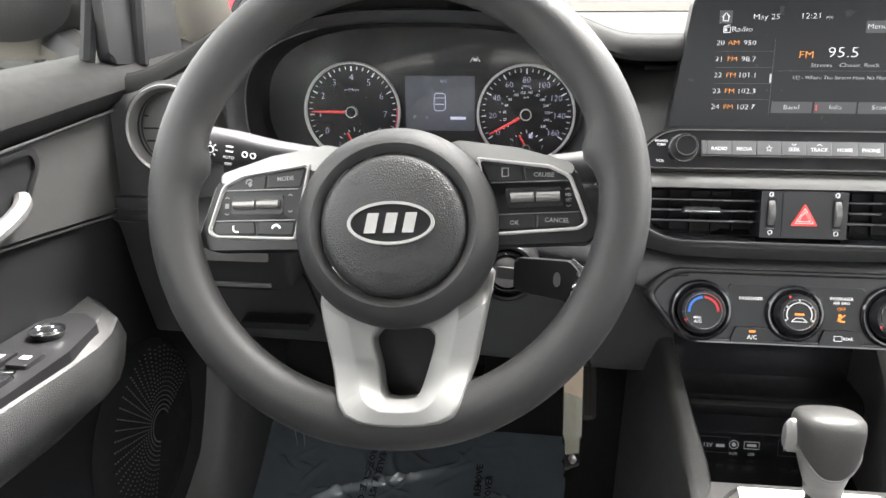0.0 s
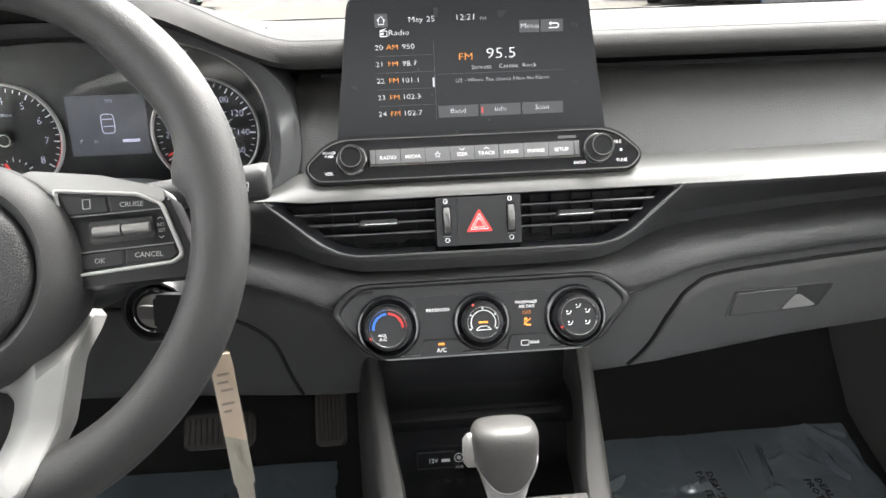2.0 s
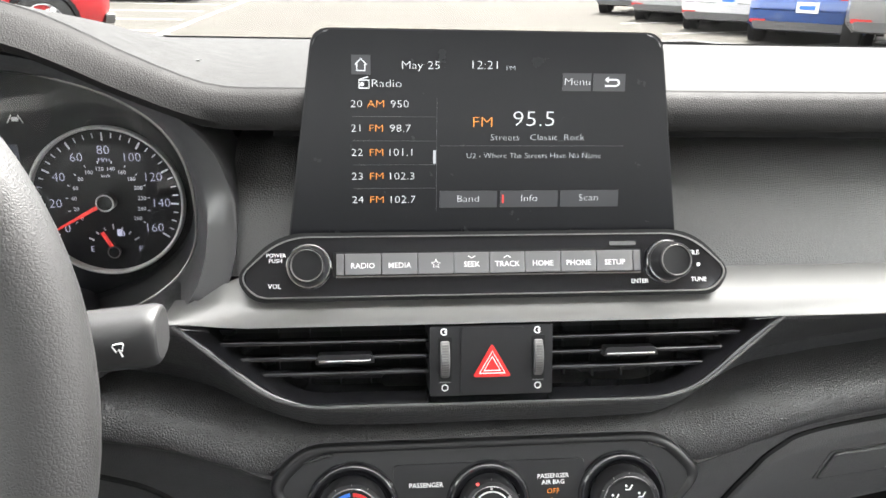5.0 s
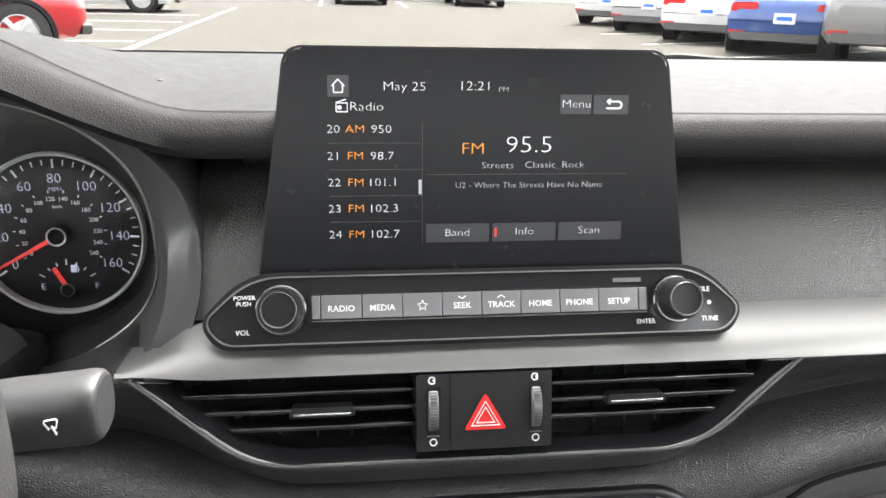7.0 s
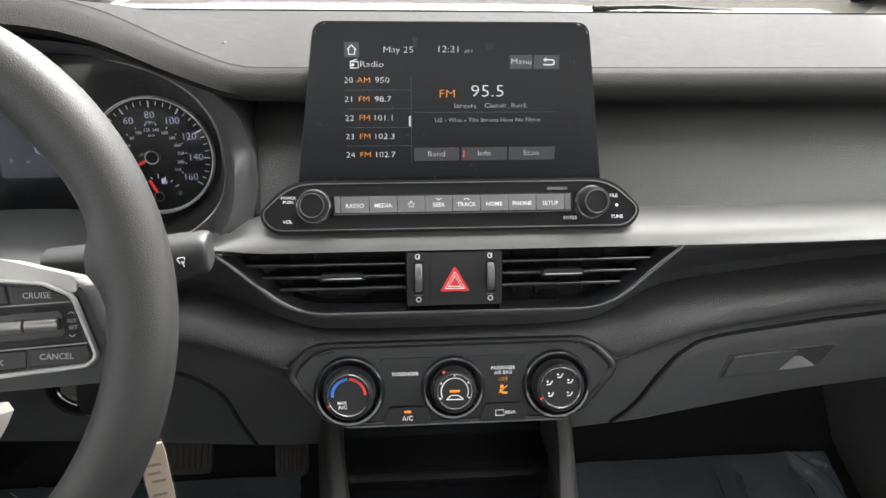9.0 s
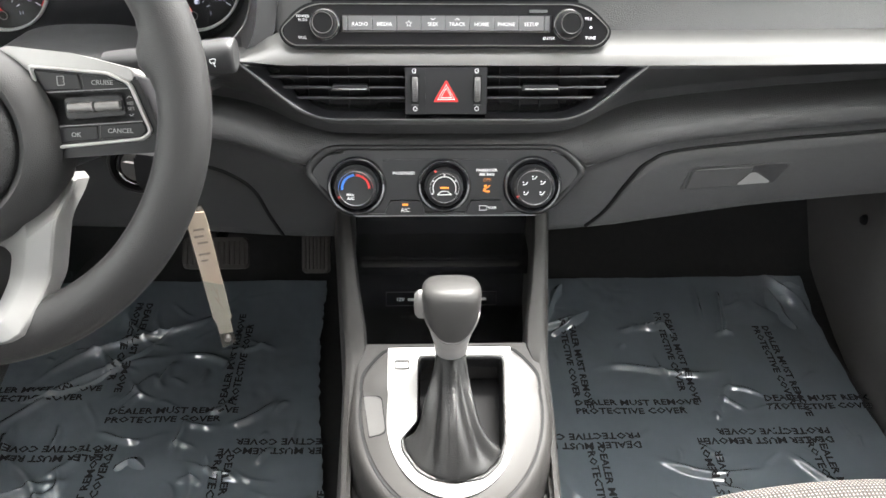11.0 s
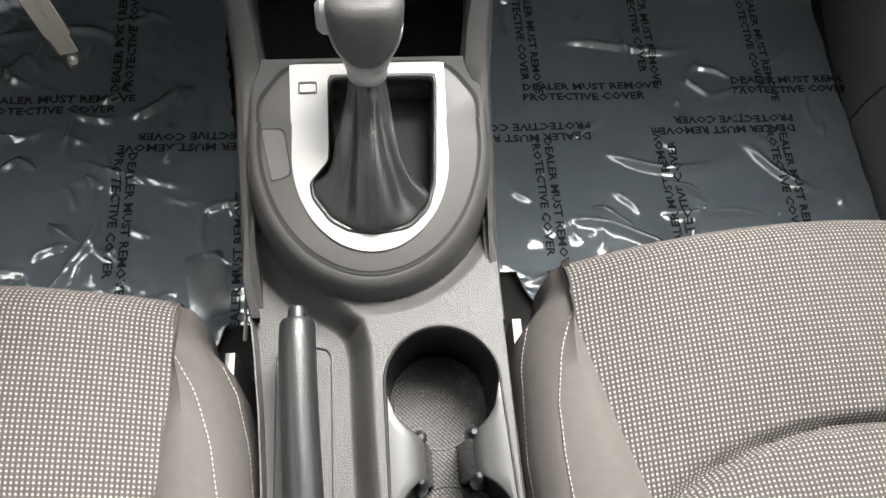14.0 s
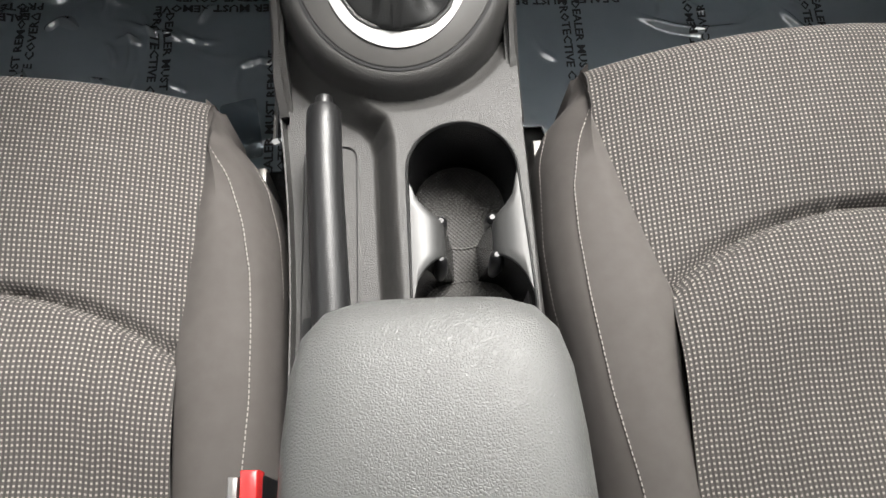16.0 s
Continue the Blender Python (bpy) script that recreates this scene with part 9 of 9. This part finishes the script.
    for y, s in ((-0.505, 1), (0.502, -1)):
        pm = m @ Matrix(((s, 0, 0, 0), (0, 0, -s, y * L), (0, 1, 0, 0.58 + lift), (0, 0, 0, 1)))
        bm = bmesh.new()
        slab(bm, rect(-0.155, 0.155, -0.078, 0.078, 0.01), -0.05, 0.012, pm)
        pl = part("number_plate", bm, PLATE, c, "white plate with plain bars")
        bar(rect(-0.11, 0.11, -0.03, 0.03), pm @ Matrix.Translation((0, 0, 0.0125)), BLUE_INK, pl, "plate_bar", 0.002)
        lm_ = m @ Matrix(((s, 0, 0, 0), (0, 0, -s, y * L * 0.985), (0, 1, 0, 0.30 + lift), (0, 0, 0, 1)))
        bm = bmesh.new()
        slab(bm, round_poly([(-W * 0.40, -0.06), (W * 0.40, -0.06), (W * 0.43, 0.06), (-W * 0.43, 0.06)], 0.03), -0.08, 0.035, lm_, 0.015)
        part("lower_bumper", bm, HARD, c, "black lower bumper")
    return c


def paint(name, color):
    return material(name, color, 0.28, metal=0.15, coat=0.8, vary=0.05, blotch=2)


def parked(name, label, corner, heading, color, **kw):
    """Places a car by the ground point of its left rear wheel."""
    L, W = kw.get("L", 4.6), kw.get("W", 1.82)
    off = Matrix.Rotation(radians(heading), 4, "Z") @ Vector((-(W / 2 - 0.05), -0.31 * L, 0))
    return car(name, label, (corner[0] - off.x, corner[1] - off.y), heading, paint(name + "_paint", color), **kw)


parked("pickup_truck", "grey pickup truck with a red tail stripe, parked tail outwards", (6.55, 9.6), -38, (0.20, 0.20, 0.20), L=5.2, W=1.95, H=1.75, lift=0.16)
parked("saloon_car", "blue saloon car parked tail outwards", (6.45, 12.0), -38, (0.025, 0.07, 0.24))
parked("saloon_car", "white saloon car parked tail outwards", (6.25, 14.2), -38, (0.72, 0.72, 0.72))
parked("saloon_car", "silver saloon car parked tail outwards", (6.15, 16.7), -38, (0.42, 0.43, 0.44))
parked("saloon_car", "white saloon car parked tail outwards", (6.05, 19.1), -38, (0.70, 0.70, 0.69))
car("sport_utility_car", "red sport utility car parked nose forward", (-5.2, 8.15), -48, paint("red_suv_paint", (0.38, 0.012, 0.018)), L=4.5, W=1.86, H=1.65, lift=0.08)
car("saloon_car", "white saloon car parked across the bay", (-6.6, 20.6), -84, paint("white_saloon_paint", (0.70, 0.70, 0.70)))
car("saloon_car", "dark saloon car far across the car park", (0.5, 29.5), 0, paint("dark_saloon_paint", (0.03, 0.035, 0.05)))
car("saloon_car", "white saloon car far across the car park", (4.9, 30.0), 0, paint("far_saloon_paint", (0.6, 0.6, 0.6)))

# paper tag at the foot of the windscreen
vin = thing("dash_plate", (-0.50, 0.45, 0.69), "small cream plate with plain bars on the dash by the glass", "plate")
bm = bmesh.new()
slab(bm, rect(-0.045, 0.045, -0.010, 0.010), 0.0, 0.003, pose(-0.535, 0.47, 0.694, 14, 0, 8))
pl = part("plate", bm, material("cream_plate", (0.62, 0.56, 0.36), 0.6), vin)
bar(rect(-0.036, 0.036, -0.004, 0.004), pose(-0.535, 0.47, 0.6975, 14, 0, 8), DARK_INK, pl, "word_bar", 0.0004)
